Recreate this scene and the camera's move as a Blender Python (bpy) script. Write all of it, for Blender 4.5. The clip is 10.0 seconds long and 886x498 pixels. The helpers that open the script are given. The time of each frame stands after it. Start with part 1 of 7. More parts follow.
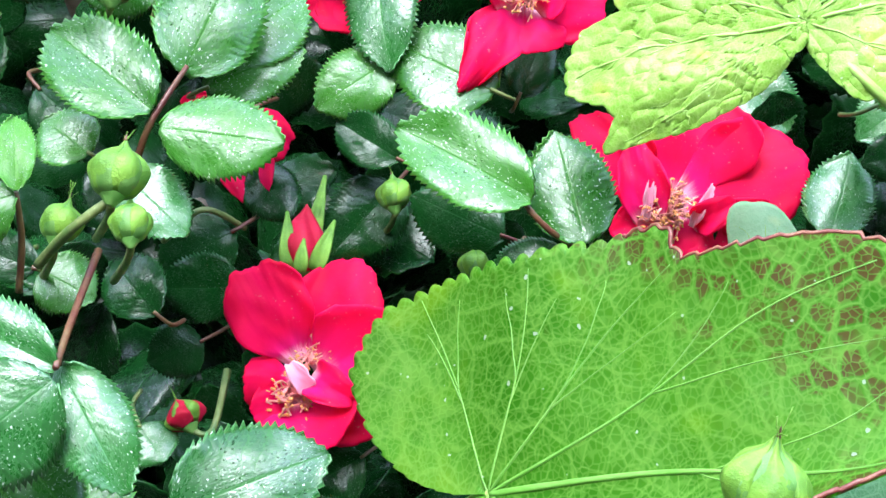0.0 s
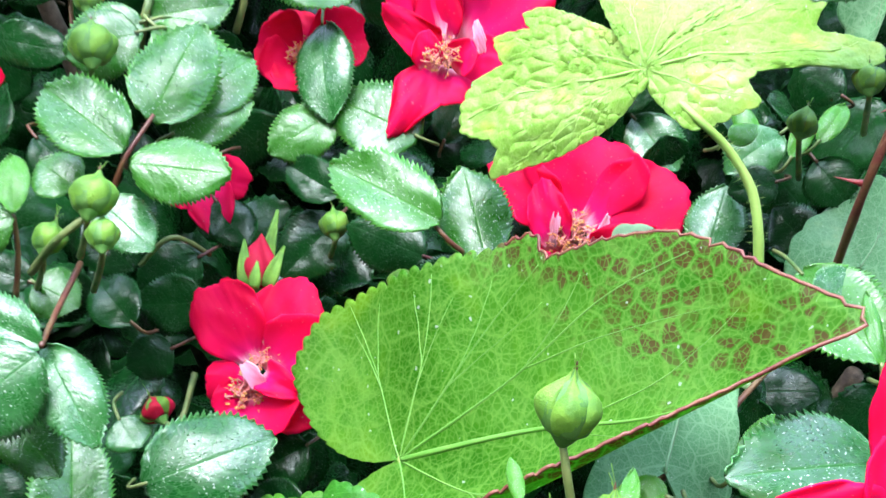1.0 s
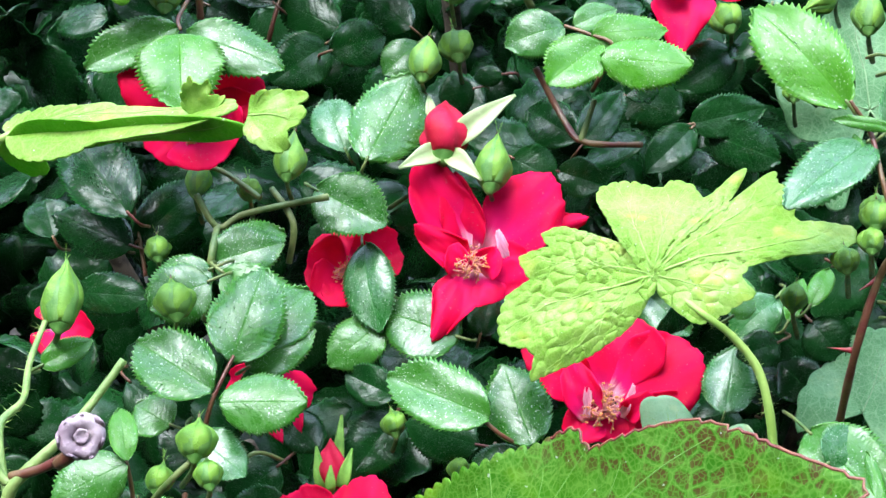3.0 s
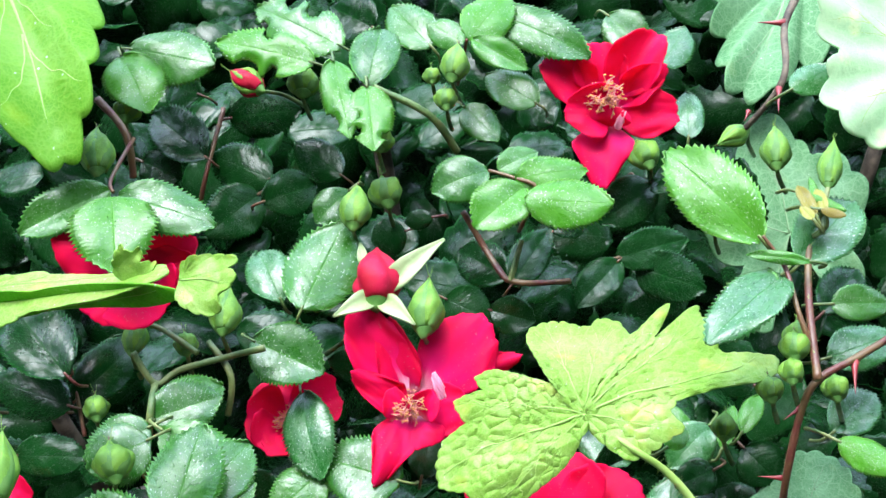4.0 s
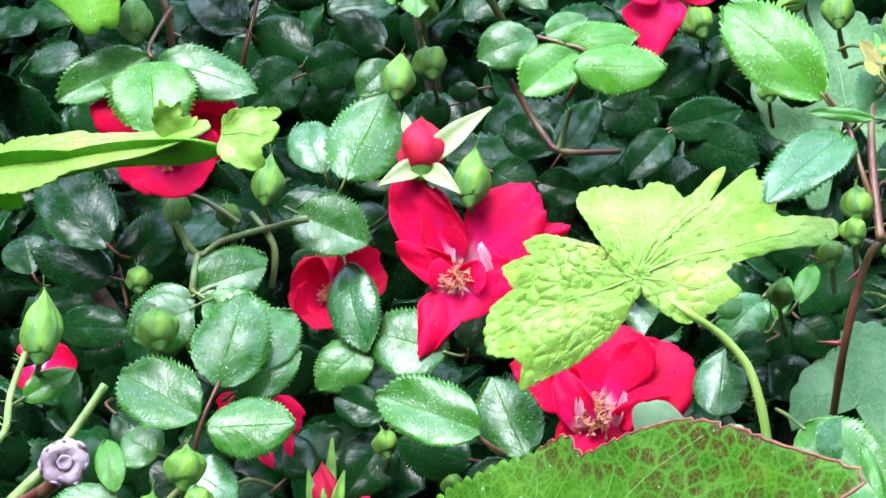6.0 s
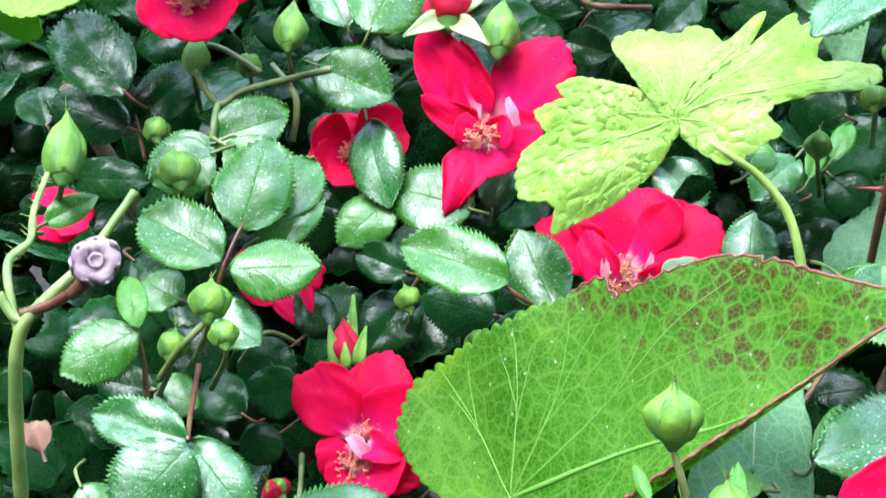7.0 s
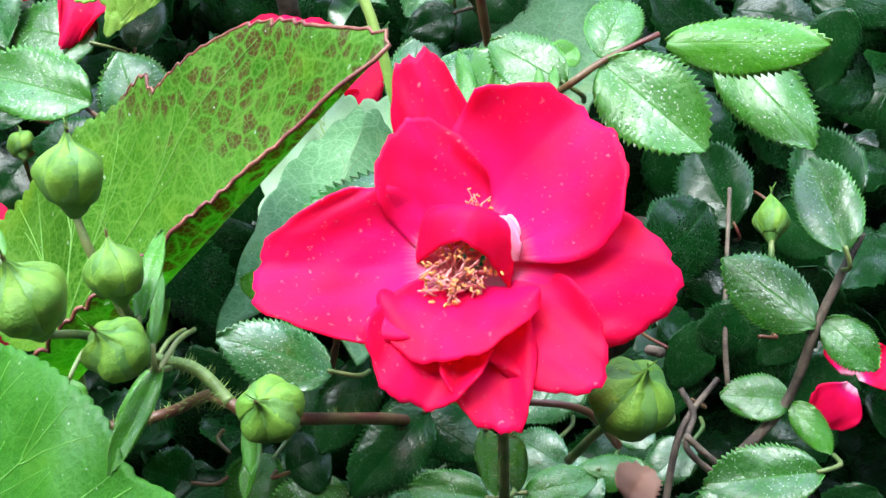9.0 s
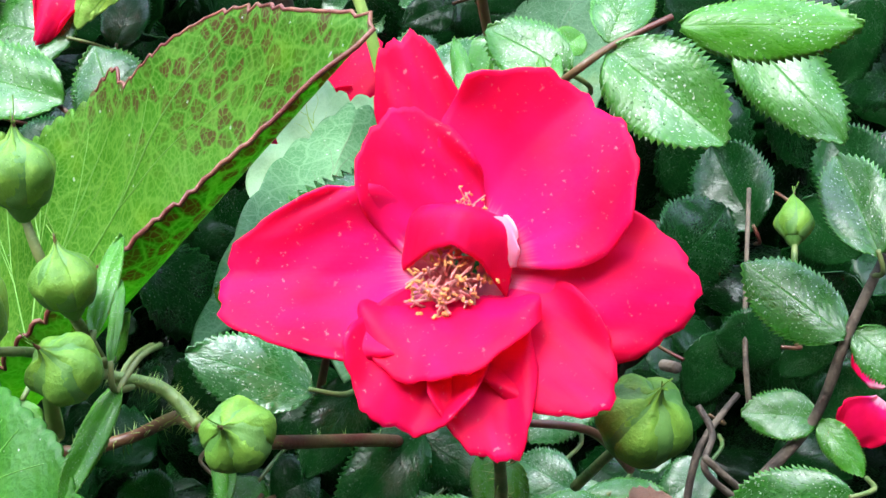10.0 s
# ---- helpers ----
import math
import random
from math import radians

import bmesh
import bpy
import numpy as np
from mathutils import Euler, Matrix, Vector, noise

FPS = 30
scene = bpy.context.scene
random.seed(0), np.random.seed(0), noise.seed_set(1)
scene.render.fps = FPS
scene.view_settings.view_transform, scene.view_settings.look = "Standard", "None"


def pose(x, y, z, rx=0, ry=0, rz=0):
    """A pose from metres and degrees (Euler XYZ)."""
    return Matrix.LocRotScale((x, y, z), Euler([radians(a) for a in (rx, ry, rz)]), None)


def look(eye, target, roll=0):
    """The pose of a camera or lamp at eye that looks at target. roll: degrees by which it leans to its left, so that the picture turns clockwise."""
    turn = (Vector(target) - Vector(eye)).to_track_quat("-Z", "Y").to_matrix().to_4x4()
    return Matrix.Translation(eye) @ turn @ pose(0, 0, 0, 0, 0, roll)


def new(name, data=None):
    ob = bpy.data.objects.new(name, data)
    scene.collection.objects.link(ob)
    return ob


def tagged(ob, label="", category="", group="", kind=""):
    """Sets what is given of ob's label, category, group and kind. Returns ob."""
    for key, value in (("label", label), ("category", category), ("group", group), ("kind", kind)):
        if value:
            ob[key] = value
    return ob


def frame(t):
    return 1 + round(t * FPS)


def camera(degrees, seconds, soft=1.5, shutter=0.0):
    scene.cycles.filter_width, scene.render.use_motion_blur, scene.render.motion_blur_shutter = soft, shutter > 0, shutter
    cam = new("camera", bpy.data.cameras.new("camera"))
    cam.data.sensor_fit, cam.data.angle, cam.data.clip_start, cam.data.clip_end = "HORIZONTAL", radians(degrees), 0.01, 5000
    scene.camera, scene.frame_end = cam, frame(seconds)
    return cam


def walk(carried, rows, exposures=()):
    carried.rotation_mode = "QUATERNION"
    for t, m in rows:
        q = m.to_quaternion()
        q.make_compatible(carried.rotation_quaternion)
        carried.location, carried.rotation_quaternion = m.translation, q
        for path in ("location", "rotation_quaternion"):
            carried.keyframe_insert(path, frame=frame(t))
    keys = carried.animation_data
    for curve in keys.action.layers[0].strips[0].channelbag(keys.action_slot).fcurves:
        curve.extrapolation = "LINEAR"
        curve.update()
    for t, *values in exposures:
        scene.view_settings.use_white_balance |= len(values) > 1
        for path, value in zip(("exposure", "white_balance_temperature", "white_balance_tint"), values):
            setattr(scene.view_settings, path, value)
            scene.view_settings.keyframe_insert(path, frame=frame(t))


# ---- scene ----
cam = camera(38.3, 10.0, 1.5, 0.22)
PATH = [
    (0, (0.009, 0.003, 0.761), (-0.007, 1.75, -0.212), 6.4),
    (0.5, (0.012, -0.003, 0.763), (-0.001, 1.748, -0.204), 6.7),
    (1, (0.033, -0.046, 0.773), (-0.031, 1.759, -0.087), 4.9),
    (1.5, (0.031, -0.074, 0.788), (-0.041, 1.77, 0.016), 3.2),
    (2, (0.026, -0.069, 0.798), (-0.023, 1.79, 0.063), 0.1),
    (2.2, (0.026, -0.069, 0.801), (-0.045, 1.803, 0.101), -0.9),
    (3.3, (0.025, -0.079, 0.814), (-0.051, 1.79, 0.106), -2.1),
    (3.5, (0.026, -0.08, 0.815), (-0.034, 1.801, 0.136), -2.4),
    (4, (0.03, -0.08, 0.821), (0.032, 1.848, 0.286), -3.7),
    (4.5, (0.031, -0.079, 0.821), (0.045, 1.851, 0.293), -4.0),
    (5, (0.031, -0.079, 0.82), (0.02, 1.842, 0.262), -4.1),
    (5.2, (0.03, -0.076, 0.818), (0.002, 1.837, 0.237), -4.1),
    (6.3, (0.022, -0.075, 0.8), (-0.048, 1.801, 0.111), -4.5),
    (6.5, (0.018, -0.074, 0.795), (-0.043, 1.794, 0.084), -4.1),
    (7, (0.016, -0.076, 0.782), (-0.044, 1.778, 0.035), -3.6),
    (7.5, (0.018, -0.078, 0.763), (-0.056, 1.759, -0.024), -3.3),
    (8, (0.031, -0.087, 0.75), (-0.047, 1.745, -0.051), -3.8),
    (8.3, (0.057, -0.084, 0.743), (-0.014, 1.738, -0.079), -5.8),
    (8.5, (0.088, -0.079, 0.732), (-0.042, 1.765, -0.031), -6.2),
    (9, (0.113, -0.055, 0.723), (-0.004, 1.793, -0.033), -7.0),
    (9.5, (0.114, -0.038, 0.714), (-0.015, 1.806, -0.051), -7.2),
    (10, (0.115, -0.037, 0.715), (-0.022, 1.815, -0.028), -7.5),
]
EXPOSURES = [(0.0, 2.12, 5700.0, 5.0), (1.5, 2.05, 5700.0, 5.0), (2.2, 1.9, 5800.0, 5.0), (5.2, 1.83, 5750.0, 5.0), (7.0, 2.05, 5700.0, 5.0), (8.2, 2.15, 5650.0, 5.0), (9.2, 1.9, 5900.0, 5.0)]
walk(cam, [(t, look(eye, target, roll)) for t, eye, target, roll in PATH], EXPOSURES)

# ---- light: an overcast sky with a broad, veiled sun ----
world = bpy.data.worlds.new("overcast_sky")
scene.world = world
world.use_nodes = True
wn, wl = world.node_tree.nodes, world.node_tree.links
sky = wn.new("ShaderNodeTexSky")
sky.sky_type, sky.sun_disc = "NISHITA", False
sky.sun_elevation, sky.sun_rotation = radians(67), radians(212)
sky.air_density, sky.dust_density, sky.ozone_density = 1.0, 6.0, 1.0
cloud = wn.new("ShaderNodeMix")
cloud.data_type = "RGBA"
cloud.inputs[0].default_value = 0.55
cloud.inputs[7].default_value = (7.9, 9.5, 11.4, 1)
wl.new(sky.outputs[0], cloud.inputs[6])
veil = wn.new("ShaderNodeTexCoord")
high = wn.new("ShaderNodeSeparateXYZ")
wl.new(veil.outputs["Generated"], high.inputs[0])
dome = wn.new("ShaderNodeMapRange")
for slot, value in ((1, 0.0), (2, 1.0), (3, 0.36), (4, 1.1)):
    dome.inputs[slot].default_value = value
wl.new(high.outputs[2], dome.inputs[0])
overcast = wn.new("ShaderNodeMix")
overcast.data_type, overcast.blend_type = "RGBA", "MULTIPLY"
overcast.inputs[0].default_value = 1.0
wl.new(dome.outputs[0], overcast.inputs[7])
wl.new(cloud.outputs[2], overcast.inputs[6])
back = wn["Background"]
back.inputs[1].default_value = 0.21
wl.new(overcast.outputs[2], back.inputs[0])
sun = new("sun", bpy.data.lights.new("sun", "SUN"))
sun.data.energy, sun.data.angle, sun.data.color = 1.5, radians(40), (1.0, 0.98, 0.95)
sun.matrix_world = look((-0.5, -0.6, 3.0), (0, 0.2, 0.6))


# ---- materials ----
def material(name):
    m = bpy.data.materials.new(name)
    m.use_nodes = True
    n, l = m.node_tree.nodes, m.node_tree.links
    return m, n, l, n["Principled BSDF"]


def mix_colour(n, l, fac, a, b, blend="MIX"):
    x = n.new("ShaderNodeMix")
    x.data_type, x.blend_type = "RGBA", blend
    for i, v in ((0, fac), (6, a), (7, b)):
        if isinstance(v, (int, float)):
            x.inputs[i].default_value = v
        elif isinstance(v, tuple):
            x.inputs[i].default_value = (*v, 1)
        else:
            l.new(v, x.inputs[i])
    return x.outputs[2]


def calc(n, l, op, a, b=0.0, c=0.0, clamp=False):
    x = n.new("ShaderNodeMath")
    x.operation, x.use_clamp = op, clamp
    for i, v in enumerate((a, b, c)):
        if isinstance(v, (int, float)):
            x.inputs[i].default_value = v
        else:
            l.new(v, x.inputs[i])
    return x.outputs[0]


def ramp(n, l, fac, lo, hi, a=0.0, b=1.0):
    x = n.new("ShaderNodeMapRange")
    x.interpolation_type = "SMOOTHSTEP"
    l.new(fac, x.inputs[0])
    for i, v in ((1, lo), (2, hi), (3, a), (4, b)):
        x.inputs[i].default_value = v
    return x.outputs[0]


def noise_of(n, l, vec, scale, detail=3.0, rough=0.55):
    x = n.new("ShaderNodeTexNoise")
    x.inputs["Scale"].default_value, x.inputs["Detail"].default_value, x.inputs["Roughness"].default_value = scale, detail, rough
    if vec:
        l.new(vec, x.inputs["Vector"])
    return x.outputs[0]


def cells_of(n, l, vec, scale, feature="DISTANCE_TO_EDGE"):
    x = n.new("ShaderNodeTexVoronoi")
    x.feature = feature
    x.inputs["Scale"].default_value = scale
    l.new(vec, x.inputs["Vector"])
    return x.outputs["Distance"]


def bump_of(n, l, height, distance, strength, below=None):
    x = n.new("ShaderNodeBump")
    x.inputs["Distance"].default_value, x.inputs["Strength"].default_value = distance, strength
    l.new(height, x.inputs["Height"])
    if below:
        l.new(below, x.inputs["Normal"])
    return x.outputs[0]


def finish(m, n, l, p, through_colour, thin, body=None):
    """Adds the light that a thin sheet lets through."""
    t = n.new("ShaderNodeBsdfTranslucent")
    t.inputs[0].default_value = (*through_colour, 1)
    if body:
        gain = n.new("ShaderNodeVectorMath")
        gain.operation = "SCALE"
        gain.inputs["Scale"].default_value = 1.7
        l.new(body, gain.inputs[0])
        l.new(gain.outputs[0], t.inputs[0])
    s = n.new("ShaderNodeMixShader")
    s.inputs[0].default_value = thin
    l.new(p.outputs[0], s.inputs[1]), l.new(t.outputs[0], s.inputs[2])
    l.new(s.outputs[0], n["Material Output"].inputs[0])
    return m


def leaflet_material(name, dark, light, vein, gloss=0.3, thin=0.12, coat=0.5, spec=0.5, dust=0.85, wet_range=(0.55, 1.2)):
    """Rose leaflet: side veins from a midrib, mottling, water specks, a waxy skin."""
    m, n, l, p = material(name)
    uv = n.new("ShaderNodeUVMap").outputs[0]
    info = n.new("ShaderNodeObjectInfo").outputs["Random"]
    geo = n.new("ShaderNodeNewGeometry").outputs["Random Per Island"]
    pick = calc(n, l, "FRACT", calc(n, l, "ADD", info, geo))
    shift = n.new("ShaderNodeVectorMath")
    shift.operation = "MULTIPLY_ADD"
    shift.inputs[1].default_value = (0.42, 1.0, 1.0)
    l.new(uv, shift.inputs[0])
    away = n.new("ShaderNodeCombineXYZ")
    for slot, far in ((0, 31.0), (1, 17.0)):
        l.new(calc(n, l, "MULTIPLY", pick, far), away.inputs[slot])
    l.new(away.outputs[0], shift.inputs[2])
    place = shift.outputs[0]
    sep = n.new("ShaderNodeSeparateXYZ")
    l.new(uv, sep.inputs[0])
    side = calc(n, l, "ABSOLUTE", sep.outputs[0])
    wob = calc(n, l, "MULTIPLY", noise_of(n, l, uv, 5.0, 2), 0.12)
    lane = calc(n, l, "ADD", calc(n, l, "SUBTRACT", calc(n, l, "MULTIPLY", sep.outputs[1], 8.0), calc(n, l, "MULTIPLY", side, 2.1)), calc(n, l, "MULTIPLY", wob, 8.0))
    edge = calc(n, l, "ABSOLUTE", calc(n, l, "SUBTRACT", calc(n, l, "FRACT", lane), 0.5))
    lateral = ramp(n, l, edge, 0.055, 0.005)
    rib = ramp(n, l, side, 0.045, 0.012)
    fine = ramp(n, l, cells_of(n, l, uv, 17.0), 0.1, 0.0)
    veins = calc(n, l, "MAXIMUM", rib, calc(n, l, "MULTIPLY", lateral, 0.6))
    tone = calc(n, l, "ADD", calc(n, l, "MULTIPLY", noise_of(n, l, uv, 2.3, 4), 0.6), calc(n, l, "MULTIPLY", pick, 0.55))
    body = mix_colour(n, l, ramp(n, l, tone, 0.25, 0.85), dark, light)
    body = mix_colour(n, l, calc(n, l, "MULTIPLY", fine, 0.24), body, vein)
    body = mix_colour(n, l, calc(n, l, "MULTIPLY", veins, 0.5), body, vein)
    groove = ramp(n, l, side, 0.02, 0.008)
    body = mix_colour(n, l, calc(n, l, "MULTIPLY", groove, 0.75), body, dark)
    # light green margin, with the glint along the teeth painted in
    margin = calc(n, l, "MULTIPLY", ramp(n, l, side, 0.92, 0.98), 0.7)
    body = mix_colour(n, l, margin, body, vein)
    worn = ramp(n, l, noise_of(n, l, place, 2.6, 3), 0.62, 0.78)
    body = mix_colour(n, l, calc(n, l, "MULTIPLY", worn, 0.35), body, tuple(0.5 * (a + b) for a, b in zip(light, vein)))
    speck = calc(n, l, "MULTIPLY", ramp(n, l, noise_of(n, l, place, 44.0, 2), 0.64, 0.665), ramp(n, l, noise_of(n, l, place, 3.0, 1), 0.36, 0.55))
    body = mix_colour(n, l, calc(n, l, "MULTIPLY", speck, dust), body, (0.6, 0.63, 0.58))
    l.new(body, p.inputs["Base Color"])
    skin = ramp(n, l, noise_of(n, l, place, 6.0, 4), 0.3, 0.75, gloss - 0.04, gloss + 0.1)
    skin = calc(n, l, "ADD", skin, calc(n, l, "MULTIPLY", calc(n, l, "MAXIMUM", calc(n, l, "MULTIPLY", fine, 0.6), calc(n, l, "MAXIMUM", rib, lateral)), 0.2))
    l.new(skin, p.inputs["Roughness"])
    p.inputs["Coat Weight"].default_value, p.inputs["Coat Roughness"].default_value = coat, 0.2
    film = ramp(n, l, noise_of(n, l, place, 3.2, 3), 0.36, 0.6, wet_range[0] * spec, wet_range[1] * spec)
    dull = calc(n, l, "MAXIMUM", calc(n, l, "MULTIPLY", fine, 0.45), calc(n, l, "MAXIMUM", rib, calc(n, l, "MULTIPLY", lateral, 0.8)))
    l.new(calc(n, l, "MULTIPLY", film, calc(n, l, "SUBTRACT", 1.0, calc(n, l, "MULTIPLY", dull, 0.8))), p.inputs["Specular IOR Level"])
    drops = ramp(n, l, cells_of(n, l, place, 24.0, "F1"), 0.2, 0.12)
    wet = calc(n, l, "MULTIPLY", drops, ramp(n, l, noise_of(n, l, place, 4.0, 1), 0.5, 0.6))
    dome = ramp(n, l, edge, 0.0, 0.3)
    height = calc(n, l, "ADD", calc(n, l, "MULTIPLY", dome, 0.8), calc(n, l, "MULTIPLY", ramp(n, l, cells_of(n, l, uv, 13.0), 0.0, 0.3), 0.35))
    height = calc(n, l, "SUBTRACT", height, calc(n, l, "MULTIPLY", rib, 1.2))
    b = bump_of(n, l, height, 0.0002, 0.16)
    b = bump_of(n, l, noise_of(n, l, place, 8.0, 4, 0.55), 0.0012, 0.08, b)
    b = bump_of(n, l, noise_of(n, l, place, 55.0, 2, 0.6), 0.00006, 0.3, b)
    b = bump_of(n, l, wet, 0.0006, 0.9, b)
    l.new(b, p.inputs["Normal"])
    return finish(m, n, l, p, tuple(min(1, 1.6 * c) for c in light), thin)


def broad_material(name, dark, light, vein, spots=0.0, gloss=0.5, thin=0.36, quilt=1.0, yellow=0.5, network=0.24):
    """Broad palmate leaf: a net of pale veins at three sizes, yellow patches with painted sheen, russet spots between
    the veins.
    """
    m, n, l, p = material(name)
    uv = n.new("ShaderNodeUVMap").outputs[0]
    sep = n.new("ShaderNodeSeparateXYZ")
    l.new(uv, sep.inputs[0])
    warp = n.new("ShaderNodeVectorMath")
    warp.operation = "ADD"
    nz = n.new("ShaderNodeTexNoise")
    nz.inputs["Scale"].default_value = 7.0
    l.new(uv, nz.inputs["Vector"])
    sc = n.new("ShaderNodeVectorMath")
    sc.operation = "SCALE"
    sc.inputs["Scale"].default_value = 0.05
    l.new(nz.outputs["Color"], sc.inputs[0])
    l.new(uv, warp.inputs[0]), l.new(sc.outputs[0], warp.inputs[1])
    wuv = warp.outputs[0]
    coarse, middle, small = cells_of(n, l, wuv, 9.0), cells_of(n, l, wuv, 26.0), cells_of(n, l, wuv, 75.0)
    net = calc(n, l, "MAXIMUM", ramp(n, l, coarse, 0.05, 0.008), calc(n, l, "MULTIPLY", ramp(n, l, middle, 0.085, 0.01), 0.75))
    fine = ramp(n, l, small, 0.16, 0.02)
    body = mix_colour(n, l, ramp(n, l, noise_of(n, l, uv, 2.6, 5), 0.32, 0.68), dark, light)
    body = mix_colour(n, l, ramp(n, l, noise_of(n, l, uv, 17.0, 4), 0.5, 0.75, 0.0, 0.4), body, dark)
    # yellow-green blotches, with the diffuse pale sheen painted into the same patches
    pale = ramp(n, l, noise_of(n, l, uv, 3.4, 3), 0.54, 0.72)
    body = mix_colour(n, l, calc(n, l, "MULTIPLY", pale, yellow), body, tuple(min(1.0, k * c) for k, c in zip((1.9, 1.25, 1.1), light)))
    body = mix_colour(n, l, calc(n, l, "MULTIPLY", fine, 0.22), body, vein)
    body = mix_colour(n, l, calc(n, l, "MULTIPLY", net, network), body, vein)
    if spots:
        reach = calc(n, l, "ADD", calc(n, l, "MULTIPLY", sep.outputs[1], 0.75), calc(n, l, "MULTIPLY", sep.outputs[0], 0.95))
        cluster = ramp(n, l, calc(n, l, "ADD", calc(n, l, "MULTIPLY", noise_of(n, l, uv, 4.5, 3), 0.7), reach), 0.74, 0.98)
        turned = calc(n, l, "ADD", calc(n, l, "SUBTRACT", sep.outputs[0], calc(n, l, "MULTIPLY", sep.outputs[1], 0.51)), 0.46)
        turned = calc(n, l, "ADD", turned, calc(n, l, "MULTIPLY", noise_of(n, l, uv, 9.0, 3), 0.14))
        cluster = calc(n, l, "MAXIMUM", cluster, calc(n, l, "MULTIPLY", ramp(n, l, turned, 0.17, 0.06), ramp(n, l, sep.outputs[1], 0.3, 0.42)))
        cell = n.new("ShaderNodeTexVoronoi")
        cell.inputs["Scale"].default_value = 26.0
        l.new(wuv, cell.inputs["Vector"])
        tone = n.new("ShaderNodeSeparateColor")
        l.new(cell.outputs["Color"], tone.inputs[0])
        patch = calc(n, l, "MULTIPLY", cluster, ramp(n, l, tone.outputs[0], 0.15, 0.45))
        patch = calc(n, l, "MULTIPLY", patch, ramp(n, l, middle, 0.06, 0.16))
        patch = calc(n, l, "MULTIPLY", patch, ramp(n, l, small, 0.02, 0.1, 0.3, 1.0))
        patch = calc(n, l, "MULTIPLY", patch, ramp(n, l, noise_of(n, l, uv, 30.0, 2), 0.3, 0.5, 0.35, 1.0))
        body = mix_colour(n, l, calc(n, l, "MULTIPLY", patch, spots, clamp=True), body, (0.1, 0.028, 0.014))
    speck = ramp(n, l, noise_of(n, l, uv, 46.0, 1), 0.74, 0.76)
    body = mix_colour(n, l, calc(n, l, "MULTIPLY", speck, 0.8), body, (0.45, 0.5, 0.4))
    l.new(body, p.inputs["Base Color"])
    l.new(ramp(n, l, noise_of(n, l, uv, 5.0, 4), 0.3, 0.7, gloss - 0.1, gloss + 0.12), p.inputs["Roughness"])
    l.new(ramp(n, l, noise_of(n, l, uv, 2.6, 3), 0.42, 0.68, 0.15, 0.6), p.inputs["Specular IOR Level"])
    height = calc(n, l, "ADD", calc(n, l, "MULTIPLY", ramp(n, l, coarse, 0.0, 0.3), quilt), calc(n, l, "MULTIPLY", ramp(n, l, middle, 0.0, 0.35), 0.7))
    height = calc(n, l, "ADD", height, calc(n, l, "MULTIPLY", ramp(n, l, small, 0.0, 0.35), 0.25))
    l.new(bump_of(n, l, height, 0.0006 * quilt, 0.16), p.inputs["Normal"])
    return finish(m, n, l, p, light, thin, body)


def petal_material(name, deep, bright, thin=0.48, claw_end=0.17):
    """Velvety rose petal: white claw and painted magenta glow at its base, fine length-wise veins, pollen and rain
    specks.
    """
    m, n, l, p = material(name)
    uv = n.new("ShaderNodeUVMap").outputs[0]
    place = n.new("ShaderNodeTexCoord").outputs["Object"]
    sep = n.new("ShaderNodeSeparateXYZ")
    l.new(uv, sep.inputs[0])
    stretch = n.new("ShaderNodeMapping")
    stretch.inputs["Scale"].default_value = (9.0, 1.0, 1.0)
    l.new(uv, stretch.inputs["Vector"])
    streak = noise_of(n, l, stretch.outputs[0], 2.4, 4)
    body = mix_colour(n, l, ramp(n, l, noise_of(n, l, uv, 1.7, 3), 0.3, 0.75), deep, bright)
    body = mix_colour(n, l, calc(n, l, "MULTIPLY", streak, 0.06), body, deep)
    claw = ramp(n, l, calc(n, l, "ADD", sep.outputs[1], calc(n, l, "MULTIPLY", calc(n, l, "SUBTRACT", streak, 0.5), 0.18)), claw_end, 0.05)
    # overexposed magenta glow round the flower's centre, put into the petal colour
    centre_glow = ramp(n, l, sep.outputs[1], claw_end * 2.2, 0.1)
    body = mix_colour(n, l, calc(n, l, "MULTIPLY", centre_glow, 0.6), body, (0.75, 0.02, 0.32))
    body = mix_colour(n, l, calc(n, l, "MULTIPLY", claw, 0.9), body, (0.85, 0.55, 0.72))
    speck = ramp(n, l, noise_of(n, l, place, 1300.0, 2), 0.66, 0.72)
    speck = calc(n, l, "MULTIPLY", speck, ramp(n, l, noise_of(n, l, place, 60.0, 1), 0.42, 0.6))
    body = mix_colour(n, l, calc(n, l, "MULTIPLY", speck, 0.6), body, (0.5, 0.25, 0.3))
    l.new(body, p.inputs["Base Color"])
    p.inputs["Roughness"].default_value = 0.55
    p.inputs["Specular IOR Level"].default_value = 0.12
    p.inputs["Sheen Weight"].default_value, p.inputs["Sheen Roughness"].default_value = 0.02, 0.4
    p.inputs["Sheen Tint"].default_value = (1.0, 0.2, 0.55, 1)
    wrinkle = noise_of(n, l, place, 170.0, 3)
    l.new(bump_of(n, l, wrinkle, 0.0012, 0.22, bump_of(n, l, streak, 0.0003, 0.1)), p.inputs["Normal"])
    return finish(m, n, l, p, bright, thin)


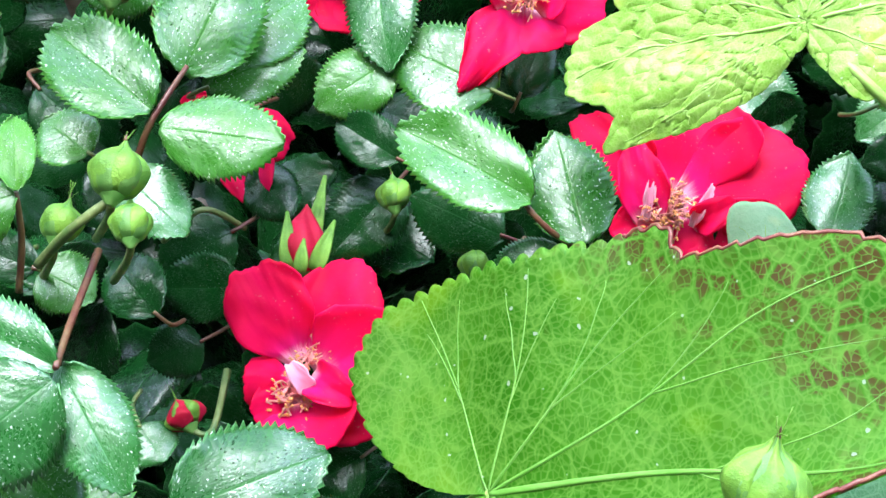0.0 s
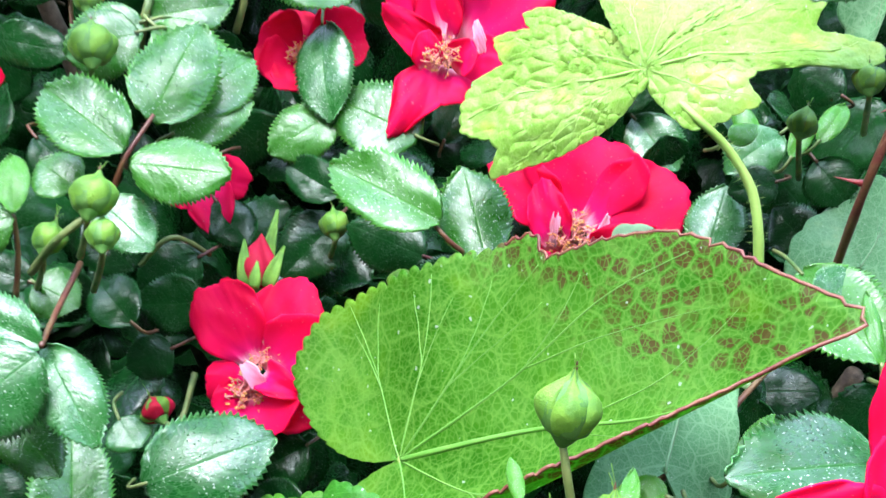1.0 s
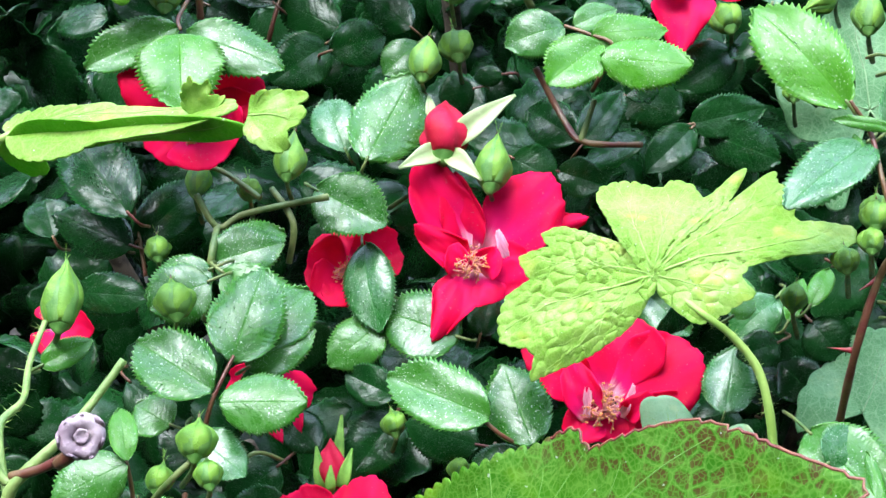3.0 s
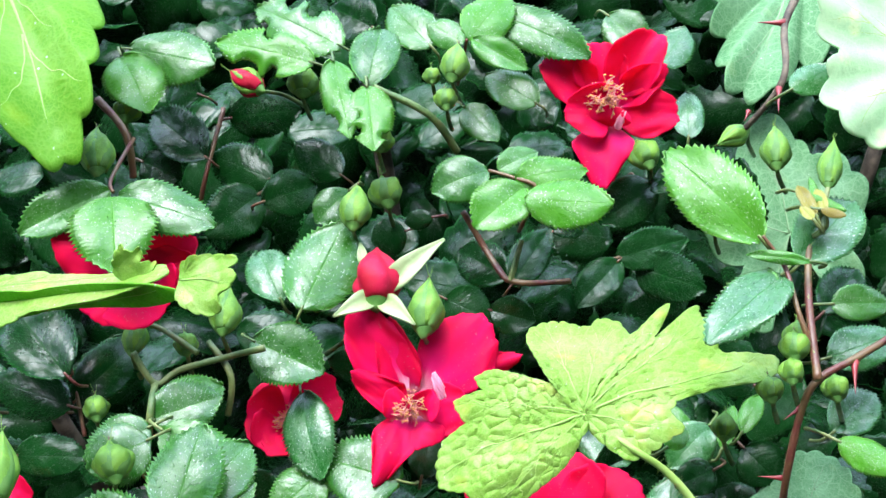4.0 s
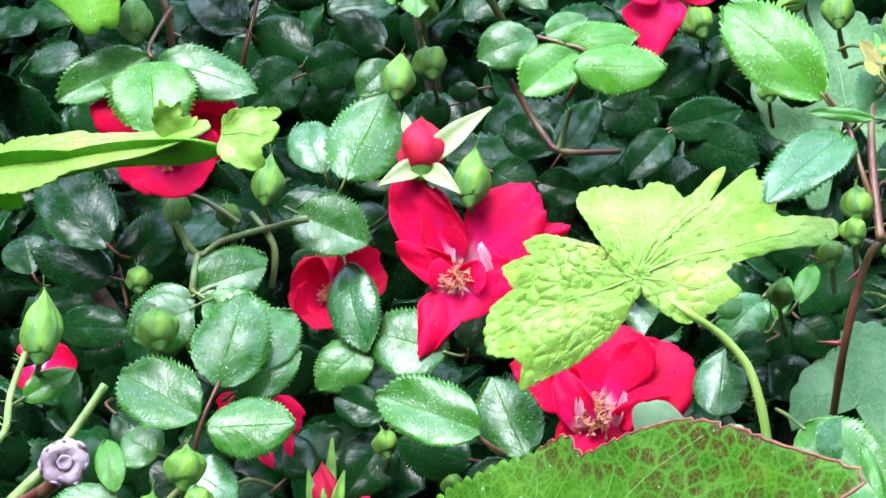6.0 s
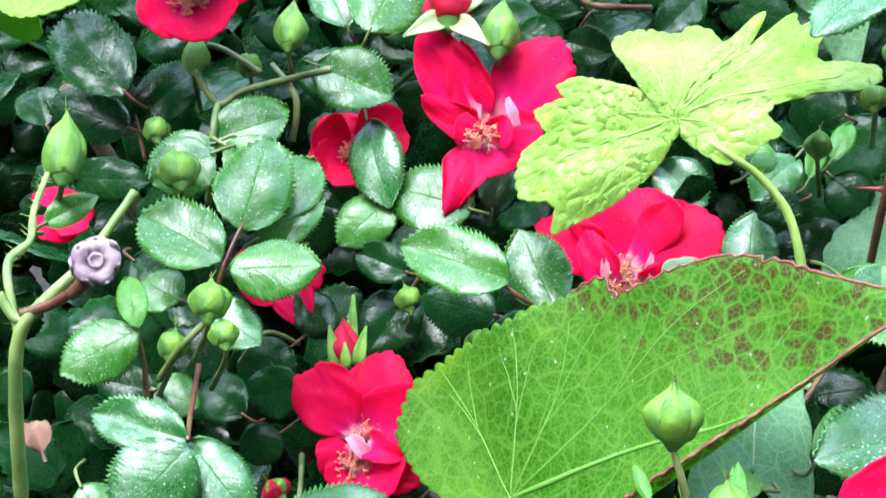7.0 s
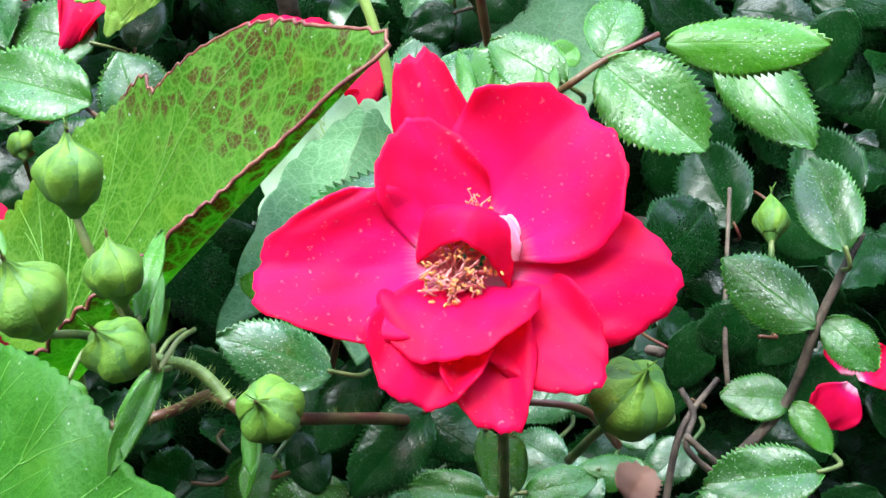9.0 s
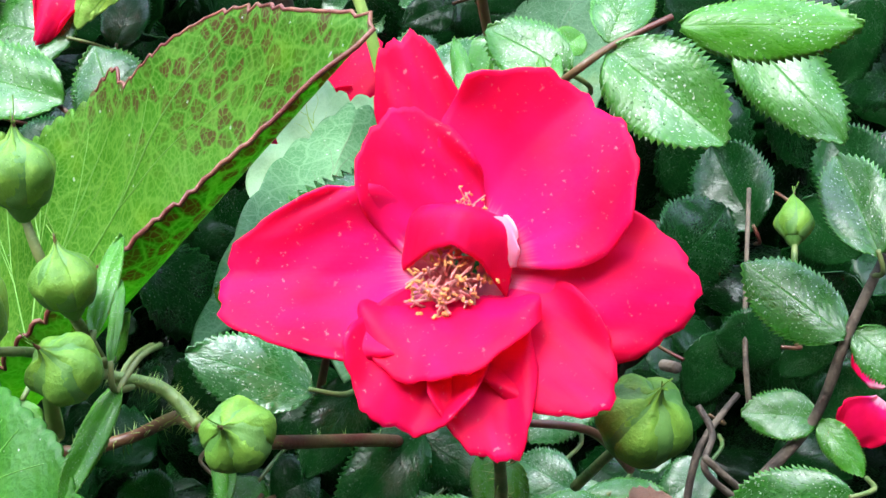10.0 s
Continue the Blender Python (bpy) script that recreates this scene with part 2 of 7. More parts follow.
def plain_material(name, a, b, rough=0.5, scale=60.0, relief=0.0004, thin=0.0, spec=0.5):
    """Mottled skin of stems, buds, bark and soil."""
    m, n, l, p = material(name)
    place = n.new("ShaderNodeTexCoord").outputs["Object"]
    big, small = noise_of(n, l, place, scale, 4), noise_of(n, l, place, scale * 9, 3)
    body = mix_colour(n, l, ramp(n, l, big, 0.35, 0.65), a, b)
    body = mix_colour(n, l, ramp(n, l, small, 0.55, 0.8, 0.0, 0.35), body, tuple(min(1, 1.7 * c + 0.05) for c in b))
    l.new(body, p.inputs["Base Color"])
    p.inputs["Specular IOR Level"].default_value = spec
    l.new(ramp(n, l, small, 0.3, 0.7, rough - 0.08, rough + 0.1), p.inputs["Roughness"])
    l.new(bump_of(n, l, calc(n, l, "ADD", big, calc(n, l, "MULTIPLY", small, 0.4)), relief, 0.6), p.inputs["Normal"])
    if thin:
        return finish(m, n, l, p, tuple(min(1, 1.5 * c) for c in b), thin)
    return m


LEAF = {
    # near-black copy of the rose leaf: the bush's inner shade is in its colour
    "dark": leaflet_material("leaf_shade_dark", (0.0025, 0.017, 0.003), (0.006, 0.034, 0.006), (0.016, 0.07, 0.014), 0.2, 0.04, 0.0, 0.17, 0.12, (0.12, 2.1)),
    "mid": leaflet_material("leaf_green", (0.012, 0.072, 0.004), (0.034, 0.13, 0.010), (0.09, 0.25, 0.035), 0.27, 0.15, 0.0, 0.62),
    "young": leaflet_material("leaf_fresh_green", (0.024, 0.125, 0.003), (0.056, 0.195, 0.008), (0.15, 0.34, 0.05), 0.28, 0.2, 0.0, 0.45),
    "bronze": leaflet_material("leaf_yellow_bronze", (0.16, 0.11, 0.012), (0.27, 0.27, 0.03), (0.3, 0.3, 0.08), 0.3, 0.25, 0.0, 0.4),
    "pale": leaflet_material("leaf_blue_green", (0.011, 0.072, 0.010), (0.025, 0.115, 0.018), (0.08, 0.22, 0.06), 0.26, 0.12, 0.0, 0.85),
}
BROAD = {
    "spotted": broad_material("broad_leaf_spotted", (0.038, 0.155, 0.004), (0.098, 0.27, 0.010), (0.27, 0.46, 0.08), spots=0.8, thin=0.58, network=0.3, yellow=0.75),
    "lime": broad_material("broad_leaf_lime", (0.14, 0.29, 0.022), (0.24, 0.385, 0.06), (0.37, 0.48, 0.15), gloss=0.42, quilt=1.6, thin=0.25, yellow=0.8),
    "deep": broad_material("broad_leaf_deep_green", (0.022, 0.115, 0.004), (0.045, 0.175, 0.008), (0.1, 0.27, 0.035), gloss=0.45),
    "green": broad_material("broad_leaf_green", (0.036, 0.155, 0.004), (0.07, 0.23, 0.008), (0.17, 0.34, 0.05)),
    "yellow": broad_material("broad_leaf_yellow_green", (0.085, 0.25, 0.008), (0.16, 0.35, 0.018), (0.24, 0.43, 0.05), quilt=1.5, yellow=0.7),
    "grey": broad_material("broad_leaf_grey_green", (0.075, 0.19, 0.07), (0.13, 0.27, 0.115), (0.26, 0.41, 0.22), gloss=0.55, network=0.4),
    "pale": broad_material("broad_leaf_pale", (0.3, 0.46, 0.25), (0.42, 0.57, 0.34), (0.5, 0.62, 0.4), gloss=0.55),
}
PETAL = {
    "red": petal_material("petal_red", (0.68, 0.001, 0.05), (0.88, 0.002, 0.115)),
    "claw": petal_material("petal_white_based", (0.85, 0.5, 0.62), (0.93, 0.72, 0.8), thin=0.6, claw_end=0.6),
    "plain": petal_material("petal_red_inner", (0.7, 0.001, 0.054), (0.88, 0.002, 0.122), claw_end=0.07),
    # claw lengthened: the overexposed white centre is painted along with it
    "pink": petal_material("petal_crimson_pink", (0.72, 0.001, 0.058), (0.9, 0.003, 0.14), claw_end=0.3),
}
VEIN = {
    "spotted": plain_material("vein_pale_green", (0.13, 0.31, 0.035), (0.2, 0.38, 0.07), 0.5, 60.0, thin=0.3),
    "lime": plain_material("vein_lime", (0.26, 0.42, 0.08), (0.34, 0.48, 0.12), 0.5, 60.0, thin=0.25),
}
VEIN["pale"] = VEIN["yellow"] = VEIN["lime"]
VEIN["deep"] = plain_material("vein_green", (0.11, 0.3, 0.035), (0.17, 0.38, 0.07), 0.5, 60.0, thin=0.3)
VEIN["green"], VEIN["grey"] = VEIN["spotted"], plain_material("vein_grey_green", (0.12, 0.22, 0.09), (0.17, 0.27, 0.12), 0.5, 60.0)
BUD_GREEN = plain_material("bud_green", (0.06, 0.16, 0.02), (0.12, 0.24, 0.045), 0.55, 260.0, thin=0.15)
SEPAL_GREEN = plain_material("sepal_green", (0.08, 0.19, 0.012), (0.18, 0.33, 0.03), 0.6, 240.0, 0.0009, thin=0.2)
BUD_RED = plain_material("bud_red", (0.3, 0.002, 0.016), (0.42, 0.004, 0.04), 0.6, 90.0, thin=0.1, spec=0.2)
SEPAL_PALE = plain_material("sepal_pale", (0.26, 0.34, 0.13), (0.42, 0.48, 0.26), 0.5, 90.0, thin=0.2)
RIM = plain_material("margin_russet", (0.11, 0.018, 0.014), (0.17, 0.06, 0.03), 0.5, 200.0)
STEM_GREEN = plain_material("stem_green", (0.05, 0.10, 0.018), (0.15, 0.17, 0.05), 0.5, 130.0, 0.0006)
STEM_LIGHT = plain_material("stem_light_green", (0.10, 0.17, 0.035), (0.19, 0.26, 0.07), 0.5, 150.0, 0.0006)
STEM_LIME = plain_material("stem_lime", (0.22, 0.35, 0.06), (0.3, 0.42, 0.1), 0.5, 60.0)
STEM_RED = plain_material("stem_russet", (0.085, 0.016, 0.012), (0.12, 0.07, 0.025), 0.45, 110.0)
STEM_BROWN = plain_material("stem_brown", (0.035, 0.022, 0.015), (0.13, 0.095, 0.065), 0.75, 160.0, 0.0012)
THORN = plain_material("thorn_red", (0.16, 0.01, 0.015), (0.22, 0.025, 0.025), 0.35, 90.0)
FILAMENT = plain_material("filament_pink", (0.7, 0.16, 0.18), (0.76, 0.36, 0.3), 0.5, 90.0)
ANTHER = plain_material("anther_ochre", (0.66, 0.22, 0.06), (0.8, 0.42, 0.17), 0.8, 900.0, 0.0006, spec=0.2)
BROWN_LEAF = plain_material("withered_leaf", (0.24, 0.08, 0.02), (0.34, 0.21, 0.17), 0.6, 160.0, 0.001, thin=0.1)
SPENT = plain_material("spent_bloom", (0.18, 0.12, 0.15), (0.36, 0.28, 0.31), 0.75, 120.0, 0.001)
# dark colours of the added, unseen walls that hold back sky light
LOW_BLOCKER = plain_material("low_blocker_dark", (0.02, 0.022, 0.014), (0.04, 0.04, 0.025), 0.8, 6.0, 0.004)
TALL_BLOCKER = plain_material("tall_blocker_brown", (0.05, 0.035, 0.03), (0.09, 0.065, 0.055), 0.85, 12.0, 0.004)
# soil with the shade under the bush put into its colour
SHADED_SOIL = plain_material("soil", (0.008, 0.006, 0.004), (0.02, 0.015, 0.01), 0.9, 30.0, 0.006)


# ---- shapes ----
def mesh_of(name, verts, faces, mat, uv=None, smooth=True):
    me = bpy.data.meshes.new(name)
    me.from_pydata([tuple(v) for v in verts], [], [tuple(f) for f in faces])
    if uv is not None:
        layer = me.uv_layers.new(name="UVMap")
        loops = np.empty(len(me.loops), dtype=np.int32)
        me.loops.foreach_get("vertex_index", loops)
        layer.data.foreach_set("uv", np.asarray(uv, dtype=np.float32)[loops].ravel())
    me.polygons.foreach_set("use_smooth", [smooth] * len(me.polygons))
    me.materials.append(mat)
    me.update()
    return me


def sheet(P, U, thick):
    """Vertices, faces and UVs of a grid of points P (rows, columns, 3) made into a thin closed shell."""
    r, c = P.shape[:2]
    n = np.cross(np.gradient(P, axis=1), np.gradient(P, axis=0))
    n /= np.maximum(np.linalg.norm(n, axis=2, keepdims=True), 1e-9)
    V = np.concatenate([P.reshape(-1, 3), (P - n * thick).reshape(-1, 3)])
    ids = np.arange(r * c).reshape(r, c)
    a, b, d, e = ids[:-1, :-1].ravel(), ids[:-1, 1:].ravel(), ids[1:, 1:].ravel(), ids[1:, :-1].ravel()
    top, k = np.stack([a, b, d, e], 1), r * c
    F = np.concatenate([top, top[:, ::-1] + k])
    ring = np.concatenate([ids[0, :-1], ids[:-1, -1], ids[-1, :0:-1], ids[:0:-1, 0]])
    nxt = np.roll(ring, -1)
    F = np.concatenate([F, np.stack([nxt, ring, ring + k, nxt + k], 1)])
    uv = U.reshape(-1, 2)
    return V, F, np.concatenate([uv, uv])


def frame_of(base, tip, normal):
    """The turn whose y runs from base to tip and whose z lies nearest to normal, and the length."""
    b, t = Vector(base), Vector(tip)
    y = t - b
    size = y.length
    y.normalize()
    z = Vector(normal)
    z = (z - y * z.dot(y)).normalized()
    x = y.cross(z)
    m = Matrix((x, y, z)).transposed().to_4x4()
    m.translation = b
    return m, size


def thing(name, at, label, category, group=""):
    ob = new(name)
    ob.matrix_world = Matrix.Translation(at)
    ob.empty_display_size = 0.01
    return tagged(ob, label, category, group)


def part(name, me, parent, m=None, label=""):
    """Links a mesh as one part under parent; m: its pose in the world, or the mesh is in world places already."""
    ob = new(name, me)
    ob.parent = parent
    root = Vector((0, 0, 0))
    up = parent
    while up:
        root += up.matrix_basis.translation if up.type == "EMPTY" else Vector((0, 0, 0))
        up = up.parent
    ob.matrix_basis = Matrix.Translation(-root) @ (m or Matrix())
    return tagged(ob, label)


def tube(points, radii, sides=8, name="stem", mat=None, rings=6):
    """A bent, tapered stem through the points."""
    pts = [Vector(p) for p in points]
    if len(pts) == 2:
        pts.insert(1, (pts[0] + pts[1]) / 2)
    path = []
    for i in range(len(pts) - 1):
        p0, p1, p2, p3 = pts[max(i - 1, 0)], pts[i], pts[i + 1], pts[min(i + 2, len(pts) - 1)]
        for k in range(rings):
            s = k / rings
            path.append(0.5 * (2 * p1 + (p2 - p0) * s + (2 * p0 - 5 * p1 + 4 * p2 - p3) * s * s + (3 * p1 - p0 - 3 * p2 + p3) * s ** 3))
    path.append(pts[-1])
    V, F = [], []
    side = None
    for i, p in enumerate(path):
        d = (path[min(i + 1, len(path) - 1)] - path[max(i - 1, 0)]).normalized()
        if side is None:
            side = d.orthogonal()
        side = (side - d * side.dot(d)).normalized()
        other = d.cross(side)
        s = i / (len(path) - 1)
        r = radii[0] + (radii[1] - radii[0]) * s
        r *= 1 + 0.12 * noise.noise(p * 140) + 0.09 * noise.noise(p * 420)
        for k in range(sides):
            a = 2 * math.pi * k / sides
            V.append(p + (side * math.cos(a) + other * math.sin(a)) * r)
    for i in range(len(path) - 1):
        for k in range(sides):
            F.append((i * sides + k, i * sides + (k + 1) % sides, (i + 1) * sides + (k + 1) % sides, (i + 1) * sides + k))
    F.append(tuple(range(sides))[::-1])
    F.append(tuple(range(len(V) - sides, len(V))))
    return mesh_of(name, V, F, mat)


def smooth_profile(profile, times=4):
    """The same outline with rounded steps."""
    out = []
    for i in range(len(profile) - 1):
        p0, p1, p2, p3 = (profile[max(0, min(len(profile) - 1, i + k))] for k in (-1, 0, 1, 2))
        for k in range(times):
            s = k / times
            out.append(tuple(max(1e-5, 0.5 * (2 * b + (c - a) * s + (2 * a - 5 * b + 4 * c - d) * s * s + (3 * b - a - 3 * c + d) * s ** 3)) if q == 0 else 0.5 * (2 * b + (c - a) * s + (2 * a - 5 * b + 4 * c - d) * s * s + (3 * b - a - 3 * c + d) * s ** 3) for q, (a, b, c, d) in enumerate(zip(p0, p1, p2, p3))))
    return out + [profile[-1]]


def wobble(V, r, seed, amount=0.1):
    """Grown unevenness for things about r in size."""
    return [Vector(v) + noise.noise_vector(Vector(v) / r * 0.9 + Vector((seed * 7.3, 0, 0))) * amount * r + noise.noise_vector(Vector(v) / r * 3.1 + Vector((0, seed * 5.1, 0))) * 0.3 * amount * r for v in V]


def lathe(name, profile, mat, sides=20, ridges=0, amp=0.0, twist=0.0, uneven=None):
    """A turned body along z from (radius, height) pairs, with ridges that run up it."""
    V, F = [], []
    for i, (r, z) in enumerate(profile):
        for k in range(sides):
            a = 2 * math.pi * k / sides
            rr = r * (1 + amp * (1 - 2 * abs(math.cos(ridges / 2 * a + twist * i)) ** 6)) if ridges else r
            V.append((rr * math.cos(a), rr * math.sin(a), z))
    for i in range(len(profile) - 1):
        for k in range(sides):
            F.append((i * sides + k, i * sides + (k + 1) % sides, (i + 1) * sides + (k + 1) % sides, (i + 1) * sides + k))
    F.append(tuple(range(sides))[::-1])
    F.append(tuple(range(len(V) - sides, len(V))))
    if uneven:
        V = wobble(V, *uneven)
    return mesh_of(name, V, F, mat)


# ---- rose leaves ----
def leaflet_grid(seed, teeth=14, fold=0.25, curl=0.25, droop=0.2, blunt=0.85, cols=None, bite=None):
    """A toothed, ovate blade of length 1 and width 1."""
    rng = random.Random(seed)
    v = np.linspace(0, 1, 2 * teeth + 1)
    u = np.array(cols or (-1, -0.86, -0.6, -0.3, -0.06, 0.06, 0.3, 0.6, 0.86, 1.0))
    w = np.sin(np.pi * np.clip(v, 0.004, 0.996) ** blunt) ** 0.56 * 0.5 * (1 - 0.4 * np.clip((v - 0.84) / 0.16, 0, 1) ** 1.2)
    rim = np.clip((np.abs(u) - 0.7) / 0.3, 0, 1)
    odd = (np.arange(len(v)) % 2).astype(float)
    size = np.array([rng.uniform(0.55, 1.35) for _ in v])
    tooth = (odd * 0.056 - 0.026) * size
    X = u[None, :] * w[:, None] * (1 + tooth[:, None] * rim[None, :] * 2.2)
    Y = v[:, None] + (odd * 0.026 - 0.009)[:, None] * rim[None, :] + 0 * X
    s = np.abs(u)[None, :]
    Z = fold * np.abs(X) * (1 - 0.5 * s) - curl * (v[:, None] - 0.4) ** 2 - droop * X ** 2 * 1.15
    Z += 0.0018 * np.sin(2 * np.pi * (v[:, None] * 8 - s * 2.1)) * s * (1.05 - s) * 2
    Z += rng.uniform(-0.25, 0.25) * X * (v[:, None] - 0.4) + 0.03 * np.sin(5 * v[:, None] + rng.uniform(0, 6)) * u[None, :] * s
    Z += 0.022 * np.sin(7 * v[:, None] + 3 * u[None, :] + rng.uniform(0, 6)) * s + 0.012 * np.sin(13 * v[:, None] - 5 * u[None, :] + rng.uniform(0, 6)) * s
    if bite:
        for b0, b1, side in bite:
            near = np.sqrt(np.clip(1 - ((v[:, None] - b0) / b1) ** 2, 0, 1)) * (np.sign(u)[None, :] == side)
            X = X * (1 - 0.5 * near) + 0.02 * near * (odd[:, None] - 0.5) * s
    Z += 0.014 * odd[:, None] * rim[None, :]
    U = np.stack([u[None, :] + 0 * X, v[:, None] + 0 * X], -1)
    return np.stack([X, Y, Z], -1), U


SHAPES = {}
for kind, mat in LEAF.items():
    for i, (fold, curl, droop) in enumerate(((0.3, 0.25, 0.25), (0.15, 0.35, 0.35), (0.45, 0.15, 0.1), (0.1, 0.1, 0.5), (0.22, 0.5, 0.2))):
        P, U = leaflet_grid(i * 7 + 3, 21 + i, fold * 0.9, curl, droop, 0.8 + 0.04 * i)
        V, F, UV = sheet(P, U, 0.012)
        SHAPES[kind, i] = mesh_of("leaflet_" + kind, V, F, mat, UV)
    for i, bite in enumerate((((0.45, 0.09, 1), (0.68, 0.08, 1), (0.8, 0.06, -1)), ((0.6, 0.12, -1), (0.35, 0.06, -1), (0.5, 0.07, 1)), ((0.4, 0.1, -1), (0.75, 0.1, 1)))):
        P, U = leaflet_grid(i * 5 + 40, 26, 0.15, 0.3, 0.3, 0.84, None, bite)
        V, F, UV = sheet(P, U, 0.012)
        SHAPES[kind, 5 + i] = mesh_of("leaflet_eaten_" + kind, V, F, mat, UV)
TURN_OF = {"leaf": 0}


def leaflet(leaf, base, tip, width, normal, kind="mid", shape=None):
    m, size = frame_of(base, tip, normal)
    TURN_OF["leaf"] += 1
    shape = TURN_OF["leaf"] % 5 if shape is None else shape
    return part("leaflet", SHAPES[kind, shape], leaf, m @ Matrix.Diagonal((width, size, 0.5 * (width + size), 1)))


LEAF_WORDS = {
    "dark": "glossy rose leaf with toothed edges, darkened as if in shade",
    "mid": "glossy green rose leaf with toothed edges, wet",
    "young": "fresh bright green rose leaf with toothed edges",
    "pale": "blue-green rose leaf with a pale sheen",
    "bronze": "small yellow-bronze young rose leaf at a shoot's tip",
}


def rose_leaf(at, kind="mid", label=""):
    return thing("rose_leaf", at, label or LEAF_WORDS[kind], "leaf", "leaves of the rose bush")


def stalk(parent, points, r0, r1, mat=None, name="stalk", label=""):
    return part(name, tube(points, (r0, r1), 7, name, mat or STEM_RED, 4), parent, None, label)


def single(base, tip, width, normal, kind="mid", shape=None, label=""):
    """One leaflet with its short stalk running back into the bush."""
    leaf = rose_leaf(base, kind, label)
    leaflet(leaf, base, tip, width, normal, kind, shape)
    b, t = Vector(base), Vector(tip)
    back_way = (b - t).normalized()
    end = b + back_way * 0.005 + Vector((0, 0.011, -0.004))
    stalk(leaf, [b + (t - b) * 0.04, b + back_way * 0.004 + Vector((0, 0.003, -0.001)), end], 0.0004, 0.0005, STEM_GREEN if kind != "dark" else STEM_RED)
    return leaf


# ---- flowers ----
def petal(flower, base, tip, width, normal, bow=0.12, cup=0.15, notch=0.06, ruffle=0.05, tuck=0.0, waist=0.24, round_=0.42, taper=0.0, seed=1, kind="red", name="petal"):
    m, size = frame_of(base, tip, normal)
    k = width / size
    v, u = np.linspace(0, 1, 24), np.linspace(-1, 1, 31)
    rng = random.Random(seed)
    f = rng.uniform(0, 6)
    hw = (waist + (1 - waist) * np.sin(np.clip(v / 0.72, 0, 1) * np.pi / 2) ** 1.3) * 0.5 * k
    hw = hw * (1 - taper * np.clip((v - 0.45) / 0.55, 0, 1) ** 1.4)
    edge = 1 - round_ * np.abs(u) ** 2.6 - notch * np.exp(-(u / 0.22) ** 2) + 0.02 * np.sin(6 * u + f) + 0.012 * np.sin(15 * u + 2 * f) + 0.008 * np.sin(31 * u + f)
    Vv, Uu = np.meshgrid(v, u, indexing="ij")
    X = Uu * hw[:, None]
    Y = Vv * edge[None, :]
    Z = bow * np.sin(np.pi * Vv * 0.9) + cup * Uu ** 2 * Vv * k
    Z += ruffle * Vv ** 2 * (np.sin(4.1 * Uu + f) * 0.7 + 0.5 * np.sin(7.3 * Uu + 2 * f) * np.abs(Uu) + 0.35 * np.sin(9 * Vv + f) * Uu)
    Z += 0.008 * np.sin(11 * Uu + 5 * Vv + f) * Vv * np.abs(Uu) + 0.005 * np.sin(17 * Vv + 7 * Uu + f)
    if width < 0.03:
        u0 = rng.uniform(-0.5, 0.5)
        Z += rng.choice((-1, 1)) * 0.13 * k * np.abs(Uu - u0 - 0.25 * (Vv - 0.5)) * Vv
        Z += 0.05 * np.clip(np.abs(Uu) - 0.6, 0, 1) * np.sin(8 * Vv + f) * 2
    Z -= tuck * np.clip(Vv - 0.6, 0, 1) ** 2 * 3
    P = np.stack([X, Y, Z], -1) * size
    V, F, UV = sheet(P, np.stack([Uu, Vv], -1), 0.00035)
    return part(name, mesh_of(name, V, F, PETAL[kind], UV), flower, m)


def stamen_meshes():
    """A few bent filaments of length 1, and an anther."""
    made = []
    for k in range(4):
        pts = [(0, 0, 0), (0.16 * (k - 1.5), 0.1, 0.5), (0.1 * (1.5 - k), -0.1 * k, 1.0)]
        made.append(tube(pts, (0.045, 0.03), 6, "filament", FILAMENT, 2))
    anther = lathe("anther", [(0.02, -0.16), (0.05, -0.13), (0.07, -0.05), (0.055, 0.02), (0.065, 0.09), (0.03, 0.15)], ANTHER, 8, 2, 0.3)
    return made, anther


FILAMENTS, ANTHER_MESH = stamen_meshes()


def stamens(flower, centre, normal, radius, count=46, seed=3):
    """Pink filaments with ochre anthers round a small boss."""
    rng = random.Random(seed)
    m, _ = frame_of(centre, Vector(centre) + Vector(normal).orthogonal(), normal)
    for _ in range(count):
        a, lean = rng.uniform(0, 6.283), rng.uniform(0.05, 1.1)
        size = radius * rng.uniform(0.7, 1.1)
        root = Vector((math.cos(a), math.sin(a), 0)) * radius * 0.18
        turn = Matrix.Rotation(a, 4, "Z") @ Matrix.Rotation(lean, 4, "Y") @ Matrix.Rotation(rng.uniform(0, 6.283), 4, "Z")
        world_m = m @ Matrix.Translation(root) @ turn @ Matrix.Scale(size, 4)
        st = part("stamen", FILAMENTS[rng.randrange(4)], flower, world_m)
        tip = new("anther", ANTHER_MESH)
        tip.parent = st
        k = rng.uniform(0.42, 0.62) * radius / size
        tip.matrix_basis = Matrix.Translation((0, 0, 1.0)) @ Euler((rng.uniform(-1.4, 1.4), rng.uniform(-1.4, 1.4), 0)).to_matrix().to_4x4() @ Matrix.Scale(k, 4)
    boss = [(0.02, -0.4), (0.3, -0.2), (0.34, 0.0), (0.26, 0.22), (0.1, 0.3)]
    part("boss", lathe("boss", [(r * radius, z * radius) for r, z in boss], FILAMENT, 12), flower, m, "pale pink boss of styles")


def rose(at, label):
    return thing("rose_flower", at, label, "flower", "open roses")


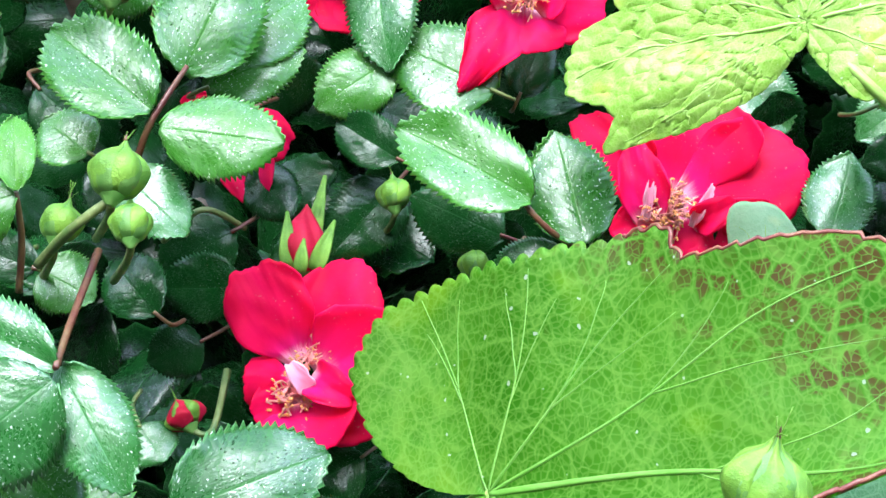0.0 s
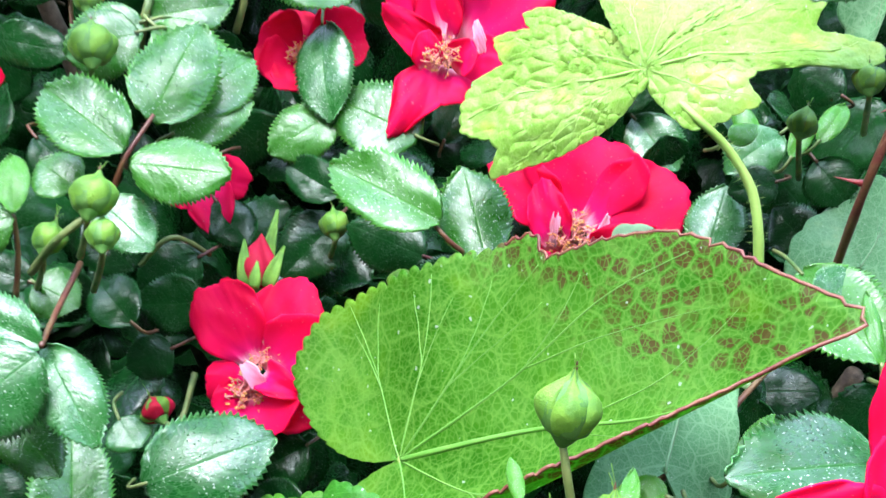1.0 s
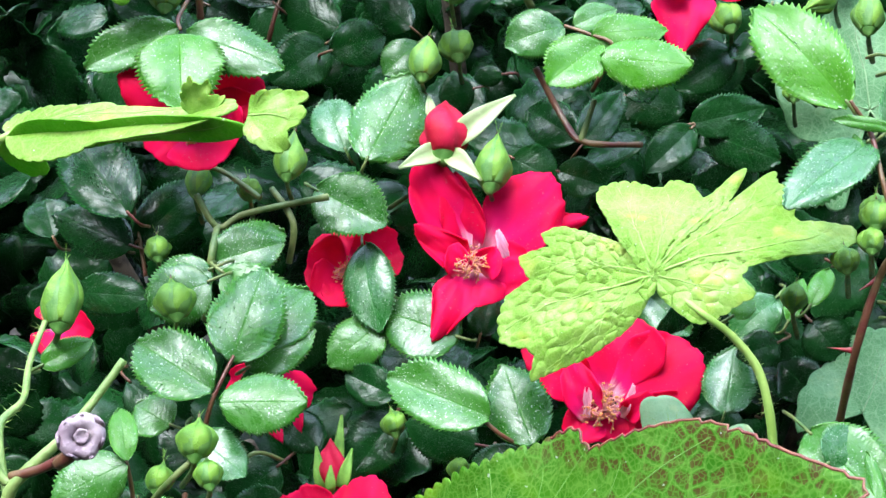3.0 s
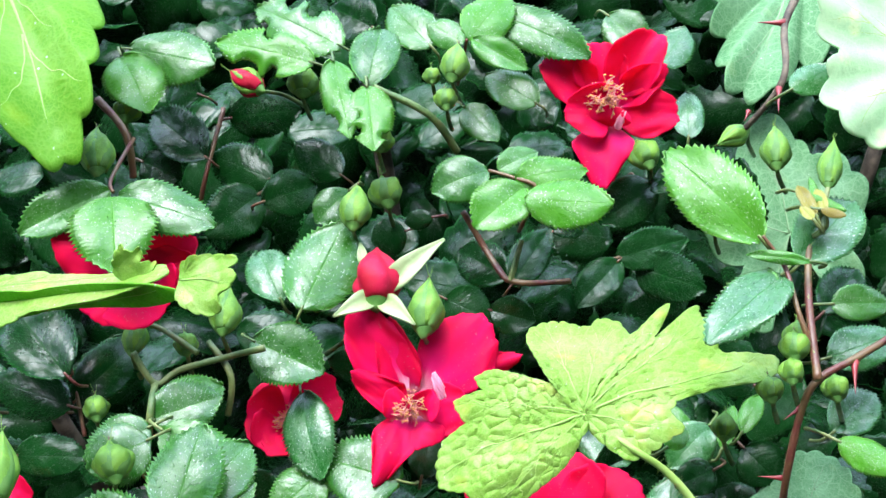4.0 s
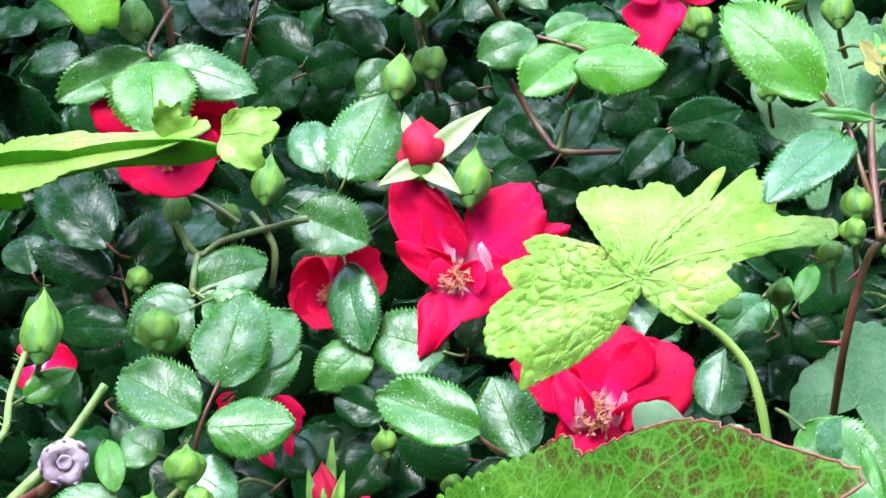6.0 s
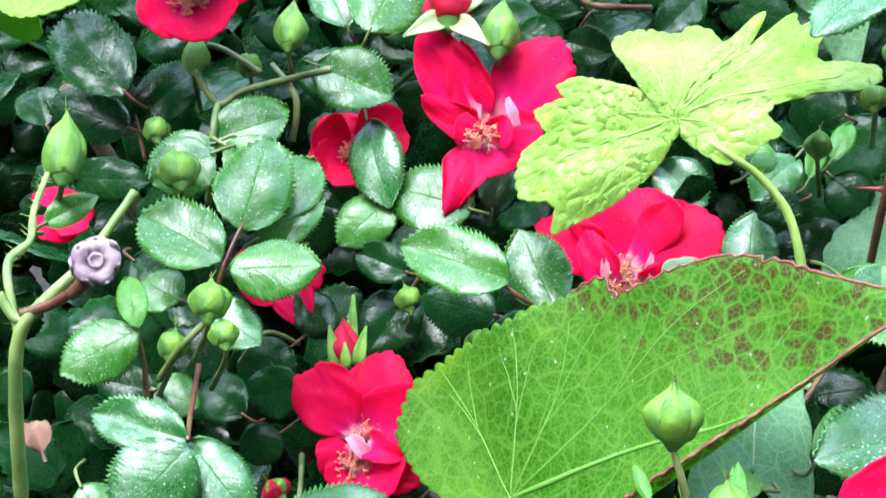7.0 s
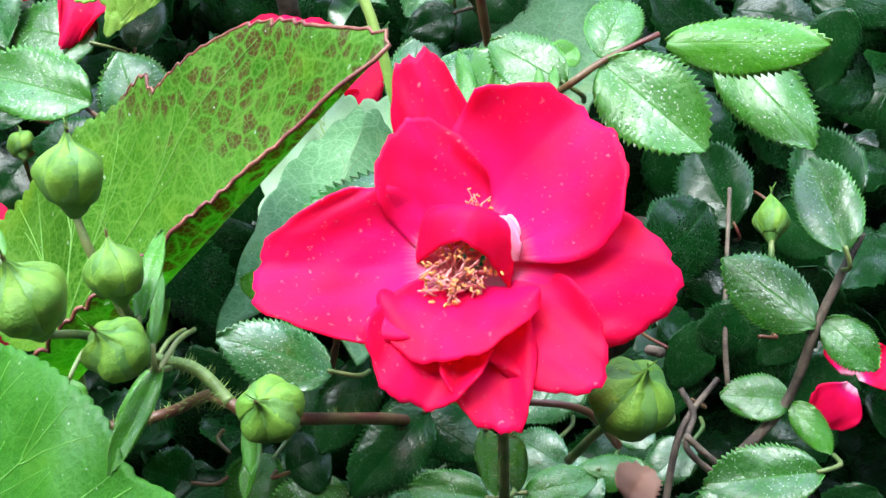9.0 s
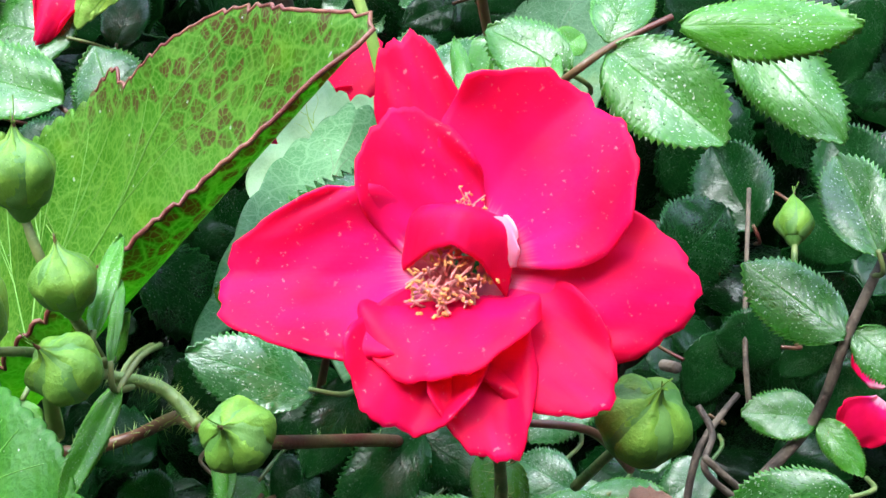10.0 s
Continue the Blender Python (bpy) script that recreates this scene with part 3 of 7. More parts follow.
# ---- buds ----
def sepal(bud, base, tip, width, normal, mat=None, bow=0.1, curl=0.0):
    m, size = frame_of(base, tip, normal)
    v, u = np.linspace(0, 1, 9), np.linspace(-1, 1, 5)
    Vv, Uu = np.meshgrid(v, u, indexing="ij")
    hw = np.sin(np.pi * (0.12 + 0.86 * v) ** 0.6) ** 1.2 * 0.5 * width / size + 0.01
    P = np.stack([Uu * hw[:, None], Vv, bow * np.sin(np.pi * Vv) - curl * Vv ** 2 + 0.5 * Uu ** 2 * hw[:, None]], -1) * size
    V, F, UV = sheet(P, np.stack([Uu, Vv], -1), 0.0004)
    return part("sepal", mesh_of("sepal", V, F, mat or BUD_GREEN, UV), bud, m)


def wrapped_sepal(bud, m, body, a, r, rng, odd, cover=0.72):
    """A pointed sepal that lies closed over the bud, its keel raised and its tip free."""
    v, u = np.linspace(0.0, 1, 15), np.linspace(-1, 1, 9)
    top, rad = body[-1][1], np.array([q[0] for q in body])
    hts = np.array([q[1] for q in body])
    free, lean = rng.choice((0.15, 0.3, 0.5, 0.9)), rng.uniform(-0.6, 0.6)
    twist, crease = rng.uniform(0.2, 0.6), rng.uniform(0.03, 0.09)
    P = np.zeros((15, 9, 3))
    for i, s in enumerate(v):
        z = hts[0] + (top - hts[0]) * min(1.0, s / 0.86)
        rr = float(np.interp(z, hts, rad))
        over = max(0.0, (s - 0.86) / 0.14)
        half = cover * (1 - s ** 2.6) + 0.03
        for j, q in enumerate(u):
            b = a + q * half + 0.25 * lean * s + twist * s * s
            swell = min(1.0, s / 0.4)
            w = rr * (0.97 + swell * (0.03 + 0.15 * (1 - q * q) ** 0.8 - 0.05 * abs(q) + crease * math.sin(5 * q + 4 * s) * s)) + 0.02 * r * swell * (1 - q * q)
            P[i, j] = (w * math.cos(b), w * math.sin(b), z + over * free * r - 0.02 * r * q * q)
            P[i, j, 0] += over * lean * r * 0.5
    Vv, Uu = np.meshgrid(v, u, indexing="ij")
    V, F, UV = sheet(P, np.stack([Uu, Vv], -1), 0.02 * r)
    V = wobble(V, r, odd)
    part("sepal", mesh_of("sepal", V, F, SEPAL_GREEN, UV), bud, m)
    if rng.random() < 0.3:
        part("sepal_tip", lathe("sepal_tip", [(0.05 * r, top - 0.08 * r), (0.07 * r, top + 0.02 * r), (0.04 * r, top + 0.16 * r), (0.012 * r, top + 0.3 * r)], STEM_RED, 8), bud, m, "browned tip")


def rose_bud(base, tip, radius, kind="green", label="", stem=None, seed=0, spread=()):
    """A bud along base to tip: hip below, sepals round it, red petals where it opens."""
    words = {"green": "closed green rosebud with pointed sepals", "red": "half-open red rosebud between green sepals", "hip": "round green rose hip forming, sepals closed over it", "pink": "rosebud that shows a red and white slit"}
    bud = thing("rose_bud", base, label or words[kind], "bud", "rosebuds")
    rng = random.Random(seed + int(1e4 * abs(base[0])))
    d = Vector(tip) - Vector(base)
    size = d.length
    side = d.orthogonal()
    m, _ = frame_of(base, Vector(base) + side, d)
    r = radius
    odd = rng.uniform(0, 9)
    tube_r = [(0.13 * r, -0.42 * r), (0.26 * r, -0.28 * r), (0.4 * r, -0.1 * r), (0.5 * r, 0.08 * r), (0.5 * r, 0.4 * r)]
    part("hip", lathe("hip", smooth_profile(tube_r, 3), BUD_GREEN, 18, uneven=(r, odd)), bud, m)
    if kind == "hip":
        prof = [(0.44 * r, 0.0), (0.74 * r, 0.2 * r), (0.93 * r, 0.58 * r), (1.0 * r, 0.95 * r), (0.95 * r, 1.25 * r), (0.8 * r, 1.5 * r), (0.54 * r, 1.72 * r), (0.26 * r, 1.9 * r), (0.13 * r, 2.1 * r), (0.04 * r, 2.3 * r)]
        part("calyx", lathe("calyx", smooth_profile(prof), BUD_GREEN, 40, 5, 0.055, 0.025, (r, odd)), bud, m)
    else:
        prof = []
        for i in range(12):
            s = i / 11
            w = (0.52 + 0.48 * math.sin(math.pi * min(1, s / 0.34) / 2)) if s < 0.34 else max(0.03, math.cos(math.pi / 2 * ((s - 0.34) / 0.66) ** (0.8 if kind == "green" else 1.0)))
            prof.append((w * r, 0.05 * r + s * (size - 0.05 * r)))
        mat = BUD_GREEN if kind == "green" else BUD_RED
        part("calyx" if kind == "green" else "petals", lathe("bud_body", smooth_profile(prof, 3), mat, 40, 5 if kind == "green" else 3, 0.06 if kind == "green" else 0.13, 0.0 if kind == "green" else 0.05, (r, odd)), bud, m)
    for at, to, w, n_ in spread:
        sepal(bud, at, to, w, n_, SEPAL_PALE if label else SEPAL_GREEN, 0.08, 0.05)
    body = smooth_profile(prof, 4)
    for k in range(0 if spread else 5):
        a = 2 * math.pi * k / 5 + 0.3 + rng.uniform(-0.15, 0.15)
        if kind in ("green", "hip", "pink"):
            wrapped_sepal(bud, m, body, a, r, rng, odd, 0.45 if kind == "pink" else 0.72)
        else:
            up = d.normalized()
            out = m.to_3x3() @ Vector((math.cos(a), math.sin(a), 0))
            p0 = Vector(base) + up * (0.3 * r) + out * r * 0.55
            p1 = Vector(base) + up * (size * rng.uniform(0.75, 1.1)) + out * r * rng.uniform(0.9, 1.5)
            sepal(bud, p0, p1, r * 0.8, out, SEPAL_PALE if k % 2 else BUD_GREEN, -0.1, 0.0)
    if stem:
        stalk(bud, [Vector(base) - d.normalized() * 0.3 * r, *stem], 0.0006, 0.0008, STEM_GREEN)
    return bud


# ---- canes ----
def bristles(st, points, r, count, seed):
    """Fine gland-tipped hairs along a stem."""
    rng = random.Random(seed)
    V, F = [], []
    for _ in range(count):
        i = rng.randrange(len(points) - 1)
        p = Vector(points[i]).lerp(Vector(points[i + 1]), rng.random())
        d = (Vector(points[i + 1]) - Vector(points[i])).normalized()
        side = d.orthogonal()
        side = Matrix.Rotation(rng.uniform(0, 6.283), 3, d) @ side
        tip = p + (side + d * rng.uniform(-0.3, 0.3)) * (r + rng.uniform(0.0006, 0.0016))
        a, b, k = d * 0.00009, d.cross(side) * 0.00009, len(V)
        V += [p + a, p + b, p - a, p - b, tip]
        F += [(k, k + 1, k + 4), (k + 1, k + 2, k + 4), (k + 2, k + 3, k + 4), (k + 3, k, k + 4)]
    part("bristles", mesh_of("bristles", V, F, STEM_LIME), st, None, "fine pale bristles")


def cane(points, r0, r1, mat, label, thorns=(), name="rose_cane", hairs=0):
    st = thing(name, points[0], label, "cane", "canes of the rose bush")
    part("shoot", tube(points, (r0, r1), 10, "shoot", mat, 8), st)
    if hairs:
        bristles(st, points, 0.9 * min(r0, r1), hairs, hairs)
    for at, tip, r in thorns:
        m, size = frame_of(at, Vector(at) + (Vector(tip) - Vector(at)).orthogonal(), Vector(tip) - Vector(at))
        size = (Vector(tip) - Vector(at)).length
        prof = [(r, -0.05 * size), (0.62 * r, 0.2 * size), (0.3 * r, 0.55 * size), (0.12 * r, 0.85 * size), (0.02 * r, size)]
        part("thorn", lathe("thorn", prof, THORN, 8), st, m, "dark red thorn")
    return st


# ---- broad leaves of the plant that grows through the bush ----
def broad_leaf(base, tip, normal, width, kind, label, lobes=5, depth=0.25, teeth=26, notch=0.03, spread=150, arch=0.1, ripple=0.04, seed=1):
    """A palmate leaf from its stalk (base) to the tip of its middle lobe."""
    m, size = frame_of(base, tip, normal)
    leaf = thing("broad_leaf", base, label, "leaf", "broad leaves in the bush")
    rng = random.Random(seed)
    nth, nr = 8 * teeth + 1, 26
    th = np.linspace(-radians(spread), radians(spread), nth)
    rho = np.linspace(0, 1, nr) ** 0.8
    lob = np.abs(np.cos(th * lobes * 0.5))
    R = (1 - depth * (1 - lob ** 0.7)) * (1 - 0.22 * (np.abs(th) / np.pi) ** 2)
    saw = np.abs(((th / radians(spread) * teeth) % 2) - 1)
    uneven = [rng.uniform(0.35, 1.5) for _ in range(2 * teeth + 3)]
    R = R * (1 - notch * 2 * saw ** 1.6 * np.array([uneven[int((a / radians(spread) * teeth + teeth + 1) / 2) % len(uneven)] for a in th]))
    R *= 1 + 0.03 * np.sin(5 * th + rng.uniform(0, 6))
    X = rho[:, None] * (R * np.sin(th))[None, :] * width / size
    Y = rho[:, None] * (R * np.cos(th))[None, :]
    U = np.stack([X, Y], -1)
    Z = -arch * Y ** 2 + ripple * (rho[:, None] ** 2) * np.sin(th * lobes * 1.9 + rng.uniform(0, 6))[None, :] + 0.035 * (lob[None, :] - 0.5) * rho[:, None] ** 1.5
    P = np.stack([X, Y, Z], -1) * size
    V, F, UV = sheet(P, U, 0.0005)
    blade = part("blade", mesh_of("blade", V, F[:, ::-1], BROAD[kind], UV), leaf, m)
    step = 2 * math.pi / lobes

    def vein(path, r, name):
        pts = []
        for q, a in path:
            i = min(nr - 1, int(round((q ** 1.25) * (nr - 1))))
            j = min(nth - 1, max(0, int(round((a / radians(spread) + 1) / 2 * (nth - 1)))))
            pts.append(Vector(P[i, j]) - Vector((0, 0, 0.35 * r)))
        ob = new(name, tube(pts, (r, r * 0.3), 6, name, VEIN[kind], 3))
        ob.parent = blade

    k = int(radians(spread) / step)
    for c in range(-k, k + 1):
        a = c * step
        if abs(a) > radians(spread) * 0.97:
            continue
        vein([(q, a + 0.05 * math.sin(9 * q + c)) for q in np.linspace(0.02, 0.96, 9)], (0.00062 if c == 0 else 0.0005) * size / 0.07, "midrib" if c == 0 else "side_vein")
        for q0 in (0.3, 0.55):
            for sgn in (-1, 1):
                vein([(q, a + sgn * (q - q0) * step * 0.55) for q in np.linspace(q0, min(0.93, q0 + 0.45), 7)], 0.00022 * size / 0.07, "side_vein")
    return leaf


def shaped_blade(leaf, base, tip, normal, outline, kind, scallop=(0.0028, 0.0006), bend=None, veins=(), forks=(0.35, 0.6), vein_r=0.0003, quilt=0.0, rim=None, seed=1, rough_edge=0.5, wave=0.0):
    """A palmate blade with its stalk at base and its middle lobe towards tip. outline: (degrees from the middle lobe, reach in metres) of its lobes and bays;
    scallop: width and depth of the teeth; bend: how the flat blade is folded, (along, across) to (along, across, out)."""
    m, size = frame_of(base, tip, normal)
    rng = random.Random(seed)
    deg = np.array([d for d, _ in outline], dtype=float)
    reach = np.array([r for _, r in outline])
    nth, nr = 420, 54 if quilt else 26
    th = np.radians(np.linspace(deg[0], deg[-1], nth))
    R = np.interp(np.degrees(th), deg, reach)
    R = np.convolve(np.pad(R, 2, mode="edge"), np.array([1, 3, 4, 3, 1]) / 12, "valid")
    way = np.concatenate([[0], np.cumsum(np.hypot(np.diff(R * np.cos(th)), np.diff(R * np.sin(th))))])
    jig = np.cumsum([1 + rough_edge * rng.uniform(-0.5, 0.5) for _ in range(nth)])
    turn = way / scallop[0] + 0.25 * (jig / jig[-1] - np.linspace(0, 1, nth)) * nth * 0.05
    big = np.array([1 + rough_edge * noise.noise((float(w) * 160, seed, 2.5)) for w in way])
    R = R - scallop[1] * big * (1 - np.abs(np.sin(np.pi * turn)) ** 0.6)
    rho = np.linspace(0, 1, nr) ** 0.85
    A, B = rho[:, None] * (R * np.cos(th))[None, :], rho[:, None] * (R * np.sin(th))[None, :]
    U = np.stack([B, A], -1) / size
    Z = np.zeros(A.shape)
    if quilt or wave:
        for i in range(nr):
            for j in range(nth):
                p = Vector((A[i, j] / size, B[i, j] / size, seed * 3.7))
                if quilt:
                    d = noise.voronoi(Vector((p.x * 12 + 0.5 * noise.noise(p * 6), p.y * 12, p.z)))[0]
                    Z[i, j] += quilt * min(0.5, d[1] - d[0]) ** 0.7 * min(1.0, 4 * (1 - rho[i]) + 0.3)
                Z[i, j] += wave * noise.noise(p * 3.0) * rho[i]
    if bend:
        A, B, up = bend(A, B)
        Z = Z + up
    P = np.stack([-B, A, Z], -1)
    up_way = np.cross(np.gradient(P, axis=0), np.gradient(P, axis=1))
    up_way /= np.maximum(np.linalg.norm(up_way, axis=2, keepdims=True), 1e-9)
    V, F, UV = sheet(P, U, 0.0004)
    blade = part("blade", mesh_of("blade", V, F[:, ::-1], BROAD[kind], UV), leaf, m)

    def vein(path, r, name):
        pts = []
        for q, a in path:
            i, j = min(1.0, q) ** (1 / 0.85) * (nr - 1), (math.degrees(a) - deg[0]) / (deg[-1] - deg[0]) * (nth - 1)
            i0, j0 = int(min(nr - 2, max(0, i))), int(min(nth - 2, max(0, j)))
            u, v = i - i0, j - j0
            p = (P[i0, j0] * (1 - v) + P[i0, j0 + 1] * v) * (1 - u) + (P[i0 + 1, j0] * (1 - v) + P[i0 + 1, j0 + 1] * v) * u
            pts.append(Vector(p) + Vector(up_way[i0, j0]) * (0.0004 + 0.1 * r))
        ob = new(name, tube(pts, (r, min(0.00016, r * 0.3)), 6, name, VEIN[kind], 3))
        ob.parent = blade

    for d, thick in veins:
        a = radians(d)
        sway, swing = rng.uniform(0, 6), rng.uniform(0.05, 0.09)
        line = [(q, a + swing * math.sin(4 * q + sway) * q) for q in np.linspace(0.01, 0.95, 15)]
        vein(line, vein_r * thick, "midrib" if thick > 1.4 else "side_vein")
        for q0 in forks:
            for sgn in (-1, 1):
                start = q0 + rng.uniform(-0.08, 0.08)
                bow = rng.uniform(0.22, 0.4) * sgn
                a0 = a + swing * math.sin(4 * start + sway) * start
                vein([(q, a0 + bow * (q - start) ** 0.8) for q in np.linspace(start, min(0.93, start + 0.4), 8)], vein_r * 0.55, "side_vein")
    if rim:
        j0, j1 = (int((d - deg[0]) / (deg[-1] - deg[0]) * (nth - 1)) for d in rim)
        ob = new("margin", tube([Vector(P[-1, j] + 0.0002 * up_way[-1, j]) for j in range(j0, j1 + 1)], (0.0004, 0.0004), 6, "margin", RIM, 1))
        ob.parent = blade
        tagged(ob, "russet scalloped margin")
    return blade


def gutter(along, across):
    """The lower half rolls up towards the upper side, more tightly near the tip; the basal lobe lifts a little."""
    bow = np.clip(0.0293 - 0.277 * along, 0.0022, 0.0265)
    low = np.clip(-across, 0, None)
    turn = np.clip(low / bow, 0, 2.4)
    rest = np.where(across < 0, -bow * np.sin(turn), across)
    out = np.where(across < 0, bow * (1 - np.cos(turn)), 0.0)
    lift = np.clip(-along + 0.004, 0, None)
    return along, rest, out + 1.0 * lift ** 2 + 0.06 * np.clip(across - 0.02, 0, None) + 0.0012 * np.sin(along * 150) * np.clip(across / 0.03, 0, 1)


def drape(along, across):
    return along, across, -4.0 * (along ** 2 + 0.6 * across ** 2) + 0.0016 * np.sin(along * 170 + across * 60)


def lobe_fold(along, across):
    """A lobe whose one long edge turns down and under."""
    edge = np.clip(across - 0.06 * along - 0.0055, 0, None)
    return along, across - 14.0 * edge ** 2, -2.5 * along ** 2 - 0.55 * edge - 22.0 * edge ** 2 + 0.10 * np.abs(across)


def spent_bloom(at, normal, r, stem):
    """A faded flower: a shrunken cup of withered petals with a hollow middle."""
    th_ = thing("spent_flower", at, "withered grey-purple rose past flowering on a stub", "flower")
    m, _ = frame_of(at, Vector(at) + Vector(normal).orthogonal(), normal)
    cup = [(0.25 * r, -0.9 * r), (0.7 * r, -0.75 * r), (0.95 * r, -0.3 * r), (1.0 * r, 0.0), (0.75 * r, 0.12 * r), (0.42 * r, 0.02 * r), (0.34 * r, -0.3 * r), (0.05 * r, -0.35 * r)]
    part("cup", lathe("cup", cup, SPENT, 26, 5, 0.13, 0.4), th_, m)
    for k in range(7):
        a = k * 0.9
        out = (m.to_3x3() @ Vector((math.cos(a), math.sin(a), 0.1)))
        up = m.to_3x3() @ Vector((0, 0, 1))
        b = Vector(at) + out * r * 0.5 - up * r * 0.5
        sepal(th_, b, Vector(at) + out * r * (1.05 + 0.12 * (k % 2)) + up * r * 0.12 * (k % 3), r * 0.9, out, SPENT, 0.2)
    part("ring", lathe("ring", [(0.3 * r, 0.0), (0.36 * r, 0.12 * r), (0.28 * r, 0.16 * r), (0.2 * r, 0.05 * r), (0.02, -0.1 * r)][:4], SPENT, 18, 6, 0.06), th_, m)
    stalk(th_, [Vector(at) - Vector(normal).normalized() * r * 0.8, *stem], 0.0011, 0.0013, STEM_RED)


def withered_leaf(base, tip, width, normal):
    leaf = thing("withered_leaf", base, "curled brown withered leaf caught in the bush", "leaf")
    m, size = frame_of(base, tip, normal)
    P, U = leaflet_grid(int(abs(base[0]) * 1e4), 10, 0.7, 0.6, -0.5)
    V, F, UV = sheet(P, U, 0.014)
    V = wobble(V, 0.4, 2.0, 0.28)
    part("blade", mesh_of("withered_blade", V, F, BROWN_LEAF, UV), leaf, m @ Matrix.Diagonal((width, size, size, 1)))
    stalk(leaf, [base, Vector(base) + (Vector(base) - Vector(tip)) * 0.3], 0.0006, 0.0007, STEM_BROWN)


# ---- ground and the inside of the bush ----
def ground():
    k = np.linspace(-1, 1, 61)
    k = np.sign(k) * (np.abs(k) * 0.5 + np.abs(k) ** 5 * 300)
    gx, gy = np.meshgrid(k, k, indexing="ij")
    gz = 0.15 + np.array([[0.012 * noise.noise((x * 9, y * 9, 1)) for y in k] for x in k]) * (np.abs(gx) < 3)
    P = np.stack([gx, gy, gz], -1)
    ids = np.arange(61 * 61).reshape(61, 61)
    F = np.stack([ids[:-1, :-1].ravel(), ids[1:, :-1].ravel(), ids[1:, 1:].ravel(), ids[:-1, 1:].ravel()], 1)
    tagged(new("ground", mesh_of("ground", P.reshape(-1, 3), F, SHADED_SOIL)), "bare garden soil, its colour darkened for the shade under the rose bush", "ground", "", "structure")


ground()


def light_blockers():
    """Unseen dark walls added behind the viewer and around, to block low sky light."""
    for k, (a, b, c, d, top) in enumerate(((-3.6, 3.6, -1.86, -1.6, 3.3), (-2.86, -2.8, -1.6, 3.0, 2.3), (2.8, 2.86, -1.6, 3.0, 2.3), (-2.8, 2.8, 3.0, 3.06, 2.1))):
        V = [(x, y, z) for z in (0.1, top) for x, y in ((a, c), (b, c), (b, d), (a, d))]
        F = [(3, 2, 1, 0), (4, 5, 6, 7), (0, 1, 5, 4), (1, 2, 6, 5), (2, 3, 7, 6), (3, 0, 4, 7)]
        words = ("dark weathered brick house wall beside the garden", "house wall") if k == 0 else ("plain dark stained garden fence", "fence")
        tagged(new("wall_" + ("south", "west", "east", "north")[k], mesh_of("fence", V, F, TALL_BLOCKER if k == 0 else LOW_BLOCKER, None, False)), *words, "", "structure")


light_blockers()


def face_depth(z):
    """How far back the face of the bush stands at a height."""
    return 0.20 + (1.18 if z > 0.64 else 0.55) * (z - 0.64)


def inner_foliage(count, lo, hi, kind, seed, small, large, teeth, cols, x0=-0.32, x1=0.42, z0=0.22, z1=0.93):
    """The mass of leaves behind the bush's face, their shade put into the leaf colour."""
    rng = random.Random(seed)
    V, F, UV, at = [], [], [], 0
    grids = [sheet(*leaflet_grid(50 + i, teeth, 0.25, 0.3, 0.3, 0.85, cols), 0.012) for i in range(4)]
    for _ in range(count):
        z = rng.uniform(z0, z1)
        p = Vector((rng.uniform(x0, x1), 0, z))
        p.y = face_depth(z) + rng.uniform(lo, hi)
        n = Vector((rng.gauss(0, 0.45), -0.65 + rng.gauss(0, 0.4), 0.75 + rng.gauss(0, 0.25)))
        d = Vector((rng.gauss(0, 1), rng.gauss(0, 0.4), rng.gauss(-0.2, 0.8)))
        m, _ = frame_of(p, p + d, n)
        size = rng.uniform(small, large)
        m = m @ Matrix.Diagonal((size * rng.uniform(0.65, 0.85), size, size, 1))
        gv, gf, gu = grids[rng.randrange(4)]
        M = np.array(m)
        V.append(gv @ M[:3, :3].T + M[:3, 3])
        F.append(gf + at)
        UV.append(gu)
        at += len(gv)
    me = mesh_of("foliage", np.concatenate(V), np.concatenate(F), LEAF[kind], np.concatenate(UV))
    return tagged(new("foliage", me), "dense rose leaves inside the bush, their green darkened as painted shade", "foliage", "", "stuff")


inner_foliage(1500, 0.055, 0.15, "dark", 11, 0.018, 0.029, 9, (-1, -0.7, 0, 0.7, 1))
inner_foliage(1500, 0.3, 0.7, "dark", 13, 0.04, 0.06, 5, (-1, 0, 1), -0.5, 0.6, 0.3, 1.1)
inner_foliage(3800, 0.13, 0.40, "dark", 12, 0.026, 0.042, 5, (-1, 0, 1))



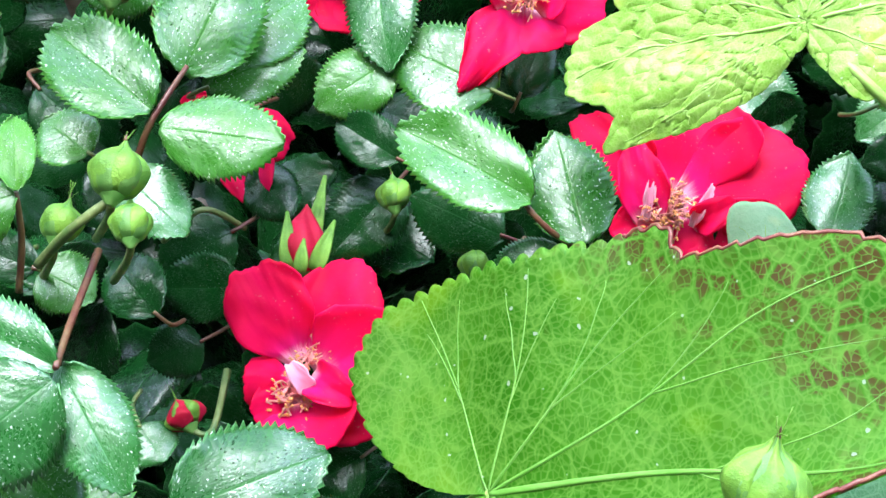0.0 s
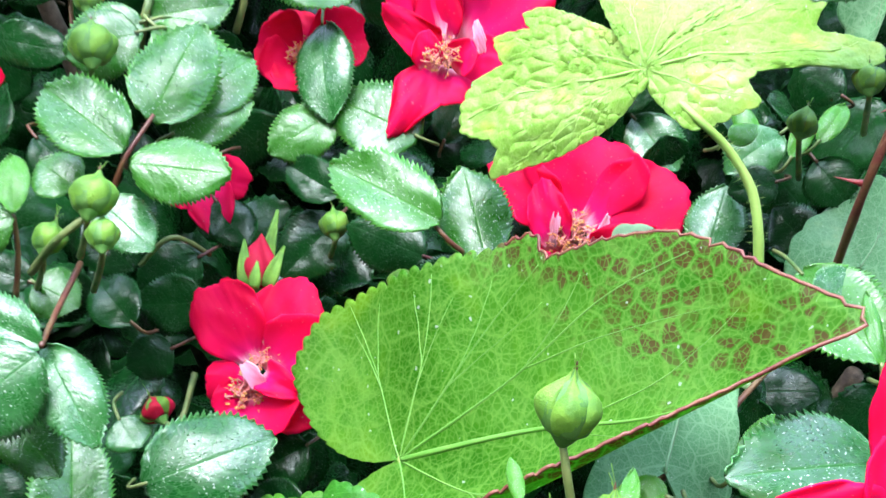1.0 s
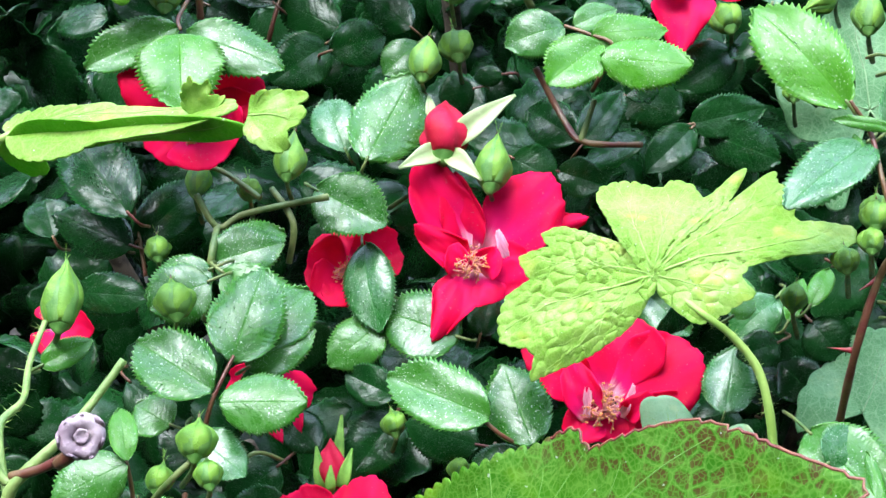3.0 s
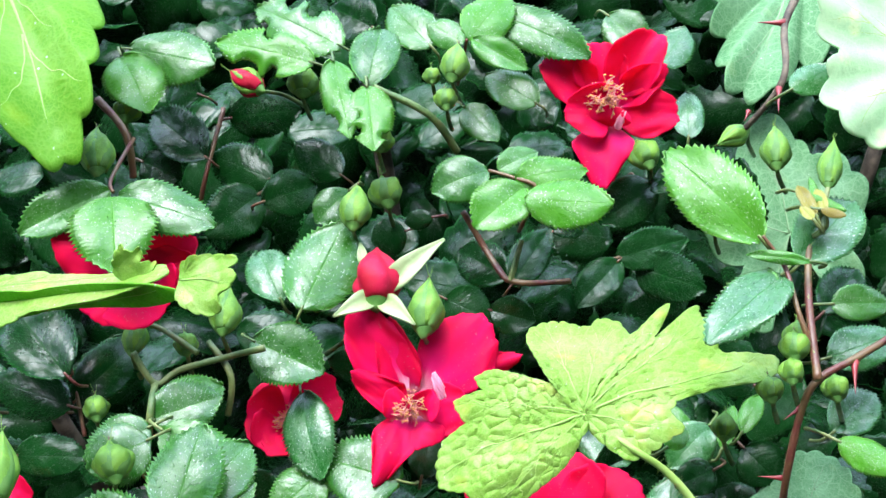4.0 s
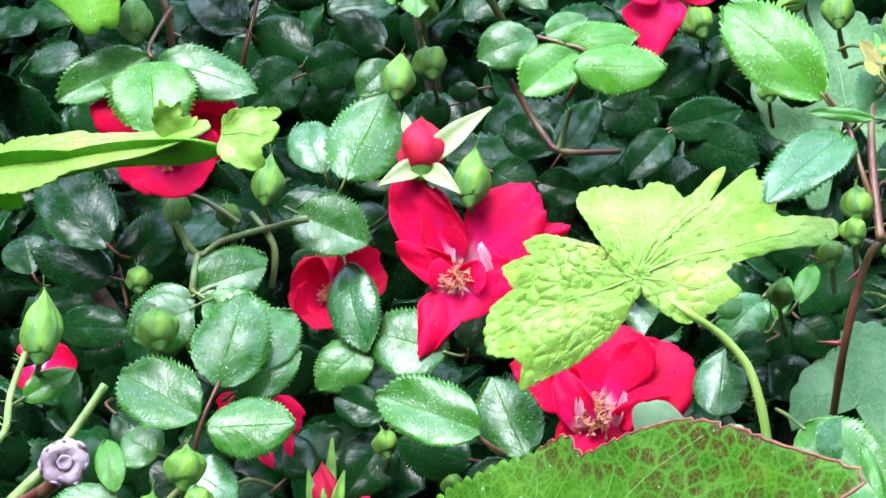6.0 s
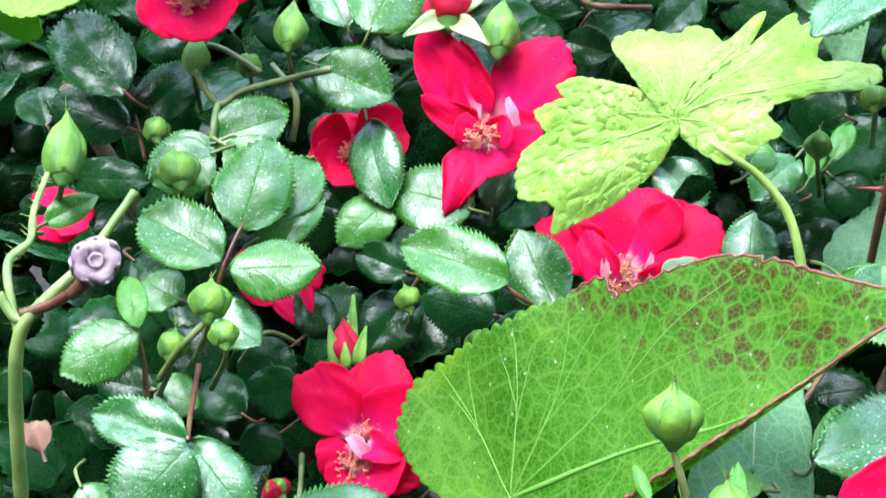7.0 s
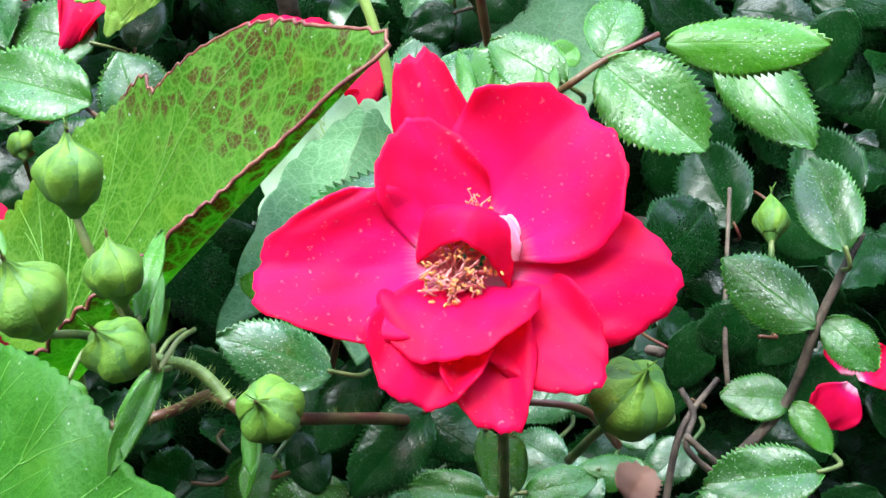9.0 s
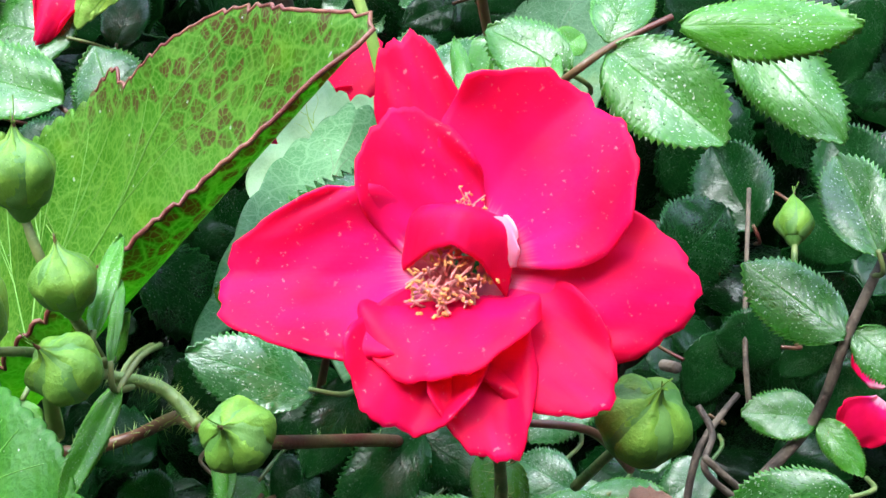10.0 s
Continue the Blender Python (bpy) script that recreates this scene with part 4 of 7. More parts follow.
def bush_body(count, seed):
    """The rest of the bush, round and behind what is seen, down to the soil."""
    rng = random.Random(seed)
    V, F, UV, at = [], [], [], 0
    grids = [sheet(*leaflet_grid(70 + i, 4, 0.25, 0.3, 0.3, 0.85, (-1, 0, 1)), 0.012) for i in range(3)]
    while len(V) < count:
        q = Vector((rng.gauss(0, 1), rng.gauss(0, 1), rng.gauss(0, 1))).normalized() * rng.uniform(0.75, 1.0)
        p = Vector((0.06 + 0.62 * q.x, 0.72 + 0.55 * q.y, 0.58 + 0.46 * q.z))
        if p.z < 0.2 or p.y < face_depth(p.z) + 0.3:
            continue
        m, _ = frame_of(p, p + Vector((rng.gauss(0, 1), rng.gauss(0, 1), rng.gauss(0, 0.6))), q + Vector((0, 0, 0.5)))
        m = m @ Matrix.Diagonal((0.042, 0.055, 0.05, 1))
        gv, gf, gu = grids[rng.randrange(3)]
        M = np.array(m)
        V.append(gv @ M[:3, :3].T + M[:3, 3])
        F.append(gf + at)
        UV.append(gu)
        at += len(gv)
    # far leaves take the shade-darkened leaf colour too
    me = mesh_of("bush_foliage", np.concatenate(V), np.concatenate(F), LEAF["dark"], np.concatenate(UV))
    tagged(new("foliage", me), "rose leaves of the bush's far side, shade painted into their green", "foliage", "", "stuff")


bush_body(3200, 21)

# broad leaves
leaf = thing("broad_leaf", (0.0199, 0.1757, 0.6176), "large green folded leaf with pale veins and russet spots", "leaf", "broad leaves in the bush")
shaped_blade(leaf, (0.0199, 0.1757, 0.6176), (0.0935, 0.1430, 0.6760), (-0.649, -0.577, 0.496), [(-172, 0.006), (-160, 0.02), (-126, 0.033), (-90, 0.038), (-62, 0.042), (-47, 0.047), (-34, 0.053), (-22, 0.061), (-13, 0.072), (-7, 0.083), (-3, 0.095), (0, 0.106), (4, 0.098), (9, 0.09), (14, 0.085), (22, 0.076), (27, 0.067), (31, 0.060), (34, 0.0555), (38, 0.0535), (42, 0.0565), (45, 0.0545), (54, 0.048), (72, 0.042), (90, 0.0405), (104, 0.0415), (118, 0.0435), (137, 0.0400), (154, 0.0265), (163, 0.018), (172, 0.007)], "spotted", scallop=(0.0037, 0.0019), bend=gutter, veins=((-3, 2.0), (16, 1.1), (38, 1.0), (66, 0.8), (104, 0.7), (-32, 0.8), (-75, 0.7)), forks=(0.42,), vein_r=0.00032, rim=(-62, 50), seed=4)
stalk(leaf, [(0.0205, 0.1758, 0.6178), (0.0178, 0.1835, 0.6085), (0.0105, 0.1979, 0.5873)], 0.0012, 0.0018, STEM_LIME)

# lime leaf
leaf = thing("broad_leaf", (0.0624, 0.2090, 0.6967), "bright lime green crinkled lobed leaf on a hairy stalk", "leaf", "broad leaves in the bush")
shaped_blade(leaf, (0.0624, 0.2090, 0.6967), (0.0927, 0.2313, 0.7191), (-0.12, -0.62, 0.78), [(-125, 0.004), (-112, 0.009), (-101, 0.0158), (-87, 0.018), (-71, 0.0212), (-62, 0.0246), (-54, 0.0205), (-44, 0.0226), (-41, 0.026), (-38, 0.036), (-36, 0.0455), (-33, 0.0515), (-28, 0.053), (-24, 0.047), (-20, 0.0405), (-16, 0.0415), (-12, 0.0475), (-9, 0.049), (-6, 0.0425), (-3, 0.0455), (-0.5, 0.0445), (1.5, 0.028), (3, 0.031), (5, 0.0418), (8, 0.04), (12, 0.0285), (15, 0.0278), (21, 0.0303), (31, 0.03), (36, 0.0272), (42, 0.028), (50, 0.0305), (58, 0.0318), (66, 0.0316), (71, 0.0285), (77, 0.019), (90, 0.007), (110, 0.003)], "lime", scallop=(0.0031, 0.0008), bend=drape, veins=((60, 1.2), (28, 1.0), (5, 0.8), (-9, 1.1), (-30, 1.5), (-66, 0.9)), forks=(0.4, 0.65), vein_r=0.00024, quilt=0.0008, seed=7, wave=0.0035)
shaped_blade(leaf, (0.0628, 0.2088, 0.6965), (0.0235, 0.2115, 0.6826), (-0.30, -0.62, 0.72), [(-90, 0.003), (-66, 0.008), (-54, 0.0175), (-47, 0.0288), (-40, 0.0324), (-35, 0.0288), (-28, 0.0365), (-19, 0.0322), (-13, 0.0385), (-4, 0.0412), (4, 0.0418), (12, 0.0355), (16, 0.035), (22, 0.0400), (27, 0.0315), (39, 0.0199), (60, 0.006), (80, 0.003)], "lime", scallop=(0.003, 0.0007), bend=lobe_fold, veins=((-30, 1.0), (-2, 1.5), (24, 0.9)), forks=(0.3, 0.5, 0.7), vein_r=0.00024, quilt=0.0013, seed=11, wave=0.002)
stalk(leaf, [(0.0632, 0.2100, 0.6955), (0.0727, 0.2006, 0.6904), (0.0799, 0.2007, 0.6846), (0.0864, 0.1998, 0.6761), (0.0894, 0.1975, 0.6654), (0.0912, 0.1965, 0.6520)], 0.0008, 0.0012, STEM_LIME)
bristles(leaf, [(0.0727, 0.2006, 0.6904), (0.0799, 0.2007, 0.6846), (0.0864, 0.1998, 0.6761), (0.0894, 0.1975, 0.6654)], 0.0008, 150, 31)

# near green leaf
leaf = thing("broad_leaf", (0.0088, 0.1135, 0.6044), "broad green leaf with a net of pale veins", "leaf", "broad leaves in the bush")
shaped_blade(leaf, (0.0088, 0.1135, 0.6044), (0.0331, 0.1251, 0.6389), (-0.50, -0.65, 0.57), [(-150, 0.01), (-120, 0.035), (-90, 0.058), (-70, 0.069), (-58, 0.0705), (-50, 0.0665), (-44, 0.0605), (-40, 0.0545), (-36, 0.0525), (-31, 0.0515), (-17, 0.047), (0, 0.0435), (12, 0.042), (21, 0.0412), (31, 0.042), (39, 0.042), (44, 0.03), (60, 0.012), (90, 0.006)], "deep", scallop=(0.0032, 0.0007), veins=((30, 0.8), (6, 1.0), (-18, 1.0), (-40, 1.5), (-70, 1.0)), vein_r=0.0003, seed=12, wave=0.003, bend=lambda a, b: (a, b, -3.5 * np.clip(a - 0.02, 0, None) ** 2 - 8.0 * np.clip(b - 0.012, 0, None) ** 2))
stalk(leaf, [(0.0094, 0.1145, 0.6048), (0.0070, 0.1230, 0.5960), (0.0060, 0.1450, 0.5650)], 0.0012, 0.0014, STEM_LIME)
leaf = thing("broad_leaf", (-0.0029, 0.1573, 0.5697), "pale green scalloped leaf low among the rose leaves", "leaf", "broad leaves in the bush")
shaped_blade(leaf, (-0.0029, 0.1573, 0.5697), (-0.0089, 0.1911, 0.5943), (-0.10, -0.60, 0.80), [(-150, 0.008), (-100, 0.02), (-60, 0.03), (-40, 0.036), (-28, 0.040), (-20, 0.0425), (-12, 0.0432), (-6, 0.0408), (0, 0.0425), (13, 0.0412), (23, 0.0383), (33, 0.03), (50, 0.024), (80, 0.02), (120, 0.008)], "green", scallop=(0.0034, 0.001), veins=((0, 1.5), (-24, 1.0), (22, 1.0)), vein_r=0.00028, seed=14, wave=0.002)
stalk(leaf, [(-0.0029, 0.1580, 0.5700), (-0.0010, 0.1700, 0.5560), (0.0020, 0.1950, 0.5200)], 0.0012, 0.0014, STEM_LIME)
broad_leaf((0.0775, 0.2092, 0.6309), (0.0669, 0.2347, 0.6524), (-0.24, -0.68, 0.69), 0.0226, "pale", "pale grey-green toothed leaf behind the red rose", lobes=5, depth=0.3, teeth=10, notch=0.05, spread=120, arch=0.1, ripple=0.03, seed=15)
broad_leaf((0.0730, 0.1660, 0.6281), (0.0844, 0.2129, 0.6509), (0.27, -0.47, 0.84), 0.0160, "grey", "pale grey-green broad leaf behind the folded leaf", lobes=3, depth=0.1, teeth=14, notch=0.03, spread=110, arch=0.1, seed=16)
broad_leaf((-0.1013, 0.3176, 0.8244), (-0.0695, 0.2528, 0.7695), (0.09, -0.62, 0.78), 0.0305, "yellow", "broad yellow-green leaf with toothed edge", lobes=3, depth=0.06, teeth=18, notch=0.03, spread=140, arch=0.15, ripple=0.05, seed=21)
leaf = thing("broad_leaf", (-0.0915, 0.2151, 0.7326), "lime green toothed leaf seen edge on", "leaf", "broad leaves in the bush")
shaped_blade(leaf, (-0.0915, 0.2151, 0.7326), (-0.0293, 0.1899, 0.7429), (-0.29, -0.42, 0.86), [(-60, 0.003), (-8, 0.03), (-3, 0.055), (0, 0.067), (3, 0.066), (5, 0.063), (6.5, 0.054), (7.5, 0.045), (10, 0.039), (13, 0.031), (17, 0.028), (18, 0.022), (26, 0.0155), (48, 0.0085), (100, 0.005), (140, 0.003)], "lime", scallop=(0.0036, 0.0011), veins=((4, 1.2), (14, 0.8)), vein_r=0.00022, seed=22, wave=0.003)
shaped_blade(leaf, (-0.0915, 0.2147, 0.7322), (-0.0293, 0.1895, 0.7425), (-0.40, -0.78, -0.48), [(-150, 0.006), (-100, 0.014), (-75, 0.0135), (-55, 0.0105), (-38, 0.0095), (-22, 0.0135), (-13, 0.021), (-8, 0.031), (-7.4, 0.043), (-7, 0.054), (-4, 0.066), (-1, 0.07), (2, 0.062), (4, 0.03), (30, 0.005)], "yellow", scallop=(0.0036, 0.0006), veins=((-5, 1.2),), vein_r=0.00022, seed=24, wave=0.003)
shaped_blade(leaf, (-0.0276, 0.1872, 0.7436), (-0.0118, 0.1834, 0.7440), (-0.20, -0.80, 0.56), [(-100, 0.003), (-70, 0.007), (-45, 0.0115), (-30, 0.0125), (-20, 0.0105), (-8, 0.0135), (4, 0.0142), (12, 0.0118), (22, 0.0145), (34, 0.011), (60, 0.006), (90, 0.003)], "lime", scallop=(0.003, 0.0008), veins=((0, 1.2),), vein_r=0.0002, seed=23, wave=0.003)
shaped_blade(leaf, (-0.0420, 0.1972, 0.7410), (-0.0360, 0.1955, 0.7500), (0.10, -0.85, 0.52), [(-90, 0.003), (-50, 0.007), (-24, 0.0095), (-10, 0.0075), (4, 0.0105), (16, 0.008), (30, 0.0095), (55, 0.006), (90, 0.003)], "lime", scallop=(0.0026, 0.0008), seed=25, wave=0.002)
stalk(leaf, [(-0.0905, 0.2151, 0.7326), (-0.1090, 0.2300, 0.7230), (-0.1200, 0.2400, 0.7120), (-0.1240, 0.2600, 0.6850)], 0.0012, 0.0014, STEM_LIME)
broad_leaf((0.1634, 0.2533, 0.7699), (0.1336, 0.2435, 0.7616), (0.12, -0.82, 0.55), 0.0423, "pale", "pale grey-green scalloped leaf at the edge of the bush", lobes=7, depth=0.2, teeth=18, notch=0.05, spread=130, arch=0.1, ripple=0.05, seed=25)
broad_leaf((0.1769, 0.4235, 0.7870), (0.1386, 0.3668, 0.7474), (0.07, -0.60, 0.79), 0.0333, "grey", "large grey-green lobed leaf behind a thorny stem", lobes=5, depth=0.25, teeth=16, notch=0.04, spread=140, arch=0.1, seed=26)
broad_leaf((0.1541, 0.3574, 0.6971), (0.1514, 0.3851, 0.7375), (-0.23, -0.81, 0.54), 0.0318, "grey", "large grey-green lobed leaf in the shade", lobes=5, depth=0.3, teeth=14, notch=0.04, spread=150, arch=0.1, seed=27)
broad_leaf((0.1213, 0.2294, 0.6480), (0.1348, 0.2489, 0.6645), (-0.09, -0.61, 0.79), 0.0177, "grey", "grey-green broad leaf low in the bush", lobes=3, depth=0.1, teeth=14, notch=0.03, spread=120, seed=28)

# rose F
flower = rose((0.0180, 0.2660, 0.6790), "open magenta-red rose with five loose petals and ochre stamens")
petal(flower, (0.0176, 0.2707, 0.6796), (0.0118, 0.2778, 0.7014), 0.0120, (0.00, -0.90, 0.43), seed=70, cup=0.3, notch=0, round_=0.5, waist=0.5)
petal(flower, (0.0160, 0.2698, 0.6801), (0.0029, 0.2758, 0.7066), 0.0172, (0.00, -0.90, 0.43), seed=73, kind='pink', cup=0.25, bow=0.05, notch=0.0, round_=0.35, taper=0.1)
petal(flower, (0.0216, 0.2697, 0.6797), (0.0419, 0.2740, 0.7004), 0.0223, (0.00, -0.90, 0.43), seed=76, kind='pink', cup=0.15, bow=0.1, notch=0.0, round_=0.35)
petal(flower, (0.0267, 0.2735, 0.6807), (0.0511, 0.2740, 0.6887), 0.0080, (0.00, -0.90, 0.43), seed=79, cup=0.1, notch=0)
petal(flower, (0.0166, 0.2684, 0.6771), (0.0014, 0.2685, 0.6890), 0.0099, (0.00, -0.90, 0.43), seed=82, ruffle=0.12, round_=0.65, notch=0)
petal(flower, (0.0166, 0.2677, 0.6757), (0.0065, 0.2525, 0.6600), 0.0146, (0.00, -0.90, 0.43), seed=85, bow=0.12, cup=0.2, round_=0.3, taper=0.55, notch=0)
petal(flower, (0.0181, 0.2673, 0.6748), (0.0175, 0.2584, 0.6677), 0.0191, (0.00, -0.90, 0.43), seed=88, kind='pink', notch=0.0, round_=0.3, waist=0.5)
petal(flower, (0.0214, 0.2679, 0.6761), (0.0352, 0.2628, 0.6770), 0.0159, (0.00, -0.90, 0.43), seed=91, kind='pink', notch=0.03)
petal(flower, (0.0200, 0.2655, 0.6757), (0.0256, 0.2645, 0.6829), 0.0095, (0.00, -0.90, 0.43), seed=94, kind='pink', cup=0.3, bow=0.15, round_=0.5, waist=0.6)
petal(flower, (0.0148, 0.2650, 0.6745), (0.0126, 0.2665, 0.6847), 0.0076, (0.00, -0.90, 0.43), seed=97, kind='pink', cup=0.4, bow=0.15, round_=0.5, waist=0.6)
petal(flower, (0.0276, 0.2654, 0.6800), (0.0252, 0.2671, 0.6882), 0.0028, (0.00, -0.90, 0.43), seed=100, kind='claw', waist=0.6)
stamens(flower, (0.0175, 0.2646, 0.6784), (0.00, -0.90, 0.43), 0.0046, 70)

# rose E
flower = rose((0.0873, 0.3332, 0.7546), "open scarlet rose with ochre stamens beside leaves")
petal(flower, (0.0847, 0.3361, 0.7530), (0.0668, 0.3371, 0.7666), 0.0157, (-0.10, -0.95, 0.31), seed=50, cup=0.4, notch=0)
petal(flower, (0.0869, 0.3382, 0.7535), (0.0843, 0.3419, 0.7709), 0.0177, (-0.10, -0.95, 0.31), seed=53, cup=0.3, notch=0)
petal(flower, (0.0885, 0.3369, 0.7535), (0.1055, 0.3372, 0.7730), 0.0175, (-0.10, -0.95, 0.31), seed=56, cup=0.3, ruffle=0.1, notch=0)
petal(flower, (0.0900, 0.3349, 0.7509), (0.1063, 0.3308, 0.7633), 0.0110, (-0.10, -0.95, 0.31), seed=59, cup=0.4, notch=0)
petal(flower, (0.0889, 0.3342, 0.7483), (0.1090, 0.3257, 0.7483), 0.0161, (-0.10, -0.95, 0.31), seed=62, bow=0.1, cup=0.2, notch=0, round_=0.32)
petal(flower, (0.0857, 0.3340, 0.7467), (0.0829, 0.3194, 0.7268), 0.0224, (-0.10, -0.95, 0.31), seed=65, bow=0.1, cup=0.15, round_=0.3, taper=0.5, notch=0, kind='pink')
petal(flower, (0.0881, 0.3330, 0.7477), (0.0727, 0.3287, 0.7522), 0.0174, (-0.10, -0.95, 0.31), seed=68, cup=0.45, bow=0.25, notch=0)
petal(flower, (0.0854, 0.3302, 0.7446), (0.0850, 0.3277, 0.7530), 0.0168, (-0.10, -0.95, 0.31), seed=71, cup=0.3, bow=0.3, notch=0, kind='plain', waist=0.7)
petal(flower, (0.0889, 0.3266, 0.7444), (0.0915, 0.3252, 0.7507), 0.0025, (-0.10, -0.95, 0.31), seed=74, kind='claw', waist=0.6)
stamens(flower, (0.0857, 0.3297, 0.7548), (-0.10, -0.95, 0.31), 0.0060, 80)

# rose G
flower = rose((-0.0581, 0.2629, 0.7230), "open red rose half hidden behind a lime leaf")
petal(flower, (-0.0595, 0.2664, 0.7245), (-0.0762, 0.2640, 0.7374), 0.0189, (0.15, -0.93, 0.33), seed=50, notch=0)
petal(flower, (-0.0571, 0.2670, 0.7250), (-0.0399, 0.2692, 0.7355), 0.0198, (0.15, -0.93, 0.33), seed=53, notch=0)
petal(flower, (-0.0557, 0.2666, 0.7234), (-0.0373, 0.2644, 0.7239), 0.0135, (0.15, -0.93, 0.33), seed=56, notch=0)
petal(flower, (-0.0574, 0.2656, 0.7213), (-0.0487, 0.2562, 0.7121), 0.0236, (0.15, -0.93, 0.33), seed=59, kind='pink', round_=0.4, notch=0)
petal(flower, (-0.0596, 0.2654, 0.7215), (-0.0690, 0.2563, 0.7153), 0.0180, (0.15, -0.93, 0.33), seed=62, kind='pink', notch=0)
stamens(flower, (-0.0571, 0.2647, 0.7216), (0.15, -0.93, 0.33), 0.0066, 60)

# rose H
flower = rose((-0.0209, 0.2804, 0.6700), "dark red rose fading in the shade")
petal(flower, (-0.0204, 0.2804, 0.6700), (-0.0327, 0.2800, 0.6739), 0.0186, (0.17, -0.88, 0.44), seed=32)
petal(flower, (-0.0204, 0.2797, 0.6694), (-0.0281, 0.2698, 0.6652), 0.0169, (0.43, -0.62, 0.66), seed=33)
petal(flower, (-0.0200, 0.2789, 0.6688), (-0.0198, 0.2679, 0.6636), 0.0150, (0.14, -0.41, 0.90), seed=34)
petal(flower, (-0.0195, 0.2818, 0.6712), (-0.0051, 0.2917, 0.6753), 0.0174, (0.37, -0.76, 0.54), seed=35)
petal(flower, (-0.0209, 0.2812, 0.6706), (-0.0266, 0.2904, 0.6784), 0.0153, (-0.05, -0.66, 0.75), seed=36)
stamens(flower, (-0.0199, 0.2773, 0.6716), (0.13, -0.91, 0.38), 0.0041, 84)

# rose B
flower = rose((0.0556, 0.2619, 0.6359), "open deep red rose with white petal bases behind a folded leaf")
petal(flower, (0.0565, 0.2661, 0.6353), (0.0598, 0.2763, 0.6573), 0.0321, (-0.10, -0.86, 0.50), seed=5, cup=0.2, notch=0.0, round_=0.3)
petal(flower, (0.0590, 0.2645, 0.6350), (0.0840, 0.2637, 0.6486), 0.0272, (-0.10, -0.86, 0.50), seed=8, cup=0.2, bow=0.1, notch=0.0, round_=0.38)
petal(flower, (0.0534, 0.2662, 0.6349), (0.0331, 0.2721, 0.6488), 0.0154, (-0.10, -0.86, 0.50), seed=11, notch=0)
petal(flower, (0.0523, 0.2591, 0.6305), (0.0461, 0.2662, 0.6472), 0.0108, (-0.10, -0.86, 0.50), seed=14, kind='pink', cup=0.5, bow=0.2, notch=0, round_=0.4, waist=0.5)
petal(flower, (0.0550, 0.2627, 0.6311), (0.0444, 0.2553, 0.6264), 0.0127, (-0.10, -0.86, 0.50), seed=17, kind='pink')
petal(flower, (0.0588, 0.2625, 0.6317), (0.0735, 0.2553, 0.6303), 0.0190, (-0.10, -0.86, 0.50), seed=20, notch=0)
petal(flower, (0.0569, 0.2626, 0.6314), (0.0583, 0.2536, 0.6263), 0.0165, (-0.10, -0.86, 0.50), seed=23, kind='pink')
petal(flower, (0.0616, 0.2588, 0.6318), (0.0699, 0.2579, 0.6398), 0.0073, (-0.10, -0.86, 0.50), seed=26, kind='plain', cup=0.5, bow=0.3, notch=0, waist=0.5)
petal(flower, (0.0644, 0.2600, 0.6345), (0.0771, 0.2581, 0.6397), 0.0050, (-0.10, -0.86, 0.50), seed=29, kind='plain', cup=0.3, notch=0, waist=0.5)
petal(flower, (0.0507, 0.2579, 0.6320), (0.0513, 0.2616, 0.6444), 0.0021, (-0.10, -0.86, 0.50), seed=32, kind='claw', cup=0.3, waist=0.6)
petal(flower, (0.0609, 0.2569, 0.6325), (0.0644, 0.2590, 0.6427), 0.0021, (-0.10, -0.86, 0.50), seed=35, kind='claw', cup=0.3, waist=0.6)
stamens(flower, (0.0556, 0.2608, 0.6340), (-0.10, -0.86, 0.50), 0.0062, 84)

# rose C
flower = rose((-0.0183, 0.2109, 0.6096), "open magenta-red rose above wet leaves")
petal(flower, (-0.0200, 0.2166, 0.6121), (-0.0318, 0.2223, 0.6299), 0.0171, (0.05, -0.78, 0.62), seed=5, bow=0.1, cup=0.15, round_=0.28, notch=0.03)
petal(flower, (-0.0167, 0.2178, 0.6117), (-0.0092, 0.2271, 0.6309), 0.0190, (0.05, -0.78, 0.62), seed=8, cup=0.2, notch=0.0, round_=0.4)
petal(flower, (-0.0156, 0.2153, 0.6101), (0.0005, 0.2189, 0.6230), 0.0188, (0.05, -0.78, 0.62), seed=11, kind='pink', cup=0.25, notch=0, round_=0.4)
petal(flower, (-0.0164, 0.2134, 0.6078), (0.0004, 0.2082, 0.6063), 0.0170, (0.05, -0.78, 0.62), seed=14, kind='pink', notch=0.02, round_=0.4)
petal(flower, (-0.0179, 0.2126, 0.6068), (-0.0114, 0.2011, 0.6015), 0.0209, (0.05, -0.78, 0.62), seed=17, kind='pink', round_=0.35, notch=0)
petal(flower, (-0.0206, 0.2144, 0.6093), (-0.0290, 0.2078, 0.6114), 0.0107, (0.05, -0.78, 0.62), seed=20, round_=0.4, cup=-0.3, notch=0)
petal(flower, (-0.0196, 0.2124, 0.6067), (-0.0265, 0.2051, 0.6061), 0.0102, (0.05, -0.78, 0.62), seed=23, kind='pink', notch=0)
petal(flower, (-0.0163, 0.2117, 0.6121), (-0.0062, 0.2057, 0.6118), 0.0080, (0.05, -0.78, 0.62), seed=26, kind='pink', cup=0.5, bow=0.3, round_=0.45, waist=0.5)
petal(flower, (-0.0151, 0.2087, 0.6097), (-0.0208, 0.2090, 0.6171), 0.0038, (0.05, -0.78, 0.62), seed=29, kind='claw', cup=0.3, waist=0.6, round_=0.3)
stamens(flower, (-0.0194, 0.2123, 0.6082), (0.05, -0.78, 0.62), 0.0060, 60)
